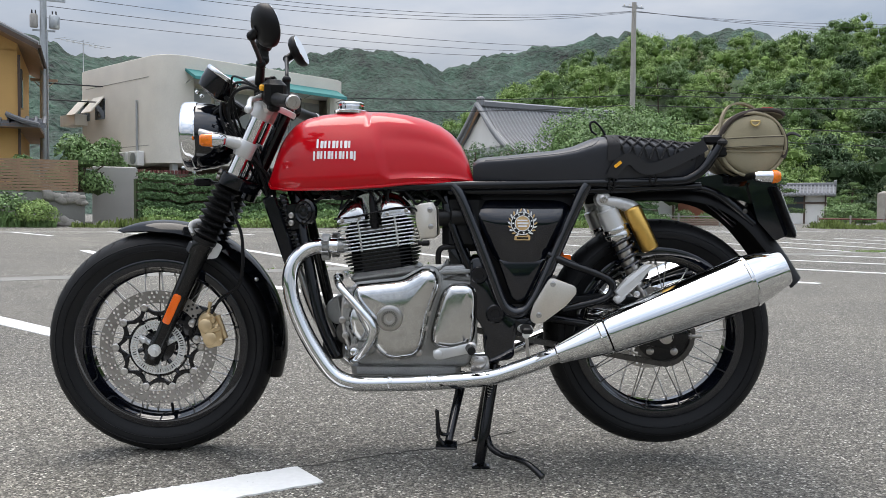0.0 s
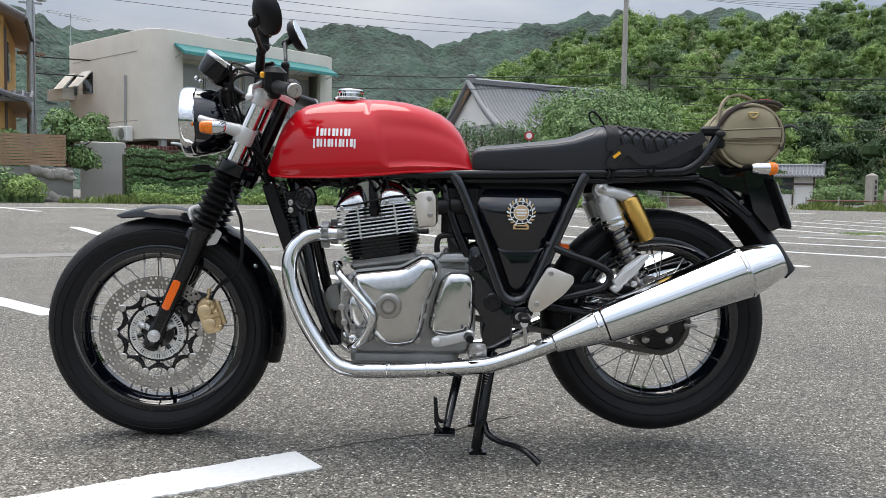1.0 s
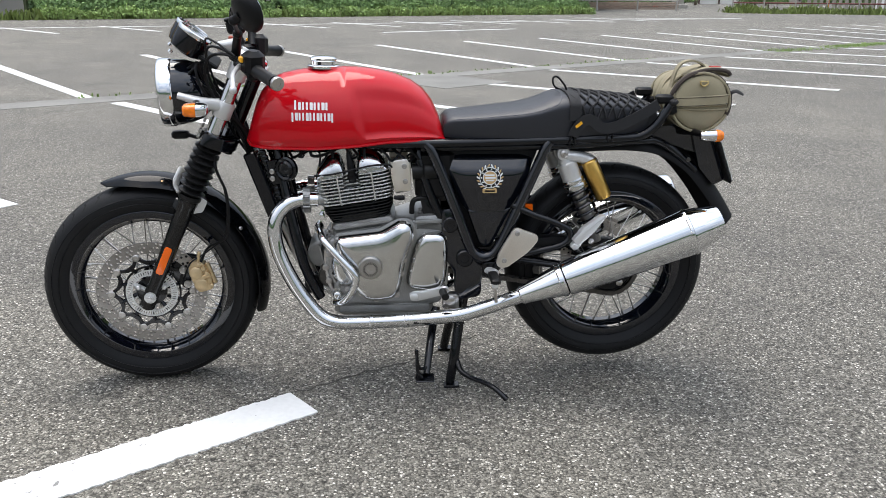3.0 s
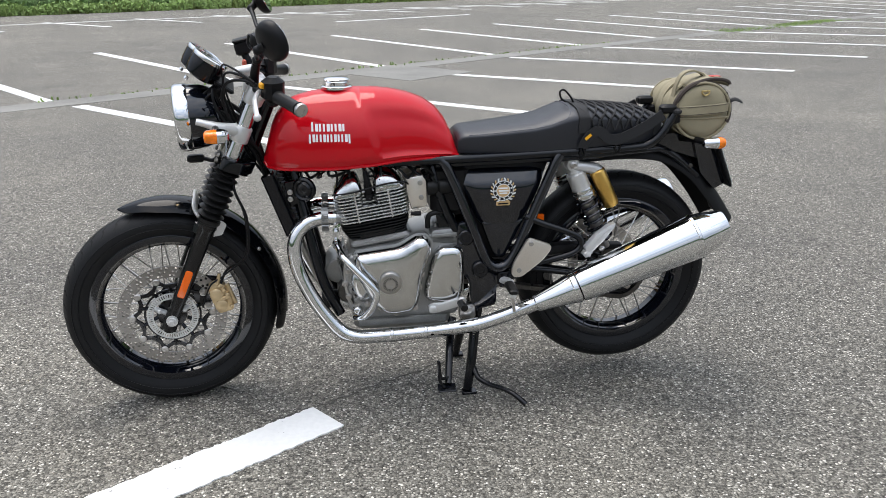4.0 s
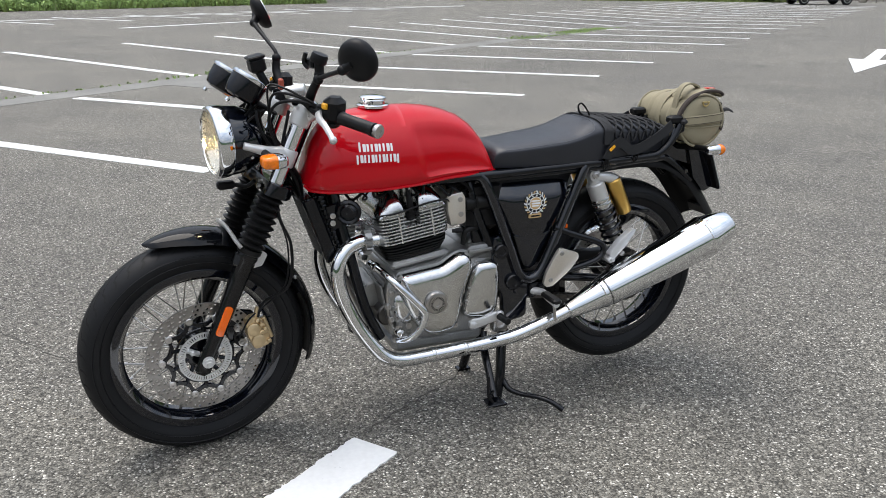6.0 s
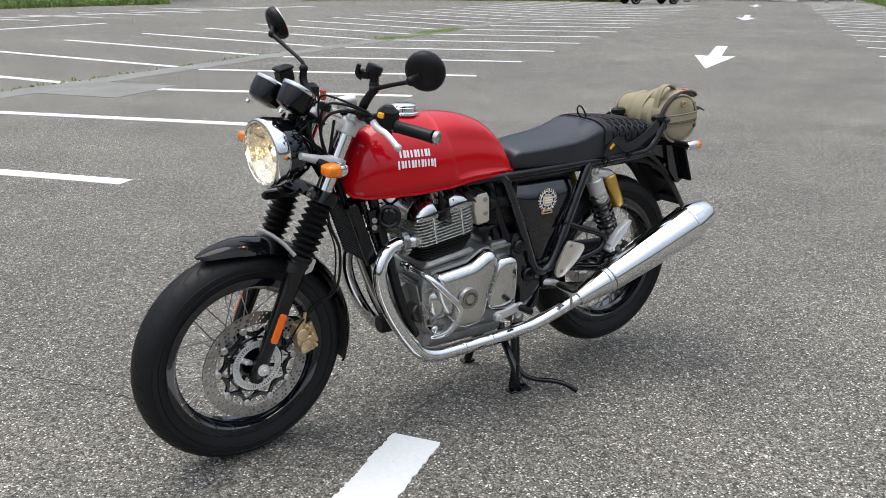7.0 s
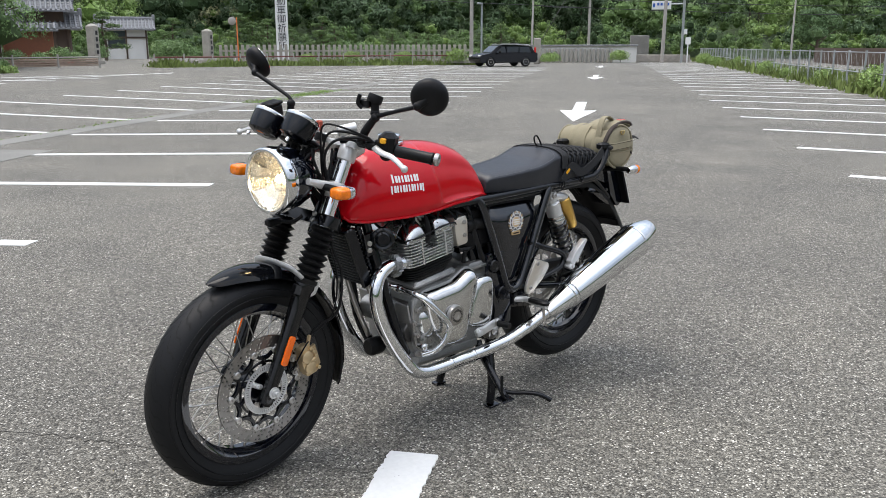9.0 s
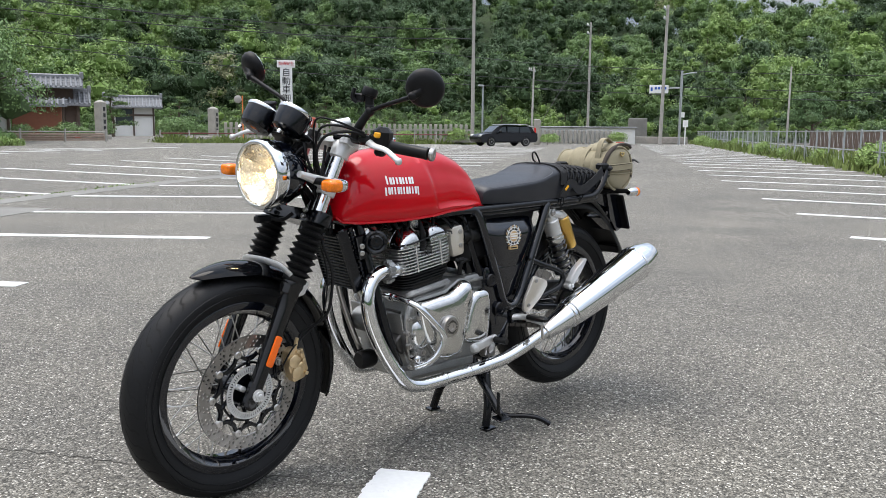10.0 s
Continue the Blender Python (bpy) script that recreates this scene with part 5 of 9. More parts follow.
    fixed("shock_bolt", Shape().lathe([(0.012, 0), (0.012, 0.006), (0.006, 0.009), (0.005, 0.006)], top + Vector((0, y * 0.02, 0)), (0, y, 0), 14), STEEL, sh)
    fixed("spring_collar", Shape().lathe([(0.033, 0.10), (0.0345, 0.104), (0.0345, 0.112), (0.033, 0.116)], top, ax, 24).lathe([(0.0315, 0.084), (0.033, 0.088), (0.033, 0.094), (0.0315, 0.098)], top, ax, 24), POLISHED, sh)
    n_t = 6.5
    frm = ax.to_track_quat("Z", "Y").to_matrix()
    coil = [top + ax * (0.112 + 0.15 * k / 130) + frm @ Vector((0.0325 * math.cos(2 * math.pi * n_t * k / 130), 0.0325 * math.sin(2 * math.pi * n_t * k / 130), 0)) for k in range(131)]
    fixed("spring", Shape().tube(coil, 0.0048, 8), BLACK_GLOSS, sh, "black coil spring")
    fixed("shock_body", Shape().rod(top + ax * 0.11, top + ax * 0.235, 0.0215, 20).rod(top + ax * 0.23, low, 0.014, 16), STEEL, sh)
    peg2 = fixed("passenger_footrest", Shape().plate(rounded([(1.243, 0.490), (1.262, 0.472), (1.300, 0.508), (1.335, 0.553), (1.339, 0.566), (1.322, 0.564), (1.276, 0.530)], 0.006), y * 0.148, y * 0.172, 0.004), SILVER, None, "silver folding passenger footrest")
    fixed("peg_clevis", Shape().box((0.03, 0.03, 0.02), Matrix.Translation((1.256, y * 0.155, 0.474)) @ Matrix.Rotation(radians(-42), 4, "Y"), 0.004).rod((1.256, y * 0.128, 0.472), (1.256, y * 0.176, 0.472), 0.0065, 10), SILVER, peg2)
    fixed("bolt", Shape().lathe([(0.009, 0), (0.009, 0.008), (0.004, 0.01)], (1.302, y * 0.15, 0.484), (0, y, 0), 10), STEEL, peg2)
    r0, r1 = Vector((1.296, y * 0.108, 0.712)), Vector((1.350, y * 0.110, 0.598))
    fixed("gas_reservoir", Shape().lathe([(0.017, -0.004), (0.023, 0.0), (0.0245, 0.004), (0.0245, 0.118), (0.023, 0.123), (0.018, 0.126), (0, 0.126)], r0, r1 - r0, 24), GOLD, sh, "gold gas reservoir")
    fixed("reservoir_bridge", Shape().tube([top + Vector((0.004, y * 0.006, -0.005)), top + Vector((0.035, y * 0.015, -0.008)), r0 + Vector((-0.006, 0, 0.004)), r0 + Vector((0.008, 0, -0.01))], [0.017, 0.015, 0.019, 0.024], 14, 4), SILVER, sh)

# swingarm, chain and rear brake side
for y in (-1, 1):
    fixed("swingarm", Shape().tube([(0.94, y * 0.085, 0.43), (1.05, y * 0.095, 0.415), (1.20, y * 0.105, 0.392), (1.34, y * 0.112, 0.368), (1.41, y * 0.112, 0.362)], [0.022, 0.022, 0.02, 0.02, 0.018], 14, 3, flat=0.65), BLACK_SATIN, None, "black swingarm")
    fixed("axle_nut", Shape().lathe([(0.02, 0), (0.02, 0.004), (0.0125, 0.005), (0.0125, 0.014), (0.008, 0.015), (0.008, 0.021), (0, 0.021)], (REAR.x, y * 0.124, REAR.z), (0, y, 0), 12), STEEL)
    fixed("axle_plate", Shape().plate(rounded([(1.30, 0.385), (1.40, 0.405), (1.455, 0.38), (1.455, 0.35), (1.40, 0.33), (1.30, 0.345)], 0.015), y * 0.10, y * 0.123, 0.004), BLACK_SATIN, None, "black axle plate")
fixed("chain_tensioner", Shape().rod((1.45, -0.112, 0.364), (1.492, -0.112, 0.364), 0.005, 10).lathe([(0.009, 0), (0.009, 0.006)], (1.458, -0.112, 0.364), (1, 0, 0), 6), STEEL)
SPR = 0.082
sprocket = Shape()
teeth = [((SPR + (0.006 if k % 2 else -0.002)) * math.cos(math.pi * k / 38), (SPR + (0.006 if k % 2 else -0.002)) * math.sin(math.pi * k / 38)) for k in range(76)]
sprocket.plate([(REAR.x + a, REAR.z + b) for a, b in teeth], -0.078, -0.071)
fixed("rear_sprocket", sprocket, DARK_STEEL, rear_wheel, "dark steel rear sprocket")
for k in range(5):
    a = 2 * math.pi * k / 5 + 0.3
    fixed("bolt", Shape().lathe([(0.011, 0), (0.011, 0.01), (0.005, 0.014)], (REAR.x + 0.056 * math.cos(a), -0.078, REAR.z + 0.056 * math.sin(a)), (0, -1, 0), 10), STEEL, rear_wheel)
fixed("sprocket_carrier", Shape().lathe([(0.072, 0), (0.072, 0.008), (0.05, 0.014), (0.03, 0.016), (0, 0.016)], (REAR.x, -0.074, REAR.z), (0, -1, 0), 40), BLACK_SATIN, rear_wheel)
fixed("rear_disc", drilled_disc(0.085, 0.12, 0.075, 0.005, 2, 48).moved(Matrix.Translation(REAR)), STEEL, rear_wheel)
FSP = Vector((0.875, 0, 0.405))
loop_pts = []
for k in range(24):
    a = math.pi / 2 + 0.09 - math.pi * 1.0 * k / 23
    loop_pts.append(Vector((REAR.x + 0.001 + (SPR + 0.001) * math.cos(a), 0, REAR.z + (SPR + 0.001) * math.sin(a))))
for k in range(10):
    a = -math.pi / 2 + 0.09 - math.pi * k / 9
    loop_pts.append(Vector((FSP.x + 0.034 * math.cos(a), 0, FSP.z + 0.034 * math.sin(a))))
loop_pts.append(loop_pts[0])
walk_pts = []
seg_len = [(b - a).length for a, b in zip(loop_pts, loop_pts[1:])]
total, pitch = sum(seg_len), 0.01588
count = int(total / pitch)
for k in range(count):
    d = total * k / count
    for a, b, ln in zip(loop_pts, loop_pts[1:], seg_len):
        if d <= ln:
            walk_pts.append(a.lerp(b, d / ln))
            break
        d -= ln
chain_mesh = Shape()
for k, p in enumerate(walk_pts):
    q = walk_pts[(k + 1) % len(walk_pts)]
    t = (q - p).normalized()
    for y in (-0.0835, -0.0665):
        w = 0.0013 * (1 if k % 2 else 3.2)
        yy = y - w if y < -0.075 else y + w
        nrm = Vector((-t.z, 0, t.x)) * 0.0068
        ends = [p - t * 0.004, q + t * 0.004]
        chain_mesh.add([Vector((e.x + s * nrm.x, yy + d, e.z + s * nrm.z)) for e in ends for s in (-1, 1) for d in (-0.001, 0.001)], [(0, 1, 3, 2), (4, 6, 7, 5), (0, 4, 5, 1), (2, 3, 7, 6), (0, 2, 6, 4), (1, 5, 7, 3)])
    chain_mesh.rod(p + Vector((0, -0.087, 0)), p + Vector((0, -0.063, 0)), 0.0042, 6)
fixed("drive_chain", chain_mesh, DARK_STEEL, None, "greasy steel drive chain")
fixed("chain_guard", Shape().plate(rounded([(1.07, 0.465), (1.22, 0.475), (1.40, 0.463), (1.40, 0.448), (1.20, 0.445), (1.07, 0.43)], 0.01), -0.06, -0.096, 0.004), BLACK_MATT, None, "black chain guard")

# rear end
mud = []
c = [(1.20, 0.735), (1.32, 0.745), (1.44, 0.745), (1.53, 0.728), (1.61, 0.680), (1.67, 0.615), (1.715, 0.555), (1.75, 0.502)]
p, _ = glide([Vector((q[0], 0, q[1])) for q in c], [0] * len(c), 4)
for k, q in enumerate(p):
    t = (p[min(k + 1, len(p) - 1)] - p[max(k - 1, 0)]).normalized()
    nn = Vector((-t.z, 0, t.x))
    h = 0.078 + 0.012 * k / len(p)
    row = [q + nn * (0.045 - 0.050 * abs(u) ** 4) + Vector((0, u * h, 0)) for u in (-1 + 2 * j / 14 for j in range(15))]
    row += [v - nn * 0.006 for v in reversed(row)]
    mud.append(row)
fend = fixed("rear_fender", Shape().rings(mud), BLACK_MATT, None, "matt black rear fender")
fixed("tail_unit", Shape().plate(rounded([(1.40, 0.790), (1.50, 0.80), (1.60, 0.815), (1.65, 0.795), (1.695, 0.778), (1.70, 0.74), (1.655, 0.72), (1.58, 0.745), (1.47, 0.772)], 0.02), -0.065, 0.065, 0.012).plate(rounded([(1.62, 0.785), (1.70, 0.785), (1.735, 0.69), (1.732, 0.64), (1.70, 0.625), (1.65, 0.68)], 0.008), -0.076, 0.076, 0.006), BLACK_GLOSS, fend, "gloss black tail unit with plate bracket")
for y in (-1, 1):
    for x, z in ((1.535, 0.752), (1.612, 0.706)):
        fixed("bolt", Shape().lathe([(0.007, 0), (0.007, 0.004), (0.003, 0.005)], (x, y * 0.081, z), (0, y, 0), 10), DARK_STEEL, fend)
fixed("tail_frame", Shape().tube([(1.40, -0.085, 0.775), (1.50, -0.08, 0.765), (1.56, -0.075, 0.735), (1.64, -0.07, 0.67)], 0.013, 10, 3).tube([(1.40, 0.085, 0.775), (1.50, 0.08, 0.765), (1.56, 0.075, 0.735), (1.64, 0.07, 0.67)], 0.013, 10, 3), BLACK_SATIN, fend)
fixed("plate_holder", Shape().box((0.010, 0.216, 0.150), Matrix.Translation((1.716, 0.0, 0.705)) @ Matrix.Rotation(radians(-22), 4, "Y"), 0.004), BLACK_MATT, fend, "black licence plate holder")
fixed("number_plate", Shape().box((0.003, 0.21, 0.125), Matrix.Translation((1.724, 0.0, 0.705)) @ Matrix.Rotation(radians(-22), 4, "Y"), 0.001), SILVER, fend, "licence plate facing backwards")
fixed("flap_bracket", Shape().box((0.012, 0.10, 0.035), Matrix.Translation((1.752, 0, 0.545)) @ Matrix.Rotation(radians(-20), 4, "Y"), 0.004), BLACK_MATT, fend)
for y in (-1, 1):
    ind = fixed("rear_indicator", Shape().tube([(1.58, y * 0.06, 0.79), (1.60, y * 0.13, 0.797), (1.605, y * 0.19, 0.800)], 0.0095, 10, 2), BLACK_MATT, None, "rear turn signal with chrome body")
    c = Vector((1.641, y * 0.19, 0.796))
    fixed("indicator_body", Shape().lathe([(0.010, 0.044), (0.0135, 0.04), (0.016, 0.026), (0.0175, 0.0), (0.0165, -0.004)], c, (-1, 0, 0), 20), CHROME, ind, "chrome indicator body")
    fixed("indicator_lens", Shape().lathe([(0.0175, 0), (0.018, 0.003), (0.0175, 0.014), (0.013, 0.022), (0, 0.024)], c, (1, 0, 0), 20), CLEAR_AMBER, ind, "amber lens")
    fixed("rear_reflector", Shape().box((0.022, 0.008, 0.026), (1.125, y * 0.085, 0.57), 0.003), ORANGE)


# ---- motorcycle: engine and exhaust ----
fixed("crankcase", Shape().plate(rounded([(0.545, 0.505), (0.520, 0.42), (0.525, 0.31), (0.56, 0.275), (0.86, 0.272), (0.885, 0.34), (0.88, 0.46), (0.868, 0.54), (0.79, 0.545), (0.745, 0.53), (0.70, 0.512)], 0.02), 0.125, -0.100, 0.012), CAST, None, "cast aluminium crankcase")
fixed("sump", Shape().box((0.30, 0.20, 0.05), (0.69, 0, 0.262), 0.015), CAST)
ENG = Matrix.Translation((0.632, 0, 0.522)) @ Matrix.Rotation(radians(-8.5), 4, "Y")
fixed("cylinder_block", Shape().box((0.165, 0.185, 0.15), ENG @ Matrix.Translation((-0.006, 0, 0.065)), 0.03), BLACK_SATIN, None, "black cylinder block")
fixed("cylinder_base", Shape().box((0.19, 0.205, 0.026), ENG @ Matrix.Translation((0.0, 0, 0.004)), 0.010), CAST)


def fin(w, d, thick, corner, notch=0.0):
    """A cooling fin with rounded corners; notch: depth of the plug recess cut into both sides."""
    out = rounded([(-w / 2, -d / 2), (w / 2, -d / 2), (w / 2, d / 2), (-w / 2, d / 2)], corner, 5)
    if notch:
        cutout = [(-0.030, -d / 2), (-0.024, -d / 2 + notch), (0.010, -d / 2 + notch), (0.018, -d / 2)]
        out = out[:6] + cutout + out[6:18] + [(a, -b) for a, b in reversed(cutout)] + out[18:]
    return Shape().plate(out, -thick / 2, thick / 2, 0.0006, "z")


FIN_BLACK = surface("black_engine_fin", (0.007, 0.007, 0.007), 0.36, vary=0.2, spec=0.3)
for k in range(6):
    w = 0.178 + 0.030 * ease(-1, 4, k)
    fixed("cylinder_fin", fin(w, 0.175 + 0.042 * ease(-1, 4, k), 0.0032, 0.05).moved(ENG @ Matrix.Translation((-0.006, 0, 0.020 + 0.0095 * k))), FIN_BLACK)
SATIN_ALLOY = surface("satin_polished_alloy", (0.56, 0.56, 0.55), 0.2, 1.0, vary=0.1, scale=16, fine=120)
FIN_SILVER = surface("machined_fin", (0.74, 0.74, 0.73), 0.28, 0.95, vary=0.08, scale=20)
for k in range(9):
    w = 0.215 + 0.007 * math.sin(math.pi * (k + 1) / 10)
    fixed("head_fin", fin(w, 0.226, 0.0036, 0.042, 0.028 if k > 4 else 0.0).moved(ENG @ Matrix.Translation((-0.006, 0, 0.0785 + 0.0098 * k))), FIN_SILVER)
# Core is darkened so that the gaps between bright fins look shaded.
fixed("cylinder_head", Shape().box((0.185, 0.165, 0.095), ENG @ Matrix.Translation((-0.006, 0, 0.120)), 0.03), DARK_STEEL, None, "cylinder head core, dark to stand for shade between its aluminium fins")
DOME = [(-0.116, 0.160), (-0.113, 0.176), (-0.102, 0.194), (-0.076, 0.2155), (-0.041, 0.2275), (0.004, 0.230), (0.046, 0.2255), (0.071, 0.213), (0.087, 0.193), (0.098, 0.172), (0.100, 0.160)]
cov = [(q.x, q.y) for q in glide([Vector(q) for q in DOME], [0] * len(DOME), 3)[0]]
rows = [[ENG @ Vector((a, yy, b)) for a, b in cov] for yy in (-0.062, -0.03, 0.0, 0.03, 0.062)]
rocker = fixed("rocker_cover", Shape().rings(rows), SATIN_ALLOY, None, "polished domed rocker cover", 45)
lobes = ([(-0.116, 0.160), (-0.113, 0.176), (-0.102, 0.194), (-0.076, 0.2155), (-0.050, 0.2250), (-0.036, 0.221), (-0.029, 0.200), (-0.026, 0.160)],
         [(0.006, 0.160), (0.010, 0.195), (0.017, 0.220), (0.030, 0.2265), (0.048, 0.2245), (0.071, 0.213), (0.087, 0.193), (0.098, 0.172), (0.100, 0.160)])
for sgn in (-1, 1):
    for lobe in lobes:
        pts = [(q.x, q.y) for q in glide([Vector(q) for q in lobe], [0] * len(lobe), 3)[0]]
        mx = sum(q[0] for q in pts) / len(pts)
        rows = [[ENG @ Vector((mx + (a - mx) * (0.82 + 0.18 * k), sgn * yy, 0.160 + (b - 0.160) * k)) for a, b in pts] for yy, k in [(0.030 + 0.083 * f, 0.10 + 0.90 * math.sqrt(max(0.0, 1 - f ** 2.4))) for f in (0.0, 0.2, 0.35, 0.5, 0.62, 0.73, 0.82, 0.89, 0.95, 0.985, 1.0)]]
        fixed("rocker_lobe", Shape().rings(rows), SATIN_ALLOY, rocker, "rounded end of the rocker cover", 60)
    for x, h in ((-0.094, 0.166), (-0.046, 0.166), (0.030, 0.166), (0.082, 0.168)):
        fixed("head_bolt", Shape().lathe([(0.0055, 0), (0.0055, 0.006), (0.003, 0.007), (0.0025, 0.003), (0, 0.003)], ENG @ Vector((x, sgn * 0.110, h)), (0, sgn, 0), 10), STEEL, rocker)
    plug = fixed("spark_plug_cap", Shape().tube([ENG @ Vector((-0.010, sgn * 0.086, 0.135)), ENG @ Vector((-0.008, sgn * 0.096, 0.165)), ENG @ Vector((-0.008, sgn * 0.098, 0.195)), ENG @ Vector((-0.008, sgn * 0.094, 0.222))], [0.012, 0.011, 0.009, 0.006], 12, 3).lathe([(0.013, -0.008), (0.0145, -0.004), (0.0145, 0.004), (0.013, 0.008)], ENG @ Vector((-0.009, sgn * 0.091, 0.150)), (0, sgn * 0.4, 1), 14), BLACK_MATT, None, "black spark plug cap")
    fixed("plug_lead", Shape().tube([ENG @ Vector((-0.008, sgn * 0.094, 0.222)), ENG @ Vector((-0.016, sgn * 0.085, 0.250)), (0.575, sgn * 0.06, 0.79)], 0.0038, 8, 4), BLACK_MATT, plug)
    fixed("side_lead", Shape().tube([ENG @ Vector((-0.115, sgn * 0.108, 0.172)), ENG @ Vector((-0.06, sgn * 0.116, 0.170)), ENG @ Vector((0.02, sgn * 0.114, 0.176)), ENG @ Vector((0.06, sgn * 0.116, 0.178)), ENG @ Vector((0.105, sgn * 0.108, 0.170)), ENG @ Vector((0.112, sgn * 0.095, 0.140))], 0.0028, 6, 4), BLACK_MATT, plug, "thin black cable across the cylinder head")
    for x, z0, z1 in ((-0.052, 0.074, 0.160), (0.048, 0.074, 0.160)):
        fixed("fin_bridge", Shape().box((0.005, 0.010, z1 - z0), ENG @ Matrix.Translation((x, sgn * 0.111, (z0 + z1) / 2)), 0.001), FIN_SILVER)
    # Solid black block put here as the shade of the plug recess.
    fixed("plug_well_block", Shape().box((0.024, 0.01, 0.05), ENG @ Matrix.Translation((-0.008, sgn * 0.074, 0.150)), 0.003), BLACK_SATIN, None, "black block standing for the shaded spark plug recess")
fixed("temperature_sensor", Shape().rod((0.722, -0.118, 0.612), (0.735, -0.122, 0.612), 0.006, 8).rod((0.732, -0.121, 0.612), (0.752, -0.124, 0.613), 0.0075, 8), BLACK_MATT)
# left-hand covers
primary = fixed("timing_cover", Shape().plate(rounded([(0.550, 0.500), (0.616, 0.508), (0.680, 0.515), (0.708, 0.530), (0.736, 0.546), (0.762, 0.545), (0.778, 0.528), (0.782, 0.500), (0.770, 0.468), (0.754, 0.422), (0.745, 0.371), (0.737, 0.330), (0.718, 0.306), (0.667, 0.298), (0.636, 0.303), (0.612, 0.323), (0.586, 0.357), (0.560, 0.407), (0.543, 0.462)], 0.016), -0.10, -0.162, 0.034, dome=0.004), POLISHED, None, "polished domed aluminium engine side cover", 60)
fixed("cover_gasket", Shape().plate(rounded([(0.546, 0.504), (0.616, 0.513), (0.680, 0.520), (0.706, 0.535), (0.736, 0.551), (0.766, 0.550), (0.783, 0.530), (0.787, 0.500), (0.776, 0.468), (0.760, 0.422), (0.750, 0.371), (0.742, 0.330), (0.722, 0.301), (0.667, 0.293), (0.632, 0.298), (0.607, 0.318), (0.580, 0.355), (0.555, 0.405), (0.538, 0.462)], 0.016), -0.09, -0.118, 0.002), CAST, primary)
fixed("front_case", Shape().plate(rounded([(0.525, 0.495), (0.60, 0.49), (0.62, 0.40), (0.615, 0.315), (0.575, 0.298), (0.545, 0.335), (0.522, 0.38), (0.512, 0.43)], 0.03), -0.09, -0.122, 0.014), CAST, None, "cast aluminium front engine cover", 60)
sprk = fixed("sprocket_cover", Shape().plate(rounded([(0.808, 0.504), (0.853, 0.506), (0.874, 0.495), (0.881, 0.465), (0.880, 0.407), (0.876, 0.357), (0.866, 0.330), (0.826, 0.318), (0.772, 0.329), (0.757, 0.345), (0.757, 0.370), (0.773, 0.435), (0.787, 0.480)], 0.014), -0.08, -0.138, 0.026, dome=0.003), POLISHED, None, "polished domed gearbox sprocket cover", 60)
fixed("case_joint", Shape().plate(rounded([(0.806, 0.509), (0.856, 0.511), (0.879, 0.498), (0.886, 0.465), (0.885, 0.407), (0.881, 0.355), (0.868, 0.325), (0.826, 0.313), (0.770, 0.324), (0.752, 0.343), (0.752, 0.370), (0.768, 0.435), (0.782, 0.483)], 0.014), -0.07, -0.098, 0.002), CAST, sprk)
gbt = fixed("gearbox_top", Shape().plate(rounded([(0.778, 0.500), (0.777, 0.535), (0.790, 0.553), (0.855, 0.556), (0.862, 0.535), (0.872, 0.500)], 0.012), 0.09, -0.100, 0.012), CAST, None, "cast aluminium gearbox top")
fixed("gearbox_rim", Shape().plate(rounded([(0.783, 0.540), (0.862, 0.543), (0.864, 0.531), (0.782, 0.528)], 0.004), 0.09, -0.106, 0.003), CAST, gbt)
for x, z in ((0.800, 0.561), (0.824, 0.562), (0.846, 0.562)):
    fixed("top_stud", Shape().lathe([(0.008, 0), (0.008, 0.006), (0.005, 0.008), (0.0045, 0.012), (0, 0.012)], (x, -0.07, z - 0.006), (0, 0, 1), 10), CAST, gbt)
port = fixed("inspection_cap", Shape().lathe([(0.0345, -0.010), (0.0345, -0.002), (0.032, 0.003), (0.0275, 0.004), (0.027, 0.001), (0.025, 0.001), (0.0245, 0.005), (0.012, 0.0065), (0.0085, 0.0055), (0.008, 0.002), (0, 0.002)], (0.651, -0.176, 0.414), (0, -1, 0), 36), STEEL, primary, "round steel inspection cap")
for k in range(24):
    a = 2 * math.pi * k / 24
    fixed("cap_notch", Shape().box((0.0025, 0.002, 0.007), Matrix.Translation((0.651 + 0.0185 * math.cos(a), -0.1822, 0.414 + 0.0185 * math.sin(a))) @ Matrix.Rotation(math.pi / 2 - a, 4, "Y")), DARK_STEEL, port)
boltm = mesh_of("cover_bolt", Shape().lathe([(0.0095, -0.014), (0.0095, 0.0), (0.007, 0.0008), (0.0065, 0.005), (0.0035, 0.0055), (0.003, 0.002), (0, 0.002)], (0, 0, 0), (0, -1, 0), 14), STEEL)
for x, z in ((0.555, 0.490), (0.615, 0.497), (0.690, 0.506), (0.758, 0.535), (0.769, 0.492), (0.749, 0.425), (0.741, 0.385), (0.727, 0.318), (0.668, 0.305), (0.622, 0.325), (0.574, 0.390), (0.553, 0.450)):
    fixed("cover_bolt", boltm, None, primary).location = (x, -0.138, z)
for x, z in ((0.812, 0.493), (0.868, 0.484), (0.869, 0.345), (0.826, 0.327), (0.768, 0.350)):
    fixed("cover_bolt", boltm, None, sprk).location = (x, -0.116, z)
front = fixed("front_casting", Shape().ball((0.575, -0.112, 0.400), (0.045, 0.034, 0.062)).lathe([(0.014, 0), (0.014, 0.03), (0.009, 0.036), (0, 0.036)], (0.552, -0.105, 0.318), (0, -1, 0), 16), POLISHED, None, "polished domed front engine cover", 60)
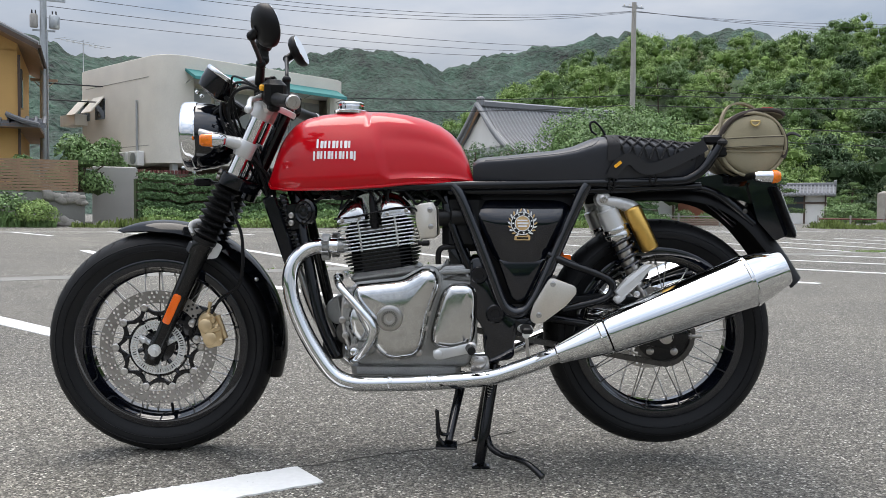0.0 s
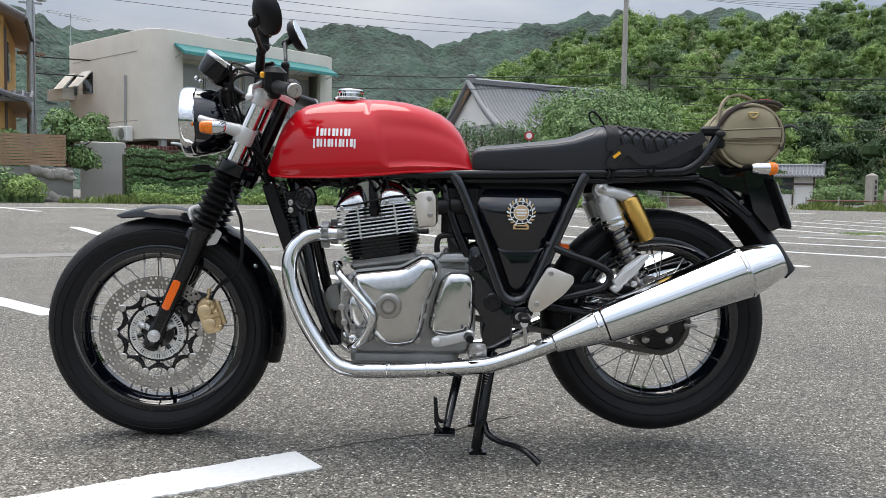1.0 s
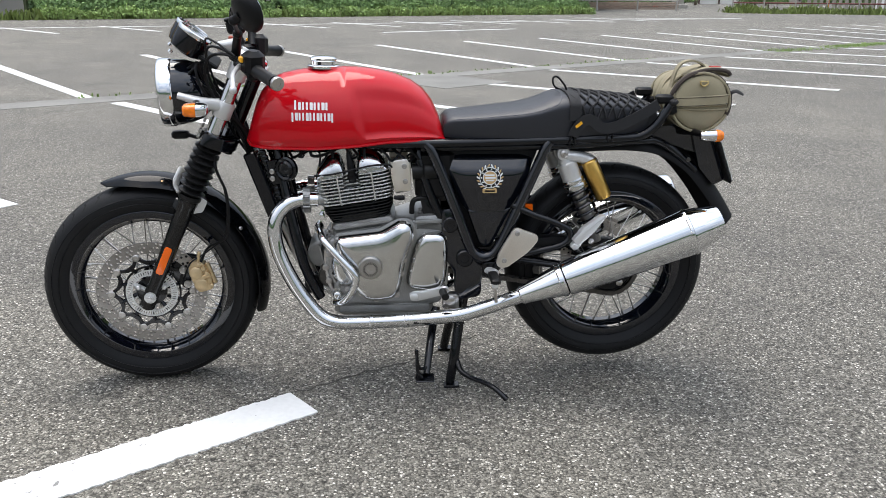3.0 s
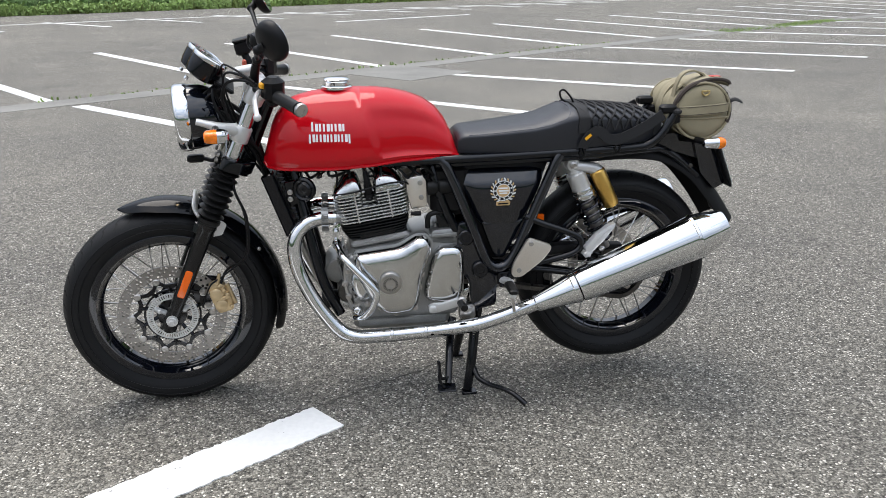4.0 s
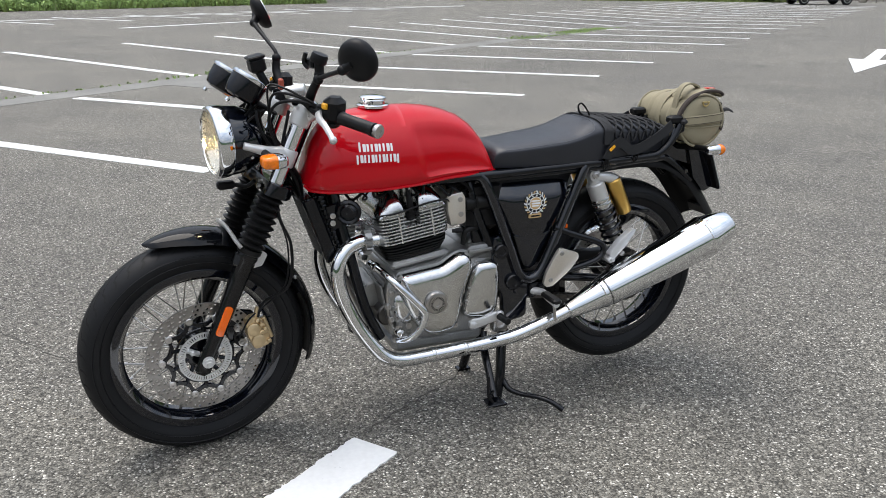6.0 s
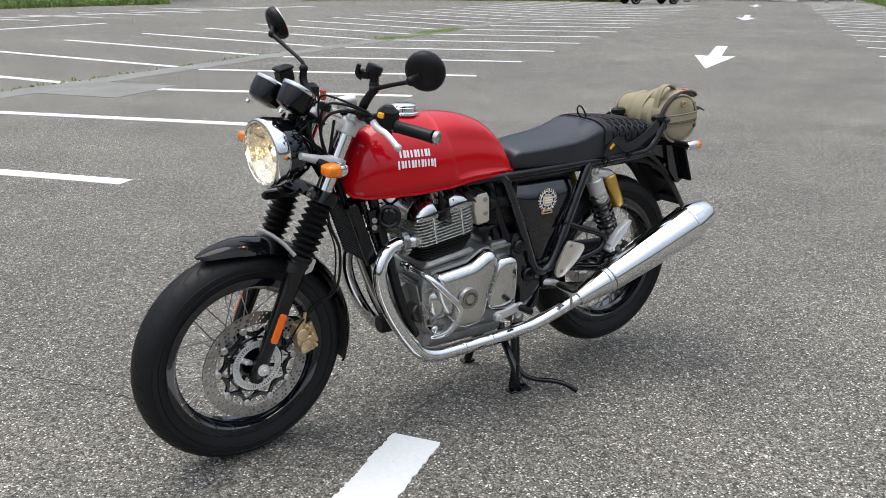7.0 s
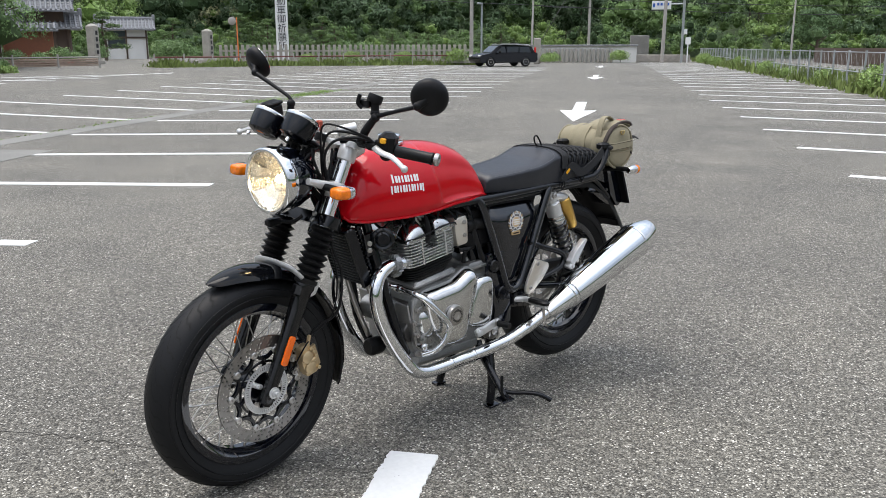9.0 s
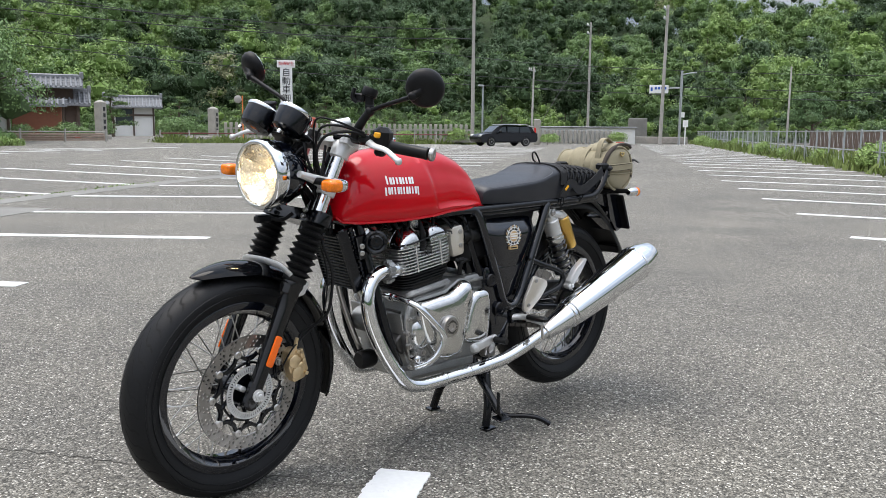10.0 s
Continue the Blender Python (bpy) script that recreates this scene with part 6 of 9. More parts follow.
for k in range(7):
    a = radians(70 + 36 * k)
    fixed("cover_bolt", boltm, None, front).location = (0.568 + 0.050 * math.cos(a), -0.124, 0.400 + 0.070 * math.sin(a))
fixed("case_bolt", boltm, None).location = (0.545, -0.112, 0.29)
for x, z, r in ((0.560, 0.470, 0.012), (0.541, 0.445, 0.010), (0.535, 0.395, 0.009), (0.551, 0.345, 0.010), (0.585, 0.312, 0.009)):
    fixed("case_boss", Shape().lathe([(r, -0.02), (r, 0.006), (r * 0.8, 0.009), (r * 0.55, 0.009), (r * 0.5, 0.016), (0, 0.016)], (x, -0.118, z), (0, -1, 0), 12), CAST)
fixed("oil_line", Shape().tube([(0.535, -0.105, 0.49), (0.520, -0.112, 0.45), (0.522, -0.110, 0.38), (0.535, -0.105, 0.33), (0.56, -0.095, 0.30)], 0.0065, 8, 5), STEEL, None, "thin steel oil line on the crankcase")
fixed("front_housing", Shape().rod((0.528, -0.095, 0.365), (0.528, 0.02, 0.365), 0.034, 20).rod((0.53, -0.09, 0.44), (0.53, 0.03, 0.44), 0.024, 16), DARK_STEEL, None, "dark round housings at the front of the crankcase")
for k in range(5):
    fixed("case_rib", Shape().box((0.006, 0.10, 0.13), Matrix.Translation((0.515 + 0.004 * k, -0.06 + 0.045 * k, 0.40)) @ Matrix.Rotation(radians(-12), 4, "Y"), 0.002), CAST)
# gear lever
gl = fixed("gear_lever", Shape().plate(rounded([(0.764, 0.326), (0.770, 0.304), (0.790, 0.304), (0.864, 0.322), (0.872, 0.338), (0.860, 0.348), (0.806, 0.334), (0.780, 0.334)], 0.006), -0.146, -0.158, 0.003).lathe([(0.012, 0), (0.012, 0.012), (0.008, 0.015), (0, 0.015)], (0.778, -0.15, 0.318), (0, -1, 0), 16), SILVER, None, "flat alloy gear lever with a rubber tip")
fixed("lever_rubber", Shape().rod((0.862, -0.165, 0.337), (0.868, -0.215, 0.337), 0.011), GAITER, gl)
fixed("lever_bolt", Shape().lathe([(0.014, 0), (0.014, 0.008), (0.009, 0.012), (0, 0.012)], (0.868, -0.15, 0.338), (0, -1, 0), 18), STEEL, gl)
fixed("exhaust_clamp", Shape().plate(rounded([(0.868, 0.31), (0.915, 0.31), (0.918, 0.262), (0.866, 0.262)], 0.012), -0.09, -0.118, 0.004).lathe([(0.017, 0), (0.017, 0.007), (0.012, 0.01), (0, 0.01)], (0.891, -0.118, 0.29), (0, -1, 0), 20), STEEL, None, "steel exhaust clamp")
# intake
for y in (-0.082, 0.082):
    s = -1 if y < 0 else 1
    thr = fixed("throttle_cover", Shape().plate(rounded([(0.710, 0.717), (0.760, 0.725), (0.771, 0.705), (0.773, 0.632), (0.766, 0.626), (0.726, 0.620), (0.714, 0.666)], 0.006), s * 0.045, s * 0.106, 0.005), BRUSHED, None, "brushed metal throttle body cover")
    for x, z in ((0.752, 0.702), (0.755, 0.657)):
        fixed("bolt", Shape().lathe([(0.0078, 0), (0.0078, 0.003), (0.003, 0.004), (0.003, 0.001)], (x, s * 0.1065, z), (0, s, 0), 12), STEEL, thr)
    fixed("intake_tube", Shape().lathe([(0.024, 0), (0.024, 0.026), (0.021, 0.031), (0.027, 0.036), (0.027, 0.076)], (0.776, y, 0.681), (1, 0, 0.05), 20), GAITER, None, "black rubber intake tube")
fixed("airbox", Shape().box((0.12, 0.19, 0.16), (0.845, 0, 0.67), 0.02), BLACK_MATT, None, "black air filter box")
fixed("engine_mount", Shape().plate(rounded([(0.80, 0.60), (0.86, 0.60), (0.87, 0.51), (0.82, 0.48)], 0.01), -0.07, -0.085, 0.003), BLACK_SATIN)
fixed("breather_pipe", Shape().tube([(0.775, -0.08, 0.555), (0.776, -0.085, 0.585), (0.79, -0.085, 0.6), (0.85, -0.08, 0.605)], 0.008, 10, 4), GAITER, None, "black rubber breather pipe")
rngw = random.Random(11)
for k in range(14):
    x0 = 0.40 + 0.03 * k
    pts = [(x0, rngw.uniform(-0.1, -0.03), 0.765), (x0 + rngw.uniform(-0.02, 0.05), rngw.uniform(-0.11, -0.05), 0.735), (x0 + rngw.uniform(0.0, 0.08), rngw.uniform(-0.11, -0.04), rngw.uniform(0.70, 0.74)), (x0 + 0.09, rngw.uniform(-0.08, -0.03), 0.765)]
    fixed("wiring", Shape().tube(pts, rngw.uniform(0.003, 0.0055), 7, 4), BLACK_MATT, None, "black wiring under the tank")
fixed("frame_spine", Shape().box((0.50, 0.09, 0.04), (0.60, 0, 0.75), 0.012), BLACK_SATIN)
# oil cooler, horn
COOL = Matrix.Translation((0.338, 0, 0.642)) @ Matrix.Rotation(radians(-19), 4, "Y")
cooler = fixed("oil_cooler", Shape().box((0.03, 0.13, 0.185), COOL, 0.005), BLACK_SATIN, None, "black finned oil cooler")
for k in range(17):
    fixed("cooler_fin", Shape().box((0.038, 0.14, 0.003), COOL @ Matrix.Translation((0, 0, -0.084 + 0.0105 * k)), 0.001), FIN_BLACK, cooler)
for y in (-1, 1):
    fixed("cooler_tank", Shape().box((0.038, 0.014, 0.2), COOL @ Matrix.Translation((0, y * 0.072, 0)), 0.005), BLACK_SATIN, cooler)
    for k in range(13):
        fixed("cooler_tube", Shape().lathe([(0.006, -0.007), (0.0105, -0.004), (0.0105, 0.004), (0.006, 0.007)], COOL @ Vector((0.036, y * 0.064, -0.085 + 0.0142 * k)), (0.3, y, 0), 10), BLACK_SATIN, cooler)
    fixed("cooler_hose", Shape().tube([COOL @ Vector((0.01, y * 0.05, -0.09)), (0.40, y * 0.06, 0.50), (0.43, y * 0.06, 0.42), (0.47, y * 0.06, 0.33)], 0.009, 10, 4), STEEL, cooler, "braided oil hose")
    for z in (0.684, 0.663):
        fixed("bolt", Shape().lathe([(0.008, 0), (0.008, 0.005), (0.0045, 0.006), (0.004, 0.003), (0, 0.003)], (0.372, y * 0.083, z), (-0.3, y, 0), 12), STEEL, cooler)
    fixed("cooler_bracket", Shape().box((0.035, 0.008, 0.075), Matrix.Translation((0.378, y * 0.078, 0.68)) @ Matrix.Rotation(radians(-12), 4, "Y"), 0.003), BLACK_SATIN, cooler)
fixed("horn", Shape().lathe([(0.0, 0), (0.028, 0), (0.036, 0.006), (0.036, 0.016), (0.03, 0.02), (0.024, 0.017), (0.018, 0.022), (0.010, 0.02), (0, 0.024)], (0.418, -0.088, 0.694), (-0.5, -1, 0), 28), BLACK_SATIN, None, "round black horn")
fixed("crank_sensor", Shape().lathe([(0.026, 0), (0.03, 0.01), (0.03, 0.05), (0.024, 0.058), (0, 0.058)], (0.50, 0.03, 0.30), (-1, 0, 0), 24), BLACK_MATT, None, "black oil filter")
fixed("starter_cover", Shape().rod((0.50, -0.05, 0.42), (0.50, 0.1, 0.42), 0.04, 20), CAST)
# exhausts
for y in (-1, 1):
    hd = [(0.500, y * 0.085, 0.600), (0.446, y * 0.088, 0.600), (0.408, y * 0.094, 0.585), (0.381, y * 0.103, 0.553), (0.373, y * 0.11, 0.505), (0.386, y * 0.116, 0.44), (0.422, y * 0.124, 0.36), (0.47, y * 0.132, 0.287), (0.505, y * 0.136, 0.251), (0.545, y * 0.139, 0.236), (0.60, y * 0.141, 0.234), (0.758, y * 0.146, 0.241), (0.885, y * 0.150, 0.252), (0.935, y * 0.156, 0.262), (1.0, y * 0.168, 0.287), (1.10, y * 0.184, 0.330)]
    pipe = fixed("exhaust_pipe", Shape().tube(hd, 0.0215, 22, 6), CHROME, None, "chrome exhaust header pipe")
    fixed("exhaust_flange", Shape().lathe([(0.028, 0), (0.030, 0.004), (0.030, 0.014), (0.026, 0.018)], (0.478, y * 0.086, 0.600), (-1, 0, 0.02), 20).rod((0.478, y * 0.086, 0.60), (0.53, y * 0.084, 0.603), 0.019, 16), CAST, pipe)
    for k in range(14):
        a = 2 * math.pi * k / 14
        fixed("flange_fin", Shape().box((0.02, 0.004, 0.012), Matrix.Translation((0.468, y * 0.086 + 0.031 * math.cos(a), 0.598 + 0.031 * math.sin(a))) @ Matrix.Rotation(-a + math.pi / 2, 4, "X")), CAST, pipe)
    for xx, zz, yy in ((0.652, 0.2365, 0.1425), (0.756, 0.2410, 0.146)):
        fixed("pipe_joint", Shape().lathe([(0.0215, -0.006), (0.0235, -0.003), (0.0235, 0.003), (0.0215, 0.006)], (xx, y * yy, zz), (1, 0, 0.05), 24), CHROME, pipe)
    m0, m1 = Vector((1.10, y * 0.184, 0.330)), Vector((1.664, y * 0.222, 0.565))
    d = (m1 - m0).length
    muf = fixed("muffler", Shape().lathe([(0.0215, -0.01), (0.0265, -0.006), (0.0275, 0.0), (0.030, 0.015), (0.047, 0.115), (0.0475, 0.128)], m0, m1 - m0, 40).lathe([(0.044, 0.130), (0.050, 0.134), (0.0515, 0.142), (0.0605, 0.30), (0.0675, 0.505), (0.0685, 0.512), (0.0665, 0.518), (0.062, 0.545), (0.046, d - 0.01), (0.042, d - 0.004), (0.035, d - 0.006), (0.032, d - 0.05), (0, d - 0.055)], m0, m1 - m0, 48), CHROME, None, "tapered chrome muffler")
    fixed("muffler_band", Shape().lathe([(0.0475, 0.112), (0.050, 0.115), (0.050, 0.127), (0.0475, 0.130)], m0, m1 - m0, 40), CHROME, muf)
    fixed("muffler_band", Shape().lathe([(0.0665, 0.506), (0.0695, 0.509), (0.0695, 0.516), (0.066, 0.519)], m0, m1 - m0, 44), CHROME, muf)
    fixed("muffler_stay", Shape().tube([(1.24, y * 0.13, 0.46), (1.27, y * 0.16, 0.45), (1.30, y * 0.17, 0.44)], 0.012, 8, 2, flat=0.4), BLACK_SATIN, muf)
    bar = [(0.497, y * 0.03, 0.512), (0.500, y * 0.09, 0.512), (0.512, y * 0.148, 0.503), (0.532, y * 0.172, 0.482), (0.575, y * 0.184, 0.436), (0.604, y * 0.188, 0.402), (0.608, y * 0.188, 0.380), (0.594, y * 0.182, 0.342), (0.570, y * 0.165, 0.312), (0.545, y * 0.13, 0.294)]
    fixed("engine_guard", Shape().tube(bar, 0.0105, 16, 5).lathe([(0.014, 0), (0.014, 0.02), (0.011, 0.024)], (0.499, y * 0.06, 0.512), (0, y, 0), 14), CHROME, None, "small chrome engine guard bar")
# centre stand
for y in (-1, 1):
    st = fixed("stand_leg", Shape().tube([(0.935, y * 0.05, 0.275), (0.922, y * (0.066 if y < 0 else 0.085), 0.20), (0.905, y * (0.097 if y < 0 else 0.148), 0.09), (0.893, y * (0.10 if y < 0 else 0.172), 0.012)], [0.0165, 0.0165, 0.0155, 0.0145], 12, 3), BLACK_SATIN, None, "black centre stand leg")
    fixed("stand_foot", Shape().box((0.048, 0.034, 0.008), Matrix.Translation((0.897, y * (0.107 if y < 0 else 0.18), 0.0045)), 0.002), BLACK_SATIN, st)
fixed("stand_crossbar", Shape().rod((0.93, -0.08, 0.24), (0.93, 0.08, 0.24), 0.013), BLACK_SATIN)
fixed("stand_lever", Shape().tube([(0.914, -0.098, 0.085), (0.925, -0.125, 0.06), (0.955, -0.15, 0.048), (0.99, -0.19, 0.05), (1.02, -0.225, 0.045), (1.052, -0.252, 0.022)], [0.009, 0.009, 0.008, 0.008, 0.008, 0.009], 10, 5), BLACK_SATIN, None, "curved black stand lever")
side = fixed("side_stand", Shape().tube([(0.848, -0.08, 0.255), (0.838, -0.11, 0.214), (0.822, -0.19, 0.155), (0.811, -0.248, 0.108)], [0.014, 0.013, 0.012, 0.010], 10, 3), BLACK_SATIN, None, "black side stand folded down")
fixed("side_stand_foot", Shape().box((0.055, 0.04, 0.006), Matrix.Translation((0.806, -0.256, 0.101)) @ Matrix.Rotation(radians(12), 4, "X"), 0.002), BLACK_SATIN, side)
fixed("side_stand_loop", Shape().tube([(0.815, -0.235, 0.125), (0.795, -0.25, 0.128), (0.786, -0.258, 0.145), (0.781, -0.262, 0.19), (0.783, -0.262, 0.18), (0.784, -0.262, 0.13), (0.798, -0.262, 0.105)], 0.005, 8, 4), BLACK_SATIN, side)
coil = [Vector((0.925, -0.075, 0.25)).lerp(Vector((0.908, -0.085, 0.11)), k / 90) + Vector((0.006 * math.cos(1.3 * k), 0.006 * math.sin(1.3 * k), 0)) for k in range(91)]
fixed("stand_spring", Shape().tube(coil, 0.0015, 5), STEEL)

# ---- bag and cargo net on the seat ----
bag = thing("duffel_bag", "olive canvas roll bag with brown edging, strapped behind the seat", "bag", YAW)
BAG = Vector((1.616, 0, 0.884))
BAG_L, BAG_R = -0.098, 0.160


def bag_ring(y, r, sag=0.0):
    out = []
    for k in range(40):
        a = 2 * math.pi * k / 40
        w = r * (1 + 0.03 * math.sin(3 * a + 13 * y) + 0.02 * math.sin(5 * a - 31 * y) + 0.012 * math.sin(9 * a + 60 * y))
        out.append(BAG + Vector((w * math.cos(a), y, w * 0.97 * math.sin(a) + sag * math.sin(a))))
    return out


rows = [bag_ring(BAG_L - 0.006, 0.02), bag_ring(BAG_L - 0.007, 0.05), bag_ring(BAG_L - 0.003, 0.074), bag_ring(BAG_L + 0.004, 0.083)]
rows += [bag_ring(BAG_L + 0.004 + (BAG_R - BAG_L) * k / 12, 0.085 + 0.004 * math.sin(math.pi * k / 12) - 0.016 * (k / 12) ** 2, -0.006 * math.sin(math.pi * k / 6) ** 2) for k in range(1, 12)]
rows += [bag_ring(BAG_R, 0.067), bag_ring(BAG_R + 0.006, 0.056), bag_ring(BAG_R + 0.008, 0.02)]
part("body", Shape().rings(rows), CANVAS, bag, "olive canvas roll", 60)
for y, r in ((BAG_L + 0.003, 1.0), (BAG_R - 0.002, 0.8)):
    part("edging", Shape().tube([BAG + Vector((0.0865 * r * math.cos(a), y, 0.0845 * r * math.sin(a))) for a in (2 * math.pi * k / 36 for k in range(36))], 0.0042, 8, loop=True), CANVAS, bag, "canvas edge piping")
hand = []
for k in range(13):
    f = -1 + 2 * k / 12
    x, out = 0.078 * f, 0.013 * (1 - f ** 4)
    hand.append([BAG + Vector((x, BAG_L - 0.003 - out - d, 0.006 + h + 0.004 * f)) for h, d in ((-0.015, 0.0), (-0.014, 0.003), (0.014, 0.003), (0.015, 0.0), (0.013, -0.002), (-0.013, -0.002))])
part("end_handle", Shape().rings(hand), CANVAS, bag, "wide canvas end handle", 60)
for h in (-0.0115, 0.0115):
    part("stitching", Shape().tube([BAG + Vector((0.078 * f, BAG_L - 0.0065 - 0.013 * (1 - f ** 4), 0.006 + h + 0.004 * f)) for f in (-1 + 2 * k / 12 for k in range(13))], 0.0008, 5), CANVAS_DARK, bag)
part("end_seam", Shape().tube([BAG + Vector((-0.08, BAG_L - 0.006, -0.018)), BAG + Vector((0, BAG_L - 0.009, -0.02)), BAG + Vector((0.08, BAG_L - 0.006, -0.018))], 0.0025, 6, 3), CANVAS, bag)
ringpts = [BAG + Vector((0.012 * math.cos(a), BAG_L - 0.012, 0.062 + 0.013 * math.sin(a))) for a in (math.pi * (1 + k / 12) for k in range(13))]
part("ring", Shape().tube(ringpts + [ringpts[0]], 0.0025, 8), surface("brass", (0.6, 0.45, 0.2), 0.3, 1.0), bag, "brass D-ring")
lid = []
for k in range(9):
    f = k / 8
    y = BAG_L + 0.010 + 0.118 * f
    top = [Vector((-0.045, 0, 0.0765)), Vector((-0.02, 0, 0.090)), Vector((0.015, 0, 0.0985)), Vector((0.050, 0, 0.0985 + 0.004 * math.sin(7 * f))), Vector((0.076, 0, 0.092 - 0.006 * f)), Vector((0.083, 0, 0.083))]
    lid.append([BAG + p + Vector((0, y, 0)) for p in top] + [BAG + p + Vector((-0.002, y, -0.012)) for p in reversed(top)])
part("flap", Shape().rings(lid), CANVAS, bag, "raised canvas pocket over the zip", 60)
part("flap_edge", Shape().tube([BAG + Vector((x, BAG_L + 0.009, z - 0.005)) for x, z in ((-0.045, 0.0765), (-0.02, 0.090), (0.015, 0.0985), (0.050, 0.0985), (0.076, 0.092), (0.083, 0.083))], 0.0055, 8, 2), CANVAS_DARK, bag, "dark edging of the pocket")
part("side_strap", Shape().ribbon([BAG + Vector((0.0885 * math.cos(a), 0.02, 0.0885 * math.sin(a))) for a in (radians(75 + 150 * k / 16) for k in range(17))], Vector((0, 0.012, 0)), 0.004), CANVAS, bag, "canvas webbing band")
part("zip", Shape().tube([BAG + Vector((0.0865 * math.cos(radians(36)), y, 0.0865 * math.sin(radians(36)))) for y in (BAG_L, BAG_R)], 0.006, 8), CANVAS_DARK, bag)
for yy in (-0.035, 0.085):
    part("band", Shape().tube([BAG + Vector(((0.0875 if yy < 0 else 0.080) * math.cos(a), yy, (0.0855 if yy < 0 else 0.079) * math.sin(a))) for a in (2 * math.pi * k / 36 for k in range(36))], 0.013, 8, loop=True, flat=0.22), CANVAS, bag, "canvas webbing band")
part("zip_band", Shape().tube([BAG + Vector((0.0885 * math.cos(a), BAG_L + 0.011 + 0.006 * math.sin(2 * a), 0.0855 * math.sin(a))) for a in (radians(-25 + 225 * k / 30) for k in range(31))], 0.0095, 8, flat=0.8), CANVAS_DARK, bag, "dark zip round the end panel")
part("side_tab", Shape().box((0.006, 0.012, 0.05), Matrix.Translation(BAG + Vector((0.091, BAG_L + 0.012, 0.0))), 0.002), CANVAS_DARK, bag)
part("label_patch", Shape().box((0.028, 0.02, 0.003), Matrix.Translation(BAG + Vector((0.042, BAG_L + 0.030, 0.1005)))), RED_PLASTIC, bag, "small red and white patch")
part("carry_handle", Shape().ribbon([BAG + Vector((-0.078, -0.05, 0.035)), BAG + Vector((-0.070, -0.052, 0.080)), BAG + Vector((-0.052, -0.05, 0.108)), BAG + Vector((-0.022, -0.045, 0.116)), BAG + Vector((0.008, -0.04, 0.108)), BAG + Vector((0.022, -0.04, 0.096))], Vector((0, 0.012, 0)), 0.005, 5), CANVAS, bag, "canvas carry handle", 60)
part("strap_tail", Shape().tube([BAG + Vector((0.085, BAG_L + 0.02, 0.02)), BAG + Vector((0.105, BAG_L + 0.01, 0.032)), BAG + Vector((0.125, BAG_L, 0.022))], [0.012, 0.012, 0.006], 8, 4, flat=0.35), WEBBING, bag)
net = thing("cargo_net", "black elastic cargo net stretched over the rear of the seat", "net", YAW)
for sgn in (1, -1):
    for k in range(8):
        for lean in (-1, 1):
            pts = []
            for j in range(11):
                share = -0.25 + 1.25 * j / 10
                x = 1.245 + 0.030 * k + lean * 0.055 * (j / 10 - 0.5)
                if not 1.232 < x < 1.478:
                    continue
                if share < 0:
                    zb, zt, w = lerp_table(SEAT_LOW, x), lerp_table(SEAT_TOP, x), lerp_table(SEAT_WIDE, x)
                    q = Vector((x, -w * 1.0, zb + (zt - zb) * (0.72 + share * 1.2)))
                else:
                    q = seat_at(x, share)
                pts.append(Vector((q.x, sgn * (q.y - 0.002), q.z + 0.003)))
            if len(pts) > 2:
                part("cord", Shape().tube(pts, 0.0032, 6), WEBBING, net)
    for x, w in ((1.240, 0.016), (1.474, 0.012)):
        pts = [seat_at(x, -0.0 + k / 12) for k in range(13)]
        low = [Vector((x, pts[0].y - 0.001, pts[0].z - 0.02 * j)) for j in (2, 1)]
        part("strap", Shape().ribbon([Vector((p.x, sgn * (p.y - 0.003), p.z + 0.003)) for p in low + pts], Vector((w, 0, 0)), 0.003), WEBBING, net, "black edge band of the net")
    part("strap", Shape().ribbon([(1.236, sgn * 0.133, 0.792), (1.246, sgn * 0.135, 0.815), (1.268, sgn * 0.136, 0.838), (1.290, sgn * 0.136, 0.838), (1.315, sgn * 0.135, 0.818), (1.345, sgn * 0.134, 0.816), (1.385, sgn * 0.132, 0.830), (1.440, sgn * 0.126, 0.856), (1.485, sgn * 0.116, 0.882)], 0.0155, 0.003, 4), WEBBING, net, "black webbing strap")
    for x, z in ((1.236, 0.79), (1.345, 0.808)):
        part("hook_cord", Shape().tube([(x - 0.004, sgn * 0.133, z), (x - 0.008, sgn * 0.128, z - 0.022), (x, sgn * 0.122, z - 0.034), (x + 0.008, sgn * 0.128, z - 0.022), (x + 0.004, sgn * 0.133, z)], 0.0022, 6, 3), BLACK_MATT, net, "thin wire hook")
    part("buckle", Shape().box((0.05, 0.035, 0.025), (1.505, sgn * 0.10, 0.895), 0.006).box((0.03, 0.03, 0.03), (1.53, sgn * 0.095, 0.865), 0.006), BLACK_MATT, net, "black plastic buckle")
    part("yellow_tab", Shape().box((0.022, 0.003, 0.008), Matrix.Translation((1.250, sgn * 0.139, 0.826)) @ Matrix.Rotation(radians(-40), 4, "Y")), YELLOW, net)
for x, yy, z in ((1.508, -0.100, 0.898), (1.528, -0.116, 0.888)):
    part("strap_wrap", Shape().box((0.026, 0.024, 0.02), (x, yy, z), 0.007), WEBBING, net, "black strap wound round the rail")
part("hook", Shape().tube([(1.235, -0.02, 0.912), (1.225, -0.02, 0.93), (1.205, -0.022, 0.95), (1.192, -0.022, 0.945), (1.196, -0.022, 0.925), (1.21, -0.02, 0.915)], 0.003, 8, 4), BLACK_MATT, net, "black wire hook")


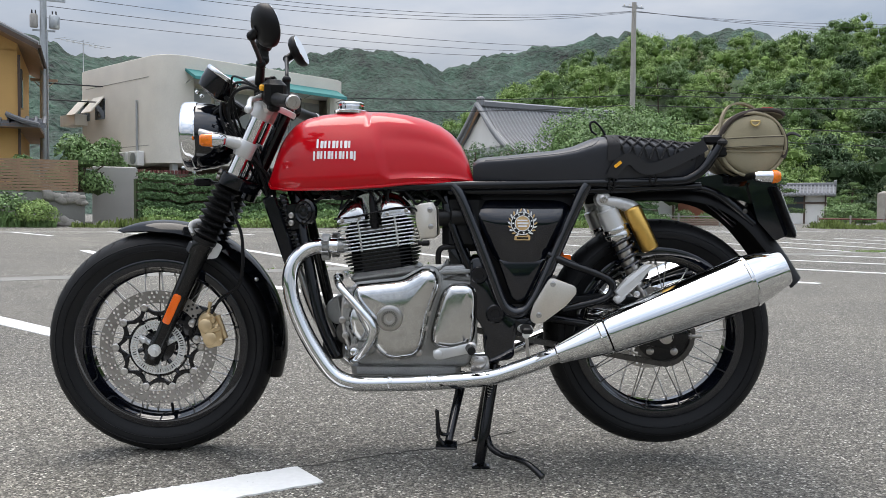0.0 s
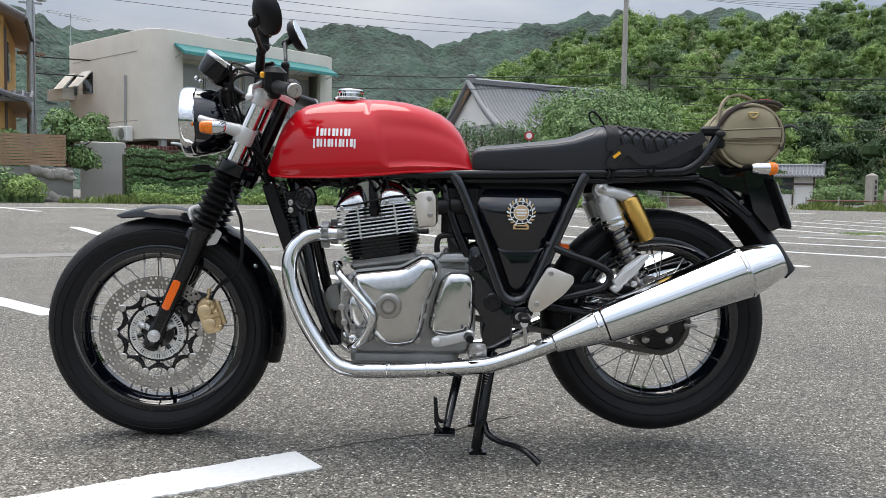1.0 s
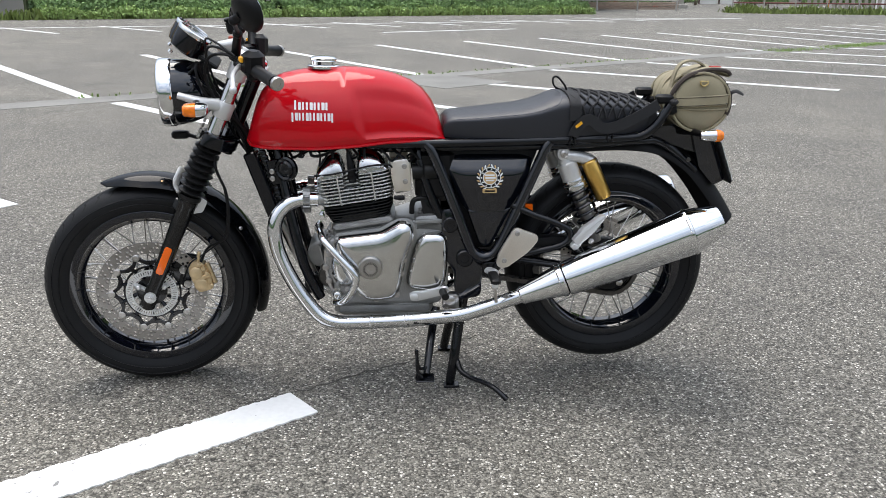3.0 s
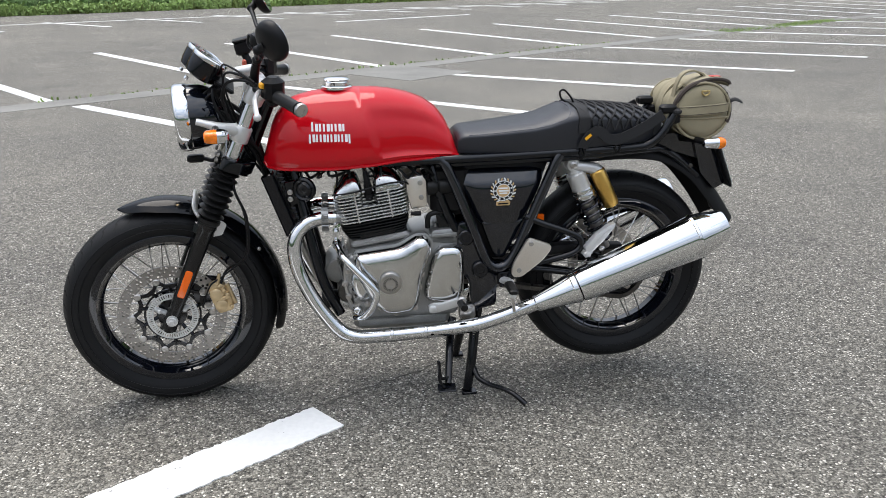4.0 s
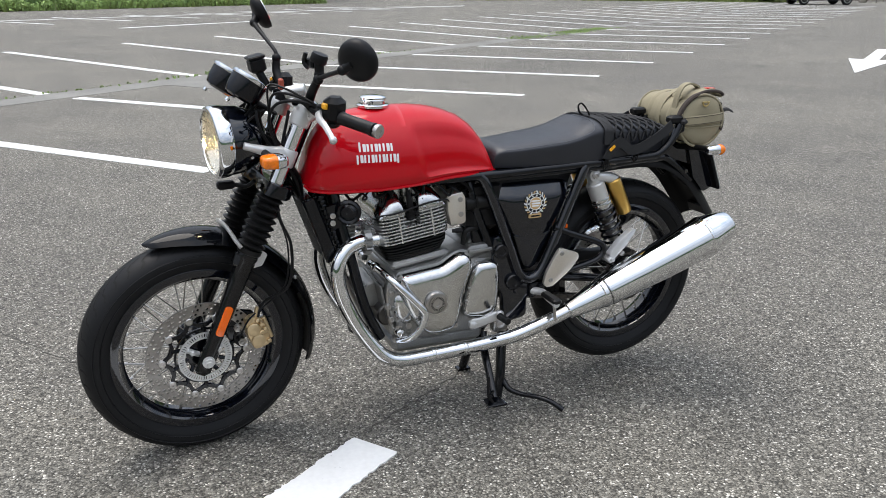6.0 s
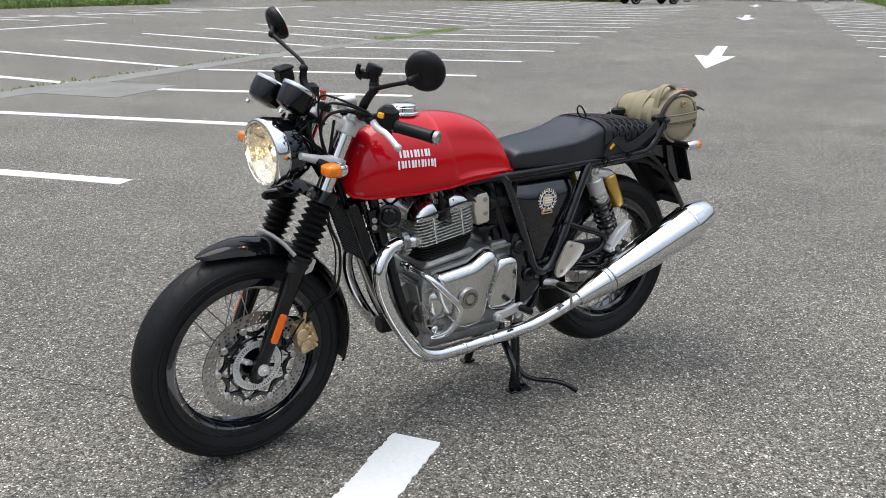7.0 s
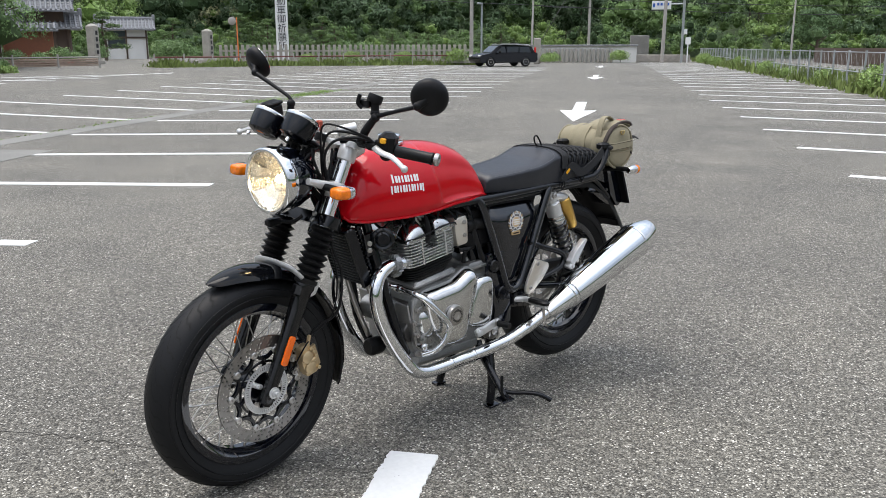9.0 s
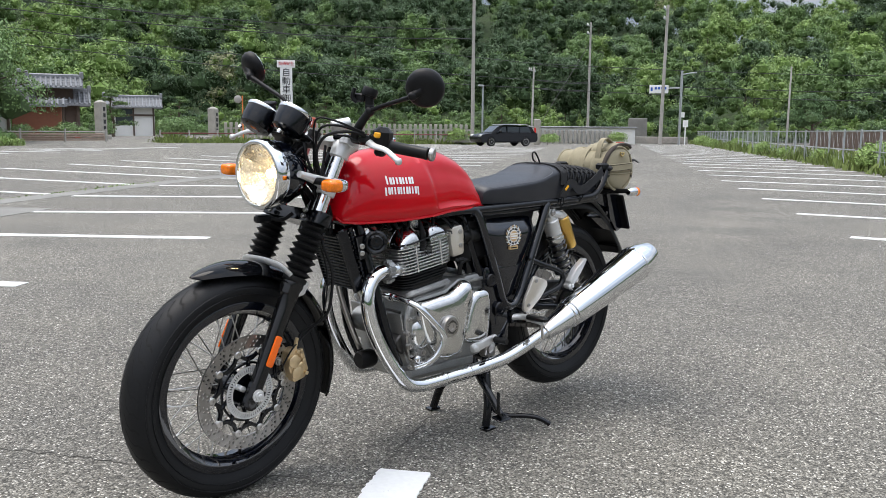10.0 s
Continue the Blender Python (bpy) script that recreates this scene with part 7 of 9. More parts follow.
# ---- plants ----
# The first three greens carry extra blue that stands for haze.
LEAF_MID = leaf_surface("green_leaves", (0.155, 0.25, 0.092))
LEAF_DARK = leaf_surface("dark_green_leaves", (0.098, 0.172, 0.07))
LEAF_LIGHT = leaf_surface("fresh_green_leaves", (0.235, 0.34, 0.105))
LEAF_PINE = leaf_surface("pine_needles", (0.09, 0.15, 0.045))
GRASS = leaf_surface("rank_grass", (0.16, 0.21, 0.06))
BARK = surface("bark", (0.10, 0.075, 0.055), 0.9, vary=0.3, fine=30, bump=0.01)
HEDGE_CORE = surface("hedge_core_green", (0.055, 0.085, 0.03), 0.95, vary=0.4, scale=0.3, fine=3.0)
# Darker leaf green; the shade inside a crown is painted with it.
INNER = surface("crown_shade_green", (0.06, 0.105, 0.035), 0.9, vary=0.4, scale=1.5, fine=12.0)
nrng = np.random.default_rng(7)


def leaf_quads(centers, normals, size, rng, wild=0.55):
    """One quad for each centre, facing roughly along its normal, turned at random."""
    n = len(centers)
    nv = normals + rng.normal(0, wild, (n, 3))
    nv /= np.linalg.norm(nv, axis=1, keepdims=True) + 1e-9
    t = np.cross(nv, rng.normal(0, 1, (n, 3)))
    t /= np.linalg.norm(t, axis=1, keepdims=True) + 1e-9
    b = np.cross(nv, t)
    s = size * rng.uniform(0.6, 1.3, (n, 1))
    t, b = t * s, b * s * rng.uniform(0.45, 0.8, (n, 1))
    return np.stack([centers - t, centers - b * 0.9, centers + t, centers + b * 0.9], 1)


def blob_leaves(at, radii, count, size, rng, hollow=0.55):
    """Leaves over a lumpy ellipsoid, most of them near its surface and top."""
    d = rng.normal(0, 1, (count, 3))
    d /= np.linalg.norm(d, axis=1, keepdims=True)
    d[:, 2] = np.where(d[:, 2] < -0.35, -d[:, 2], d[:, 2])
    r = hollow + (1 - hollow) * rng.uniform(0, 1, (count, 1)) ** 0.5
    r *= 1 + 0.16 * np.sin(d[:, :1] * 5 + at[0]) * np.cos(d[:, 1:2] * 6 + at[1])
    return leaf_quads(np.array(at) + d * r * np.array(radii), d, size, rng)


def puff(at, radii, rng, nu=7, nv=4):
    """A closed lump of foliage with an uneven, faceted surface."""
    th = np.linspace(0.12, math.pi - 0.12, nv + 1)
    ph = np.arange(nu) * 2 * math.pi / nu
    g = np.stack([np.outer(np.sin(th), np.cos(ph)), np.outer(np.sin(th), np.sin(ph)), np.outer(np.cos(th), np.ones(nu))], 2)
    g = np.array(at) + g * np.array(radii) * rng.uniform(0.72, 1.12, (nv + 1, nu, 1))
    r = np.roll(g, -1, axis=1)
    return np.stack([g[:-1], g[1:], r[1:], r[:-1]], 2).reshape(-1, 4, 3)


def crown_quads(height, radius, base, count, size, rng, lumps=14, inner=None):
    """A broad crown made of many leafy lumps with gaps between them."""
    out = []
    for k in range(lumps):
        a, e = rng.uniform(0, 2 * math.pi), rng.uniform(-0.15, 1.0)
        rr = radius * 0.68 * math.sqrt(max(0.05, 1 - e * e * 0.8)) * rng.uniform(0.55, 1.0)
        c = (rr * math.cos(a), rr * math.sin(a), base + (height - base) * (0.35 + 0.5 * e * rng.uniform(0.7, 1.0)))
        q = radius * rng.uniform(0.3, 0.48)
        out.append(blob_leaves(c, (q, q, q * 0.72), count // lumps, size, rng, 0.72))
        if inner is not None:
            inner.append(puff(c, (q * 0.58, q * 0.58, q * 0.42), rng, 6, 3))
    return np.concatenate(out)


def limbs(height, radius, trunk_r, rng, base=0.0):
    s = Shape()
    top = Vector((rng.uniform(-0.2, 0.2), rng.uniform(-0.2, 0.2), height * 0.72))
    s.tube([(0, 0, base - 0.15), (rng.uniform(-0.1, 0.1), 0, height * 0.25), top], [trunk_r * 1.25, trunk_r, trunk_r * 0.4], 9, 4)
    for k in range(7):
        a = 2 * math.pi * k / 7 + rng.uniform(-0.3, 0.3)
        z0 = height * rng.uniform(0.22, 0.55)
        s.tube([(0, 0, z0), (radius * 0.35 * math.cos(a), radius * 0.35 * math.sin(a), z0 + height * 0.1), (radius * 0.75 * math.cos(a), radius * 0.75 * math.sin(a), z0 + height * 0.2)], [trunk_r * 0.5, trunk_r * 0.35, trunk_r * 0.12], 6, 3)
    return s


def broad_tree(label, height, radius, leaf, count=5000, size=0.11, seed=1, base=0.25):
    rng = np.random.default_rng(seed)
    t = thing("tree", label, "tree", group="trees round the car park")
    part("trunk", limbs(height, radius, height * 0.028, rng), BARK, t)
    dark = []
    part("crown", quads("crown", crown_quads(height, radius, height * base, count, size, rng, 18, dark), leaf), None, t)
    part("inner_crown", quads("inner_crown", np.concatenate(dark), INNER), None, t, "inner foliage lumps painted dark as crown shade")
    return t


def cloud_pine(label, height, radius, seed=1, count=2600):
    rng = np.random.default_rng(seed)
    t = thing("pine_tree", label, "tree", group="pruned garden pines")
    s = Shape().tube([(0, 0, -0.1), (0.15, 0.05, height * 0.3), (-0.1, 0.1, height * 0.6), (0.05, 0, height * 0.95)], [0.13, 0.1, 0.07, 0.03], 8, 4)
    pads = []
    n = 9
    for k in range(n):
        z = height * (0.28 + 0.7 * k / (n - 1))
        a = k * 2.4
        rr = radius * (1 - 0.75 * k / n) * (0.75 if k < n - 1 else 0)
        c = (rr * math.cos(a), rr * math.sin(a), z)
        s.tube([(0, 0, z - 0.15), (c[0] * 0.6, c[1] * 0.6, z - 0.08), c], [0.04, 0.03, 0.015], 6, 2)
        q = radius * (0.62 - 0.28 * k / n)
        pads.append(blob_leaves(c, (q, q, q * 0.36), count // n, 0.075, rng, 0.3))
    part("trunk", s, BARK, t)
    part("foliage", quads("foliage", np.concatenate(pads), LEAF_PINE), None, t)
    return t


def shrub(label, r, h, leaf, seed=1, count=1500, size=0.06):
    rng = np.random.default_rng(seed)
    t = thing("shrub", label, "shrub", group="shrubs round the car park")
    lumps = [blob_leaves((rng.uniform(-0.35, 0.35) * r, rng.uniform(-0.35, 0.35) * r, h * 0.42), (r * 0.8, r * 0.8, h * 0.58), count // 3, size, rng) for _ in range(3)]
    part("stem", Shape().tube([(0, 0, -0.1), (0.02, 0, h * 0.5)], [0.03, 0.015], 6), BARK, t)
    part("foliage", quads("foliage", np.concatenate(lumps), leaf), None, t)
    return t


def on_ground(x, y, turn=0.0, size=1.0, lift=0.0):
    return Matrix.Translation((x, y, ground_z(x, y) + lift)) @ Matrix.Rotation(turn, 4, "Z") @ Matrix.Scale(size, 4)


def weeds(name, label, strip, count, tall, rng, leaf=None):
    """A strip of grass and weeds along a line of points: many thin blades. Strip points: x, y, half width."""
    pts = np.array([p for p in strip], float)
    seg = np.hypot(*np.diff(pts[:, :2], axis=0).T)
    pick = rng.choice(len(seg), count, p=seg / seg.sum())
    f = rng.uniform(0, 1, (count, 1))
    base = pts[pick] * (1 - f) + pts[pick + 1] * f
    d = (pts[pick + 1] - pts[pick])[:, :2]
    d /= np.linalg.norm(d, axis=1, keepdims=True) + 1e-9
    off = rng.normal(0, 0.45, count) * base[:, 2]
    xy = base[:, :2] + np.stack([-d[:, 1], d[:, 0]], 1) * off[:, None]
    z = np.array([ground_z(x, y) for x, y in xy])
    clump = 0.55 + 0.6 * np.sin(xy[:, 0] * 1.7) * np.sin(xy[:, 1] * 1.3 + 1) ** 2
    h = tall * np.clip(clump + rng.normal(0, 0.3, count), 0.2, 1.6)
    a = rng.uniform(0, 2 * np.pi, count)
    w = 0.012 + 0.035 * rng.uniform(0, 1, count) * (tall > 0.2)
    lean = rng.normal(0, 0.3, (count, 2)) * h[:, None]
    p0 = np.stack([xy[:, 0] - w * np.cos(a), xy[:, 1] - w * np.sin(a), z - 0.01], 1)
    p1 = np.stack([xy[:, 0] + w * np.cos(a), xy[:, 1] + w * np.sin(a), z - 0.01], 1)
    p2 = np.stack([xy[:, 0] + lean[:, 0] + 0.8 * w * np.cos(a), xy[:, 1] + lean[:, 1] + 0.8 * w * np.sin(a), z + h], 1)
    p3 = np.stack([xy[:, 0] + lean[:, 0] - 0.8 * w * np.cos(a), xy[:, 1] + lean[:, 1] - 0.8 * w * np.sin(a), z + h * 0.92], 1)
    return tagged(part(name, quads(name, np.stack([p0, p1, p2, p3], 1), leaf or GRASS), None), label, "grass", kind="stuff")


# ---- wooded hill and mountains ----
HILL_TOP = [(-12, 3.0), (-4, 4.5), (0.6, 7.2), (5.5, 9.9), (10, 11.3), (16, 11.0), (25, 11.3), (40, 11.1), (50, 9.9), (57, 8.6), (61, 7.9), (70, 7.8), (80, 8.2), (100, 7.5), (130, 5.0)]
HILL_NEAR, HILL_FAR = 96.0, 178.0


def hill_z(az, r):
    """Height of the wooded hill at a bearing (degrees right of ahead) and a distance."""
    top = math.tan(radians(lerp_table(HILL_TOP, az))) * HILL_FAR
    f = ease(HILL_NEAR, HILL_FAR, r)
    return 0.2 + (top - 7.0) * (0.35 * f + 0.65 * f ** 0.8)


def polar(az, r, z):
    return Vector((0.3 + r * math.sin(radians(az)), -2.3 + r * math.cos(radians(az)), z))


hs = Shape()
azs, rads = list(range(-12, 132, 3)), [HILL_NEAR - 4, 104, 112, 120, 130, 140, 150, 160, 170, 178, 230]
hs.add([polar(a, r, hill_z(a, min(r, HILL_FAR)) - (0.6 if r < 200 else 40)) for a in azs for r in rads], [(i * len(rads) + j, (i + 1) * len(rads) + j, (i + 1) * len(rads) + j + 1, i * len(rads) + j + 1) for i in range(len(azs) - 1) for j in range(len(rads) - 1)])
tagged(part("hillside", hs, surface("undergrowth", (0.045, 0.075, 0.028), 0.95, vary=0.5, scale=0.3, fine=2.0, bump=0.1)), "steep slope under the woods", "hill", kind="structure")
# Woods greens are made bluer and paler to imitate distant haze.
WOODS = [leaf_surface("woods_deep_green", (0.072, 0.122, 0.058), 0.28), leaf_surface("woods_mid_green", (0.138, 0.220, 0.080), 0.3), leaf_surface("woods_fresh_green", (0.22, 0.32, 0.104), 0.3), leaf_surface("woods_blossom", (0.27, 0.28, 0.15), 0.3)]
# Heart greens are darkened copies of WOODS; shade between leaves is in their colour.
WOODS_INNER = [surface("woods_deep_shade", (0.030, 0.052, 0.022), 0.9, vary=0.4, scale=0.8, fine=6.0, spec=0.1), surface("woods_mid_shade", (0.075, 0.125, 0.040), 0.9, vary=0.4, scale=0.8, fine=6.0, spec=0.1), surface("woods_fresh_shade", (0.12, 0.19, 0.052), 0.9, vary=0.4, scale=0.8, fine=6.0, spec=0.1)]
forest, shade, trunks = [[], [], [], []], [[], [], []], Shape()


def woods_tree(p, hgt, rad, kind, count, size, rng, lumps=20):
    """A far crown: leafy lumps, each with a closed heart, darkened for shade, and a skin of leaves that follows its
    shape.
    """
    for k in range(lumps):
        a, e = rng.uniform(0, 2 * math.pi), rng.uniform(-0.3, 1.0)
        rr = rad * 0.72 * math.sqrt(max(0.05, 1 - e * e * 0.85)) * rng.uniform(0.5, 1.0)
        c = np.array(p) + np.array((rr * math.cos(a), rr * math.sin(a), hgt * (0.42 + 0.46 * e * rng.uniform(0.75, 1.0))))
        q = rad * rng.uniform(0.2, 0.42)
        n = count // lumps
        d = rng.normal(0, 1, (n, 3))
        d /= np.linalg.norm(d, axis=1, keepdims=True)
        d[:, 2] = np.where((d[:, 2] < -0.2) & (rng.uniform(0, 1, n) < 0.6), -d[:, 2], d[:, 2])
        r = 0.66 + 0.50 * rng.uniform(0, 1, (n, 1)) + 0.12 * np.sin(d[:, :1] * 6 + a) * np.cos(d[:, 1:2] * 5 + e)
        forest[kind].append(leaf_quads(c + d * r * np.array((q, q, q * 0.74)), d, size, rng, 0.42)[:, :3])
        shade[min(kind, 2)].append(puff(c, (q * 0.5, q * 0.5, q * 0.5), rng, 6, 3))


for k in range(46 * 18):
    az = -11 + 103 * (k % 46 + nrng.uniform(-0.2, 1.2)) / 46
    r = HILL_NEAR + (HILL_FAR - HILL_NEAR) * min(1.0, (k // 46 + nrng.uniform(0, 1)) / 18)
    p = polar(az, r, hill_z(az, r))
    hgt, rad = nrng.uniform(6.0, 10.5), nrng.uniform(2.6, 4.6)
    grove = noise.noise(Vector((p.x, p.y, 0)) * 0.035) + 0.5 * noise.noise(Vector((p.x, p.y, 9)) * 0.11)
    dusk = 0.46 * (ease(28, 34, az) - ease(46, 58, az)) + 0.12 * ease(46, 58, az)
    pick = nrng.uniform() + 0.45 * grove - dusk + 0.3 * (1 - ease(14, 28, az))
    kind = 0 if pick < 0.26 else 1 if pick < 0.68 else 3 if nrng.uniform() < 0.06 else 2
    woods_tree(p, hgt, rad, kind, 1800, 0.215, nrng)
    if k % 9 == 0:
        trunks.tube([p + Vector((0, 0, -1)), p + Vector((nrng.uniform(-0.4, 0.4), 0, hgt * 0.7))], [0.16, 0.06], 5)
for k in range(210):
    az, r = -11 + 103 * (k + nrng.uniform(0, 1)) / 210, nrng.uniform(86, 97)
    p = polar(az, r, max(0.0, hill_z(az, max(r, HILL_NEAR)) - 0.6))
    woods_tree(p, nrng.uniform(1.8, 4.2), nrng.uniform(1.6, 2.8), (0, 1, 1, 2)[int(nrng.uniform(0, 4))], 480, 0.13, nrng, 7)
for mat, qs in zip(WOODS, forest):
    tagged(part("forest", tris("forest", np.concatenate(qs), mat), None), "dense broadleaf woods on the hillside", "woods", kind="stuff")
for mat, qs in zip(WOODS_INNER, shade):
    tagged(part("forest_shade", quads("forest_shade", np.concatenate(qs), mat), None), "hearts of the hillside trees, shade put into a darker green", "woods", kind="stuff")
tagged(part("forest_trunks", trunks, BARK), "grey trunks among the hillside woods", "woods", kind="stuff")

# Invented trees out of view; they put a dark band into mirrored surroundings.
belt = []
for k in range(120):
    az, r = nrng.uniform(102, 312), nrng.uniform(30, 46)
    hgt = nrng.uniform(1.8, 3.2)
    belt.append(crown_quads(hgt, nrng.uniform(1.8, 3.0), hgt * 0.08, 260, 0.34, nrng, 10) + np.array(polar(az, r, 0.0)))
tagged(part("unseen_tree_belt", quads("unseen_tree_belt", np.concatenate(belt), LEAF_DARK), None), "unseen belt of trees added behind the camera for reflections", "woods", kind="stuff")

# Mountain green has a bluish tint painted in as distance haze.
MOUNT = surface("haze_tinted_mountain", (0.034, 0.062, 0.044), 0.95, vary=0.95, scale=0.05, fine=0.3, bump=4.0)



def ridge(name, table, near, far, az0, az1, step, seed, rough):
    s = Shape()
    az_list = list(np.arange(az0, az1 + 0.01, step))
    rl = [near + (far - near) * k / 84 for k in range(85)]
    for a in az_list:
        top = math.tan(radians(lerp_table(table, a))) * far
        for k, r in enumerate(rl):
            f = k / 84
            p = polar(a, r, 0)
            bump = noise.fractal(Vector((p.x, p.y, seed)) * 0.012, 0.8, 2.1, 5) * rough * f + noise.noise(Vector((p.x, p.y, seed)) * 0.12) * 2.4 + noise.noise(Vector((p.x, p.y, seed + 5)) * 0.31) * 1.7
            s.v.append(polar(a, r, top * f ** 1.15 + bump))
        s.v.append(polar(a, far + 150, -30))
    n = 86
    s.f = [(i * n + j, (i + 1) * n + j, (i + 1) * n + j + 1, i * n + j + 1) for i in range(len(az_list) - 1) for j in range(n - 1)]
    return tagged(part(name, s, MOUNT, angle=180), "far wooded mountain under the grey sky", "mountain", kind="structure")


ridge("mountain_back", [(-34, 9), (-22, 9.5), (-16.7, 9.5), (-13.5, 9.7), (-11.2, 10.6), (-8, 10.9), (-6.3, 11.2), (-4.5, 10.8), (-2.9, 9.9), (-1, 10.3), (0.2, 10.6), (5.5, 11.1), (9.2, 11.5), (14, 11.5), (25, 10)], 420, 780, -34, 25, 0.2, 3.0, 16.0)
ridge("mountain_left", [(-70, 7), (-45, 11), (-34, 11.6), (-30.3, 10.9), (-27.2, 10.3), (-24, 9.6), (-22.7, 9.1), (-19, 7.4), (-15, 4.5), (-11, 2.0)], 250, 470, -70, -11, 0.25, 9.0, 10.0)
# Unseen ridge added behind the camera so reflections meet hills, not sky.
ridge("unseen_mountain_behind", [(60, 5), (100, 6), (140, 5), (180, 6.5), (220, 5), (260, 6), (300, 5)], 240, 420, 95, 300, 2.0, 5.0, 8.0)


# ---- buildings, walls and hedges beyond the car park ----
PLASTER = surface("cream_plaster", (0.69, 0.65, 0.575), 0.85, vary=0.10, scale=0.9, fine=25, bump=0.002)
OCHRE = surface("ochre_render", (0.60, 0.36, 0.13), 0.85, vary=0.10, scale=0.9, fine=25)
TILE = surface("grey_roof_tile", (0.19, 0.195, 0.205), 0.5, vary=0.2, scale=1.5, fine=12, island=0.25)
TEAL = surface("teal_awning", (0.03, 0.20, 0.19), 0.7, vary=0.15)
DARK_GLASS = surface("window_glass_dark", (0.05, 0.06, 0.07), 0.06, vary=0.1, spec=0.8)
WOOD = surface("brown_boards", (0.30, 0.19, 0.12), 0.75, vary=0.2, scale=2, fine=30, island=0.2)
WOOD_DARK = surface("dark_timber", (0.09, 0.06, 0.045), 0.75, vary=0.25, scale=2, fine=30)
WHITE_WALL = surface("white_plaster", (0.74, 0.73, 0.70), 0.85, vary=0.08, scale=0.7, fine=20)
STONE = surface("grey_field_stone", (0.30, 0.28, 0.25), 0.9, vary=0.25, scale=3, fine=20, island=0.25, bump=0.01)
GREY_STONE = surface("weathered_stone", (0.34, 0.32, 0.28), 0.9, vary=0.25, scale=2, fine=25, bump=0.004)
RUST = surface("dark_red_sheet", (0.16, 0.045, 0.04), 0.6, vary=0.2, fine=20)
ALU = surface("grey_metal_frame", (0.42, 0.43, 0.43), 0.45, 0.6, vary=0.1)
POLE = surface("concrete_pole", (0.36, 0.34, 0.31), 0.85, vary=0.15, scale=1.0, fine=15)
GALV = surface("galvanised_steel", (0.42, 0.44, 0.45), 0.5, 0.7, vary=0.15)
WIRE = surface("black_wire", (0.03, 0.03, 0.032), 0.6)
SIGN_WHITE = surface("white_sign_face", (0.8, 0.8, 0.79), 0.5, vary=0.04)
SIGN_RED = surface("sign_red", (0.6, 0.03, 0.04), 0.5)
SIGN_BLUE = surface("sign_blue", (0.03, 0.12, 0.45), 0.5)
SIGN_BLACK = surface("sign_black", (0.015, 0.015, 0.018), 0.5)
ORANGE_POST = surface("orange_post", (0.75, 0.20, 0.05), 0.55)


def frame2(origin, direction):
    """Local x along a wall, y into the building, z up."""
    d = Vector((*direction, 0)).normalized()
    return Matrix.Translation(origin) @ Matrix((d, Vector((-d.y, d.x, 0)), Vector((0, 0, 1)))).transposed().to_4x4()


def tiled_slope(parent, m, w, run, rise, step=0.3, sag=0.12, label="grey tiled roof"):
    """A roof slope: local x along the eave, y up the slope, from the eave; each rib of cover tiles a piece of its own."""
    n = 7
    prof = [(run * k / n, rise * (k / n) - sag * rise * math.sin(math.pi * k / n)) for k in range(n + 1)]
    slab = part("roof", Shape().rings([[Vector((x, y, z)) for y, z in prof] + [Vector((x, y, z - 0.1)) for y, z in reversed(prof)] for x in (0, w)]).moved(m), TILE, parent, label)
    rib = mesh_of("tile_rib", Shape().tube([(0, y, z + 0.02) for y, z in prof], 0.075, 6), TILE)
    for k in range(int(w / step) + 1):
        part("tile_rib", rib, None, slab).matrix_basis = m @ Matrix.Translation((min(w, k * step), 0, 0))
    bar = mesh_of("tile_course", Shape().box((w, 0.02, 0.03), (w / 2, 0, 0.015)), TILE)
    for y, z in prof[1:n]:
        part("tile_course", bar, None, slab).matrix_basis = m @ Matrix.Translation((0, y, z))
    return slab


PALE_PANE = surface("pane_with_pale_blind", (0.42, 0.43, 0.43), 0.12, vary=0.1, scale=1.5, coat=0.6)
# cream two-storey building with rounded corners on posts
bld = thing("cream_building", "cream plastered two-storey building with rounded corner and teal awnings", "building", frame2((-11.9, 31.25, 0), (0.64, 0.768)))
W, D = 9.85, 8.3
foot = rounded([(0, 0), (W, 0), (W, D), (0, D)], 1.3, 8)
part("wall", Shape().plate([(a, b) for a, b in foot], 2.75, 3.55, 0.0, "z").plate([(a, b) for a, b in foot], 6.35, 7.15, 0.03, "z"), PLASTER, bld, "cream plaster parapet bands")


def ring_wall(z0, z1):
    """The storey wall: one band round three sides and the corners, open along the front."""
    corner = min(range(len(foot)), key=lambda i: foot[i][1] + abs(foot[i][0] - (W - 1.3)))
    way = foot[corner:] + foot[:corner]
    rows = []
    for i, p in enumerate(way):
        a, b = Vector(way[max(i - 1, 0)]), Vector(way[min(i + 1, len(way) - 1)])
        d = (b - a).normalized()
        q = Vector(p) + Vector((-d.y, d.x)) * 0.2
        rows.append([Vector((p[0], p[1], z0)), Vector((p[0], p[1], z1)), Vector((q.x, q.y, z1)), Vector((q.x, q.y, z0))])
    return Shape().rings(rows)


part("wall", ring_wall(3.55, 6.35), PLASTER, bld)
part("loggia_back", Shape().box((7.9, 0.15, 2.8), (4.9, 1.3, 4.95)), PLASTER, bld)
part("loggia_ceiling", Shape().box((7.9, 1.2, 0.1), (4.9, 0.7, 6.32)), WHITE_WALL, bld)
for k in range(4):
    win = part("window", Shape().box((1.8, 0.1, 1.9), (1.9 + 2.0 * k, 1.18, 5.1)), ALU, bld, "sliding window in a grey frame")
    for j in (-1, 1):
        part("pane", Shape().box((0.82, 0.04, 1.75), (1.9 + 2.0 * k + j * 0.43, 1.11, 5.1)), PALE_PANE, win, "pane with a pale blind behind it")
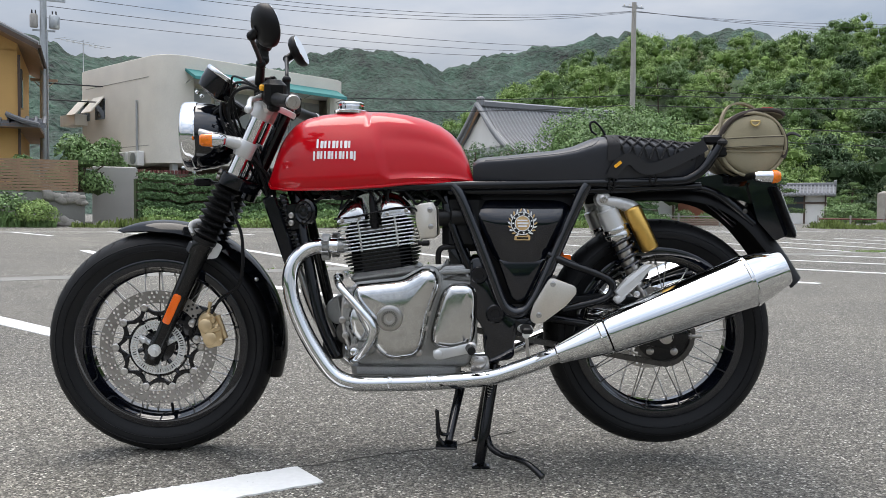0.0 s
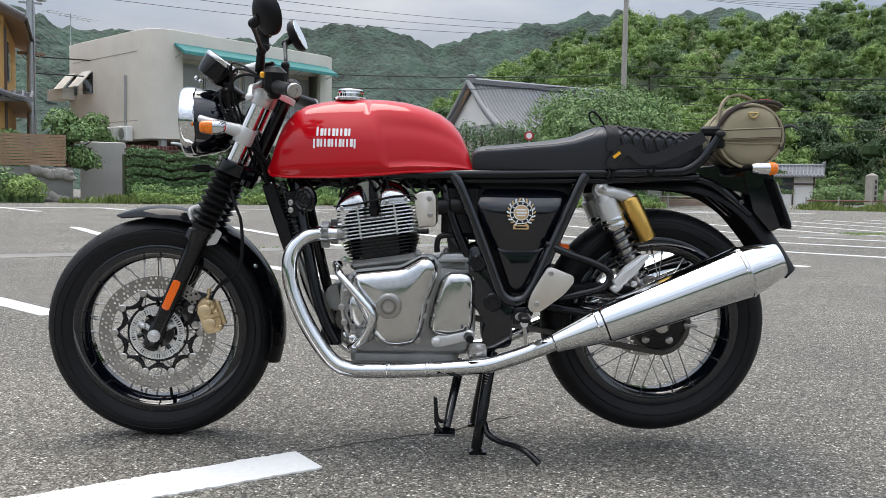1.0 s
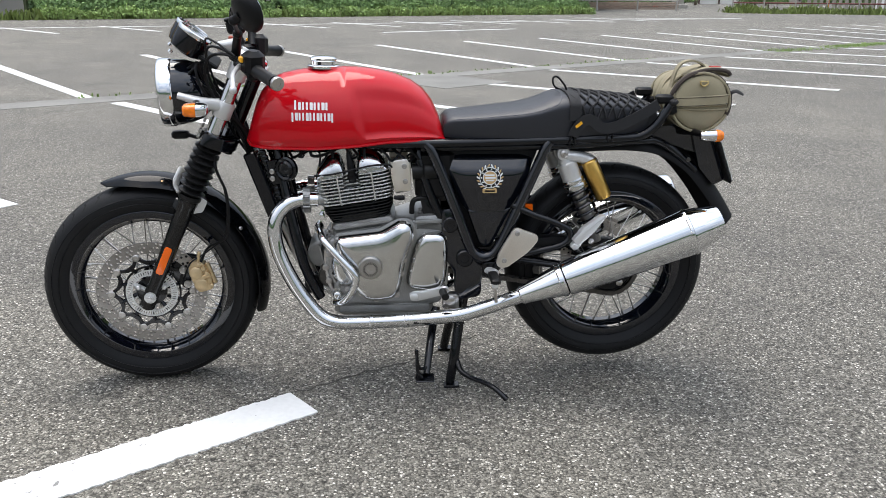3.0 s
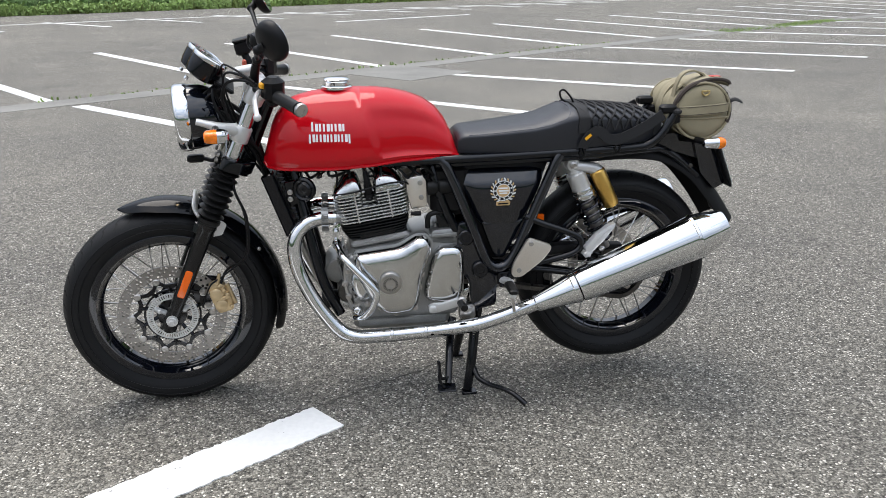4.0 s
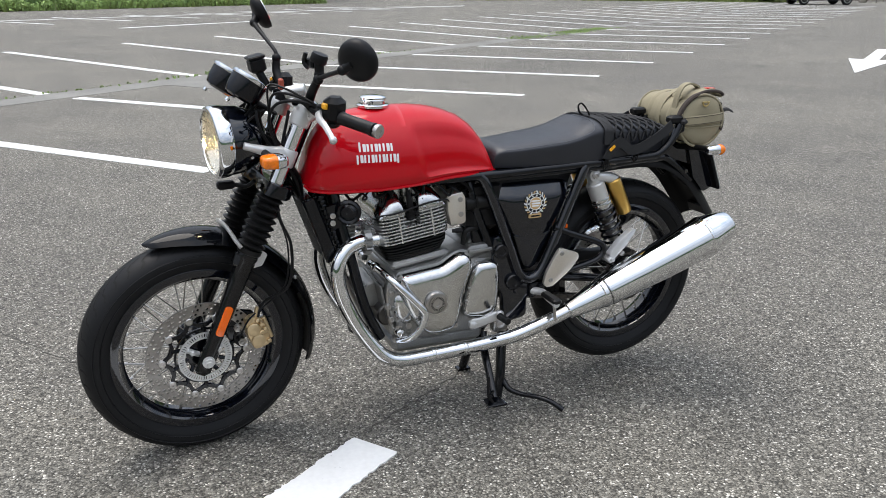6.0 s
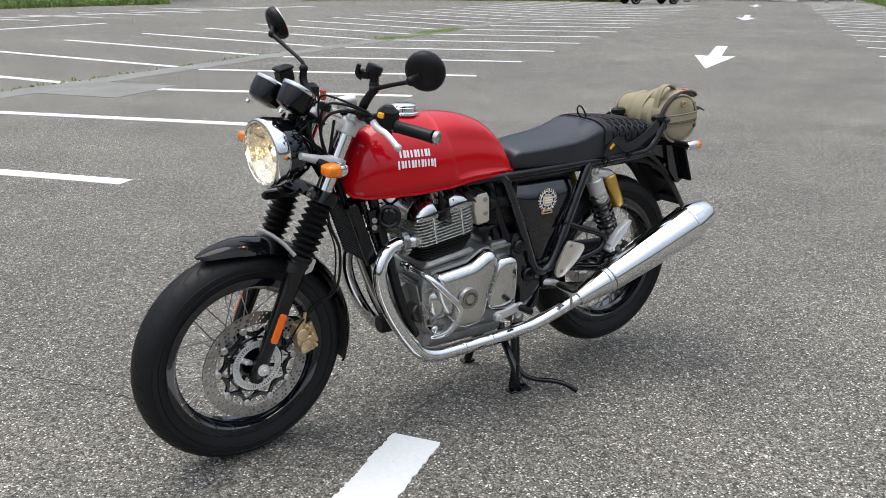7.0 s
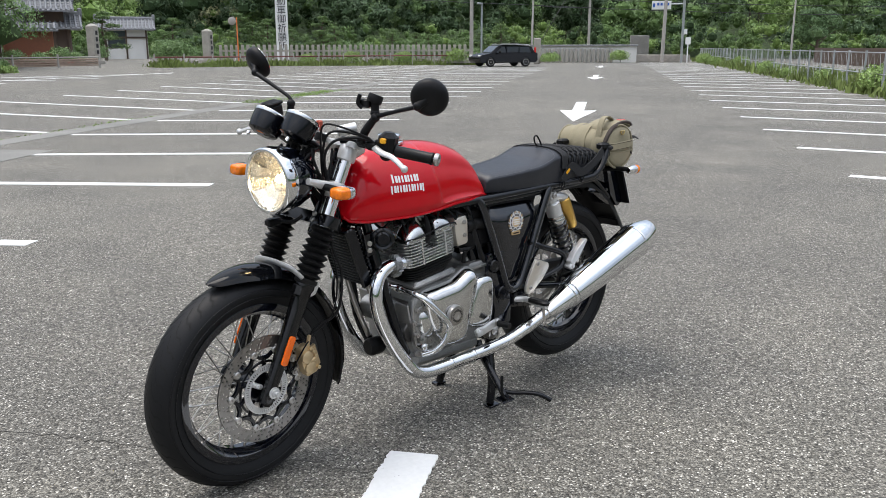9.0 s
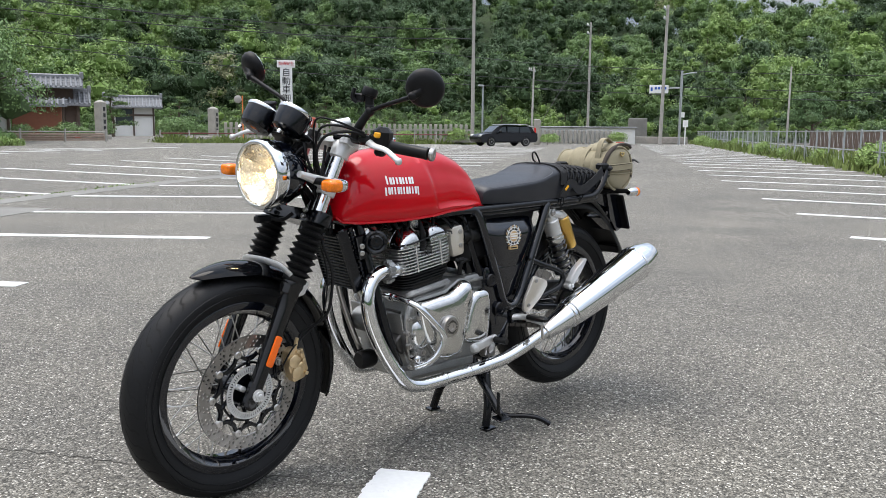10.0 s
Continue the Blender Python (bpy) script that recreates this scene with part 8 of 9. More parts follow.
for k in range(5):
    part("baluster_post", Shape().box((0.07, 0.07, 0.95), (1.0 + 1.96 * k, 0.16, 4.0)), ALU, bld)
for z in (3.7, 3.95, 4.2, 4.45):
    part("balcony_rail", Shape().box((7.9, 0.05, 0.05), (4.9, 0.16, z)), ALU, bld)
part("awning", Shape().rings([[Vector((x, 0.0, 6.62)), Vector((x, -0.75, 6.25)), Vector((x, -0.78, 6.12)), Vector((x, -0.74, 6.12)), Vector((x, 0.0, 6.52))] for x in (0.9, 8.95)]), TEAL, bld, "faded teal canvas awning")
for x in (0.95, 3.0, 5.0, 7.0, 8.9):
    part("awning_arm", Shape().rod((x, 0.0, 6.05), (x, -0.72, 6.2), 0.02, 6), ALU, bld)
for k in range(2):
    y0 = 5.6 + 1.5 * k
    w2 = part("side_window", Shape().box((0.08, 0.9, 0.9), (-0.0, y0, 5.3)), DARK_GLASS, bld, "small window with a tilted cover")
    part("tilted_cover", Shape().box((0.05, 0.95, 0.95), Matrix.Translation((-0.36, y0, 5.45)) @ Matrix.Rotation(radians(40), 4, "Y")), PLASTER, w2)
part("drain_pipe", Shape().rod((-0.06, 2.2, 2.6), (-0.06, 2.2, 5.4), 0.05, 8), GALV, bld)
part("ledge", Shape().box((0.6, 1.5, 0.5), (-0.3, 7.6, 4.9)), PLASTER, bld)
for z in (6.3, 3.5):
    part("joint_line", Shape().box((0.01, D - 2.6, 0.03), (-0.006, D / 2, z)), GREY_STONE, bld)
for k in range(3):
    ac = part("air_conditioner", Shape().box((0.32, 0.8, 0.62), (-0.25, 1.9 + 1.05 * k, 2.95), 0.03), WHITE_WALL, bld, "white air conditioner unit")
    part("grille", Shape().lathe([(0.24, 0), (0.24, 0.02), (0.1, 0.03), (0, 0.03)], (-0.41, 1.85 + 1.05 * k, 2.95), (-1, 0, 0), 20), ALU, ac)
# Dark box fills the open undercroft; its shade is in the colour.
part("undercroft", Shape().box((W - 1.6, D - 2.5, 2.6), (W / 2 + 0.2, D / 2 + 0.9, 1.4)), WOOD_DARK, bld, "recessed ground floor as one dark box that stands for shade")
for x in (0.6, 3.4, 6.2, 8.9):
    part("post", Shape().box((0.25, 0.25, 2.65), (x, 0.4, 1.45)), ALU, bld)
part("undercroft_window", Shape().box((2.2, 0.06, 1.3), (5.4, 1.62, 1.7)), DARK_GLASS, bld)
part("aerial", Shape().rod((0.3, 7.9, 7.1), (0.3, 7.9, 8.7), 0.025, 6).rod((-0.9, 7.6, 8.55), (1.5, 8.2, 8.55), 0.02, 6), GALV, bld, "television aerial")
for k in range(9):
    part("aerial_rod", Shape().rod((-0.9 + 0.3 * k - 0.1, 7.6 + 0.075 * k + 0.35, 8.57), (-0.9 + 0.3 * k + 0.1, 7.6 + 0.075 * k - 0.35, 8.57), 0.012, 5), GALV, bld)

shed = thing("garden_shed", "grey sheet-metal shed with a dark red corrugated door", "shed", frame2((-13.25, 27.7, 0.1), (1, 0.35)))
part("body", Shape().box((1.5, 1.4, 2.15), (0.75, 0.7, 1.2), 0.03), surface("grey_sheet", (0.42, 0.40, 0.37), 0.6, vary=0.15, scale=1), shed)
for k in range(14):
    part("corrugation", Shape().rod((1.6 + 0.13 * k, 0.3, 0.15), (1.6 + 0.13 * k, 0.3, 2.2), 0.055, 6), RUST, shed)
part("arch_pipe", Shape().tube([(3.1, 0.1, 2.3), (3.45, 0.1, 2.25), (3.6, 0.1, 1.95), (3.62, 0.1, 1.5)], 0.06, 8, 4), GALV, shed)

# ochre house
house = thing("ochre_house", "ochre rendered house with tiled eaves", "house", frame2((-16.7, 29.0, 0.2), (-0.9, -0.43)))
part("wall", Shape().box((8, 7, 6.6), (4.0, -3.5, 3.3)), OCHRE, house)
tiled_slope(house, Matrix.Translation((9.0, 0.75, 3.75)) @ Matrix.Rotation(math.pi, 4, "Z"), 10.0, 1.1, 0.35)
tiled_slope(house, Matrix.Translation((-0.75, 0.9, 3.75)) @ Matrix.Rotation(-math.pi / 2, 4, "Z"), 9.0, 1.1, 0.35)
part("soffit", Shape().box((9.5, 8.5, 0.12), (4.0, -3.5, 3.7)), WOOD, house)
# gable roof, its verge over the front wall
tiled_slope(house, Matrix.Translation((-0.75, 1.0, 6.72)) @ Matrix.Rotation(-math.pi / 2, 4, "Z"), 9.0, 4.75, 2.3, sag=0.0)
tiled_slope(house, Matrix.Translation((8.75, -8.0, 6.72)) @ Matrix.Rotation(math.pi / 2, 4, "Z"), 9.0, 4.75, 2.3, sag=0.0)
part("gable", Shape().plate([(0.0, 6.55), (8.0, 6.55), (8.0, 6.95), (4.0, 8.85), (0.0, 6.95)], 0.0, -7.0), OCHRE, house)
part("soffit", Shape().plate([(-0.72, 6.48), (4.0, 8.77), (8.72, 6.48), (8.72, 6.60), (4.0, 8.89), (-0.72, 6.60)], 0.98, -7.9), WOOD, house, "brown boarded soffit")
part("bargeboard", Shape().plate([(-0.76, 6.50), (4.0, 8.80), (8.76, 6.50), (8.76, 6.74), (4.0, 9.04), (-0.76, 6.74)], 1.0, 1.05), WOOD_DARK, house, "dark bargeboard")
part("gutter", Shape().tube([(-0.80, 1.0, 6.62), (-0.80, -8.0, 6.62)], 0.06, 8), WOOD_DARK, house)
for x, z in ((1.2, 5.3), (1.3, 1.6)):
    w3 = part("window", Shape().box((0.9, 0.12, 1.6), (x, 0.02, z)), WOOD_DARK, house)
    part("pane", Shape().box((0.76, 0.06, 1.45), (x, 0.07, z)), DARK_GLASS, w3)
    part("side_window", Shape().box((0.12, 0.7, 1.5), (-0.02, -1.4, z)), DARK_GLASS, house)
part("gutter_pipe", Shape().rod((-0.05, 0.05, 0.2), (-0.05, 0.05, 6.4), 0.05, 8), surface("brown_pipe", (0.08, 0.05, 0.04), 0.5), house)

# field stone wall with a slatted screen
wallm = frame2((-21.0, 20.4, 0.15), (0.905, 0.425))
wall_ob = part("retaining_wall", Shape().box((9.9, 0.5, 1.2), (4.95, 0.4, 0.6)), CONCRETE)
wall_ob.matrix_basis = wallm
tagged(wall_ob, "field stone retaining wall with weeds before it", "wall", kind="structure")
rst = random.Random(3)
for k in range(60):
    x, z = 5.6 + 4.3 * ((k * 0.618) % 1.0), 0.15 + 0.95 * ((k * 0.377) % 1.0)
    r = rst.uniform(0.12, 0.26)
    st = Shape()
    rings_ = []
    for d, f in ((0.0, 1.0), (-0.06, 0.95), (-0.11, 0.7), (-0.13, 0.35)):
        rings_.append([Vector((x + r * f * (1 + 0.2 * math.sin(3 * k + i * 2.3)) * math.cos(i * math.pi / 4), 0.16 + d, z + r * 0.75 * f * (1 + 0.2 * math.cos(5 * k + i * 1.7)) * math.sin(i * math.pi / 4))) for i in range(8)])
    part("stone", st.rings(rings_), STONE, wall_ob)
screen = thing("slatted_fence", "brown slatted screen fence on top of the stone wall", "fence", wallm @ Matrix.Translation((0, 0.15, 1.2)))
for k in range(7):
    part("post", Shape().box((0.08, 0.08, 1.1), (0.2 + 1.55 * k, 0.1, 0.5)), WOOD, screen)
for k in range(11):
    part("slat", Shape().box((9.6, 0.03, 0.075), (4.9, 0.04, 0.08 + 0.092 * k)), WOOD, screen)

# hedges along the lot's far edge
EDGE = [(-12.2, 23.2), (-3.6, 29.2), (5.6, 35.4), (9.5, 37.6)]


def hedge_block(x0, x1, z0, z1, depth, rng, density=420, size=0.045):
    """Clipped hedge along local x: leaves over the faces of a lumpy box."""
    n = int((x1 - x0) * density)
    x = rng.uniform(x0, x1, n)
    u = rng.uniform(0, 1, n)
    top = u < 0.3
    y = np.where(top, rng.uniform(-depth / 2, depth / 2, n), -depth / 2 + rng.normal(0, 0.05, n))
    z = np.where(top, z1 + rng.normal(0, 0.04, n), rng.uniform(z0, z1, n))
    z = z + 0.06 * np.sin(x * 3.1) + 0.03 * np.sin(x * 7.7)
    nrm = np.stack([np.zeros(n), np.where(top, 0.1, -1.0), np.where(top, 1.0, 0.25)], 1)
    return leaf_quads(np.stack([x, y, z], 1), nrm, size, rng)


hrng = np.random.default_rng(21)
for a, b, rows_ in (((-10.85, 25.9), (-4.2, 30.4), 5), ((-4.0, 30.6), (2.4, 35.0), 5), ((2.6, 35.1), (9.2, 39.3), 5)):
    ln = (Vector(b) - Vector(a)).length
    hm = frame2((a[0], a[1], ground_z(*a) - 0.02), (b[0] - a[0], b[1] - a[1]))
    hd = thing("hedge", "clipped green hedge trained in tiers along a slatted fence", "hedge", hm, "hedges beyond the car park")
    # A plain darker green box fills the hedge behind its leaves.
    part("core", Shape().box((ln, 0.35, 1.65), (ln / 2, 0.35, 0.82)), HEDGE_CORE, hd)
    for k in range(rows_):
        part("tier", quads("tier", hedge_block(0, ln, 0.30 + 0.32 * k, 0.50 + 0.32 * k, 0.5, hrng, 520), LEAF_DARK), None, hd)
    for k in range(5):
        part("rail", Shape().box((ln, 0.04, 0.07), (ln / 2, 0.16, 0.58 + 0.31 * k)), WHITE_WALL if a[0] > -4.1 else WOOD_DARK, hd)
    part("front_hedge", quads("front_hedge", hedge_block(0, ln, 0.0, 0.55, 1.0, hrng, 900, 0.05) + np.array([0, -0.55, 0]), LEAF_MID), None, hd)
    part("front_growth", quads("front_growth", hedge_block(0, ln, 0.0, 0.3, 1.0, hrng, 600, 0.05) + np.array([0, -1.0, 0]), LEAF_LIGHT), None, hd)
for k in range(13):
    x, y = -5.4 + 0.74 * k, 33.3 + 0.51 * k
    if k == 0:
        cy = thing("cypress", "dark green clipped columnar cypress", "tree", on_ground(x, y), "row of cypresses")
        rng = np.random.default_rng(31)
        part("trunk", Shape().tube([(0, 0, -0.1), (0, 0, 3.2)], [0.09, 0.04], 7), BARK, cy)
        part("foliage", quads("foliage", np.concatenate([blob_leaves((0, 0, 1.0), (0.6, 0.6, 1.2), 900, 0.05, rng), blob_leaves((0, 0, 2.4), (0.55, 0.55, 1.3), 900, 0.05, rng)]), LEAF_DARK), None, cy)
    else:
        copy_thing(cy, on_ground(x, y, k * 1.3, 0.86 + 0.018 * k + 0.03 * (k % 3)))

# temple hall with a tiled gable roof
hall = thing("temple_hall", "temple hall with a grey tiled gable roof and white gable", "temple", frame2((2.3, 62.0, 0.2), (0.87, 0.5)))
part("wall", Shape().box((12.0, 7.0, 5.6), (7.0, 4.5, 2.8)), WHITE_WALL, hall)
tiled_slope(hall, Matrix.Translation((0, -1.0, 5.3)), 14.0, 5.0, 4.0, 0.34)
tiled_slope(hall, Matrix.Translation((14.0, 9.0, 5.3)) @ Matrix.Rotation(math.pi, 4, "Z"), 14.0, 5.0, 4.0, 0.34)
part("ridge", Shape().box((13.6, 0.5, 0.55), (7.0, 4.0, 9.45), 0.1).box((0.5, 0.7, 0.8), (0.3, 4.0, 9.6), 0.1), TILE, hall, "stacked ridge tiles")
part("gable", Shape().plate([(0.2, 5.9), (7.8, 5.9), (4.0, 8.75)], 0.5, 0.7, 0, "x"), WHITE_WALL, hall, "white plaster gable")
for sgn in (1, -1):
    part("bargeboard", Shape().tube([(0.25, 4.0 - sgn * 4.9, 5.3), (0.2, 4.0 - sgn * 2.6, 6.9), (0.2, 4.0, 9.1)], 0.24, 8, 3, flat=0.5), WOOD, hall)
    part("verge", Shape().tube([(0.0, 4.0 - sgn * 5.0, 5.45), (0.0, 4.0 - sgn * 2.6, 7.1), (0.0, 4.0, 9.4)], 0.2, 8, 3), TILE, hall)
tiled_slope(hall, Matrix.Translation((-1.4, 8.5, 5.0)) @ Matrix.Rotation(-math.pi / 2, 4, "Z"), 9.0, 1.6, 0.8, 0.34, label="grey tiled skirt roof")


def gate_house(name, label, m, w, d, z1, z2, two=False):
    g = thing(name, label, "building", m)
    part("wall", Shape().box((w, d, z1), (w / 2, d / 2, z1 / 2)), WHITE_WALL if not two else WOOD_DARK, g)
    levels = [(z1, 1.0)] + ([(z2, 0.8)] if two else [])
    for z, k in levels:
        for side in (0, 1):
            mm = Matrix.Translation((w / 2 - (w / 2 + 0.7) * k, -0.7 * k, z)) if not side else Matrix.Translation((w / 2 + (w / 2 + 0.7) * k, d + 0.7 * k, z)) @ Matrix.Rotation(math.pi, 4, "Z")
            tiled_slope(g, mm, (w + 1.4) * k, d / 2 + 0.7 * k, 0.9 * k, 0.3)
        part("ridge", Shape().box(((w + 1.3) * k, 0.3, 0.3), (w / 2, d / 2, z + 0.95 * k), 0.06), TILE, g)
        for e in (0, 1):
            part("ridge_end", Shape().box((0.25, 0.35, 0.5), (w / 2 + (e - 0.5) * (w + 1.3) * k, d / 2, z + 1.05 * k), 0.05), TILE, g)
    if two:
        part("upper_storey", Shape().box((w * 0.75, d * 0.75, z2 - z1), (w / 2, d / 2, (z1 + z2) / 2)), WOOD_DARK, g)
        for x in (0.15, w * 0.35, w * 0.65, w - 0.15):
            part("column", Shape().rod((x, -0.1, 0), (x, -0.1, z1), 0.12, 8), WOOD_DARK, g)
    else:
        for x in (0.1, w * 0.5, w - 0.1):
            part("post", Shape().box((0.14, 0.14, z1), (x, -0.05, z1 / 2)), WOOD_DARK, g)
        part("beam", Shape().box((w, 0.12, 0.16), (w / 2, -0.06, z1 * 0.72)), WOOD_DARK, g)
        part("opening", Shape().box((w * 0.4, 0.05, z1 * 0.55), (w * 0.28, -0.02, z1 * 0.66)), DARK_GLASS, g)
    return g


gate_house("temple_gate", "two-tiered wooden temple gate with grey tiled roofs", frame2((15.9, 57.4, 0.25), (0.95, -0.3)), 2.9, 2.4, 2.25, 3.35, True)
gate_house("garden_lodge", "small white lodge with a grey tiled roof", frame2((27.6, 74.8, 0.25), (0.93, -0.37)), 3.6, 3.0, 2.6, 3.2)
gate_house("low_house", "low house with a grey tiled roof behind the cypresses", frame2((-5.2, 47.0, 0.2), (0.95, 0.25)), 3.4, 3.0, 3.9, 4.8)
gate_house("white_storehouse", "white plastered outbuilding with a tiled roof", frame2((8.2, 49.6, 0.25), (0.97, -0.2)), 4.2, 3.0, 2.7, 3.2)
part_door = thing("red_gate", "reddish wooden gate wing beside the temple", "gate", frame2((12.9, 50.6, 0.25), (0.95, -0.3)))
part("panel", Shape().box((2.6, 0.2, 2.0), (1.3, 0, 1.0), 0.03), surface("red_brown_boards", (0.25, 0.09, 0.05), 0.7, vary=0.15), part_door)
tiled_slope(part_door, Matrix.Translation((-0.3, -0.5, 2.0)), 3.2, 0.6, 0.35)


# ---- street furniture, signs, poles ----
def stone_pillar(x, y, h):
    t = thing("stone_pillar", "tall square inscribed stone pillar at the temple approach", "pillar", on_ground(x, y, 0.6), "stone pillars at the approach")
    part("shaft", Shape().box((0.55, 0.55, h), (0, 0, h / 2), 0.04), GREY_STONE, t)
    part("cap", Shape().rings([[Vector((sx * 0.27, sy * 0.27, h)) for sx, sy in ((-1, -1), (1, -1), (1, 1), (-1, 1))], [Vector((sx * 0.05, sy * 0.05, h + 0.14)) for sx, sy in ((-1, -1), (1, -1), (1, 1), (-1, 1))]]), GREY_STONE, t)
    part("base", Shape().box((0.9, 0.9, 0.25), (0, 0, 0.12), 0.03), GREY_STONE, t)
    for k in range(4):
        part("inscription_bar", Shape().box((0.2, 0.02, h * 0.11), (0, -0.28, h * (0.82 - 0.17 * k))), SIGN_BLACK, t)
    return t


stone_pillar(18.6, 52.6, 2.3)
stone_pillar(25.8, 51.7, 2.1)

# stone balustrade
bal = thing("stone_balustrade", "weathered stone balustrade of closely set posts", "fence", frame2((26.5, 51.3, 0.18), (14.2, -9.6)))
bl = math.hypot(14.2, 9.6)
bpost = mesh_of("post", Shape().box((0.19, 0.19, 1.25), (0, 0, 0.62), 0.02), GREY_STONE)
for k in range(int(bl / 0.36)):
    part("post", bpost, None, bal).location = (0.36 * k, 0, 0)
part("plinth", Shape().box((bl, 0.4, 0.22), (bl / 2, 0, 0.1)), GREY_STONE, bal)
part("rail", Shape().box((bl, 0.1, 0.12), (bl / 2, 0, 0.85)), GREY_STONE, bal)

low = thing("low_rail_fence", "low rusty pipe rail fence before the grass", "fence", frame2((19.8, 46.5, 0.15), (21.5, -4.5)))
ll = math.hypot(21.5, 4.5)
for k in range(14):
    part("post", Shape().rod((ll * k / 13, 0, -0.05), (ll * k / 13, 0, 0.75), 0.05, 8), POLE, low)
part("rail", Shape().rod((0, 0, 0.55), (ll, 0, 0.55), 0.04, 8), RUST, low)
low2 = thing("low_rail_fence", "low rusty pipe rail fence before the grass", "fence", frame2((6.5, 41.5, 0.18), (9.5, 3.2)))
for k in range(5):
    part("post", Shape().rod((10.0 * k / 4, 0, -0.05), (10.0 * k / 4, 0, 0.75), 0.05, 8), POLE, low2)
part("rail", Shape().rod((0, 0, 0.6), (10.0, 0, 0.6), 0.03, 8), POLE, low2)
pw = thing("brick_planter", "low brick-edged planting bed", "planter", frame2((8.0, 44.6, 0.2), (9.4, 4.2)))
for j in range(4):
    part("course", Shape().box((10.2, 0.3, 0.1), (5.1, 0.02 * (j % 2), 0.06 + 0.115 * j), 0.01), surface("brown_brick", (0.30, 0.22, 0.17), 0.85, vary=0.25, scale=4, fine=20), pw)


# tall sign tower with black characters
def text_shape(name, words, size, material, parent, m, label=""):
    cu = bpy.data.curves.new(name, "FONT")
    cu.body, cu.size, cu.align_x, cu.align_y, cu.extrude, cu.resolution_u = words, size, "CENTER", "CENTER", 0.01, 3
    cu.materials.append(material)
    ob = new(name, cu)
    ob.parent = parent
    ob.matrix_basis = m
    return tagged(ob, label)


tower = thing("sign_tower", "tall white sign tower with black characters and a red-lettered top board", "sign", frame2((30.6, 51.2, 0.15), (0.855, -0.52)))
part("column", Shape().box((0.84, 0.3, 5.2), (0.55, 0, 2.6), 0.02), SIGN_WHITE, tower)
part("top_board", Shape().box((1.26, 0.34, 0.5), (0.55, 0, 5.40), 0.02), SIGN_WHITE, tower)
upright = Matrix.Rotation(radians(90), 4, "X")
text_shape("top_text", "交通安全", 0.27, SIGN_RED, tower, Matrix.Translation((0.55, -0.18, 5.40)) @ upright)
for k, ch in enumerate("自動車御祈願所"):
    text_shape("character", ch, 0.62, SIGN_BLACK, tower, Matrix.Translation((0.55, -0.16, 4.78 - 0.60 * k)) @ upright)

mp = thing("mirror_post", "faded orange traffic mirror post", "mirror post", on_ground(27.1, 50.0))
part("post", Shape().rod((0, 0, -0.1), (0, 0, 3.0), 0.04, 10), ORANGE_POST, mp)
part("mirror_back", Shape().lathe([(0.24, 0), (0.26, 0.04), (0.2, 0.09), (0, 0.11)], (-0.35, 0, 2.75), (-0.3, -1, 0), 20), POLE, mp)
part("arm", Shape().rod((0, 0, 2.7), (-0.35, 0, 2.75), 0.04, 8), ORANGE_POST, mp)
op = thing("orange_marker", "thin orange marker post", "post", on_ground(58.5, 38.3))
part("pole", Shape().rod((0, 0, -0.1), (0, 0, 2.6), 0.08, 8), ORANGE_POST, op)

cone = thing("traffic_cone", "red traffic cone by the gate", "cone", on_ground(17.6, 54.0))
part("cone", Shape().lathe([(0.18, 0.04), (0.03, 0.7), (0, 0.71)], (0, 0, 0), (0, 0, 1), 16), RED_PLASTIC, cone)
part("base", Shape().box((0.4, 0.4, 0.04), (0, 0, 0.02)), RED_PLASTIC, cone)

bench = thing("wooden_bench", "dark wooden bench by the hedge", "bench", frame2((7.6, 40.4, 0.18), (0.94, 0.33)))
part("seat", Shape().box((2.4, 0.45, 0.08), (1.2, 0, 0.55), 0.01), WOOD_DARK, bench)
part("backrest", Shape().box((2.4, 0.06, 0.35), (1.2, 0.22, 0.75), 0.01), WOOD_DARK, bench)
for x in (0.2, 2.2):
    part("leg", Shape().box((0.1, 0.4, 0.6), (x, 0, 0.25), 0.01), WOOD_DARK, bench)


def utility_pole(x, y, h, r=0.17, lean=0.0, arms=2, label="grey concrete utility pole with insulators", steel=False):
    t = thing("utility_pole", label, "pole", on_ground(x, y) @ Matrix.Rotation(radians(lean), 4, "Y") @ Matrix.Rotation(0.4, 4, "Z"), "utility poles")
    part("shaft", Shape().lathe([(r * 0.75, -0.3), (r * 0.5, h), (r * 0.4, h + 0.02)], (0, 0, 0), (0, 0, 1), 14), GALV if steel else POLE, t)
    for k in range(arms):
        z = h - 0.3 - 0.75 * k
        arm = part("crossarm", Shape().box((1.7 - 0.3 * k, 0.09, 0.09), (0, 0.14, z)), GALV, t)
        for x2 in (-0.7, -0.3, 0.3, 0.7):
            part("insulator", Shape().lathe([(0.03, 0), (0.06, 0.04), (0.035, 0.08), (0.055, 0.12), (0.0, 0.15)], (x2 * (1 - 0.16 * k), 0.14, z + 0.05), (0, 0, 1), 8), WHITE_WALL, arm)
    return t


left_pole = utility_pole(-17.8, 33.0, 9.75, 0.26, 0, 1, "grey steel utility pole with transformers and cross arms", True)
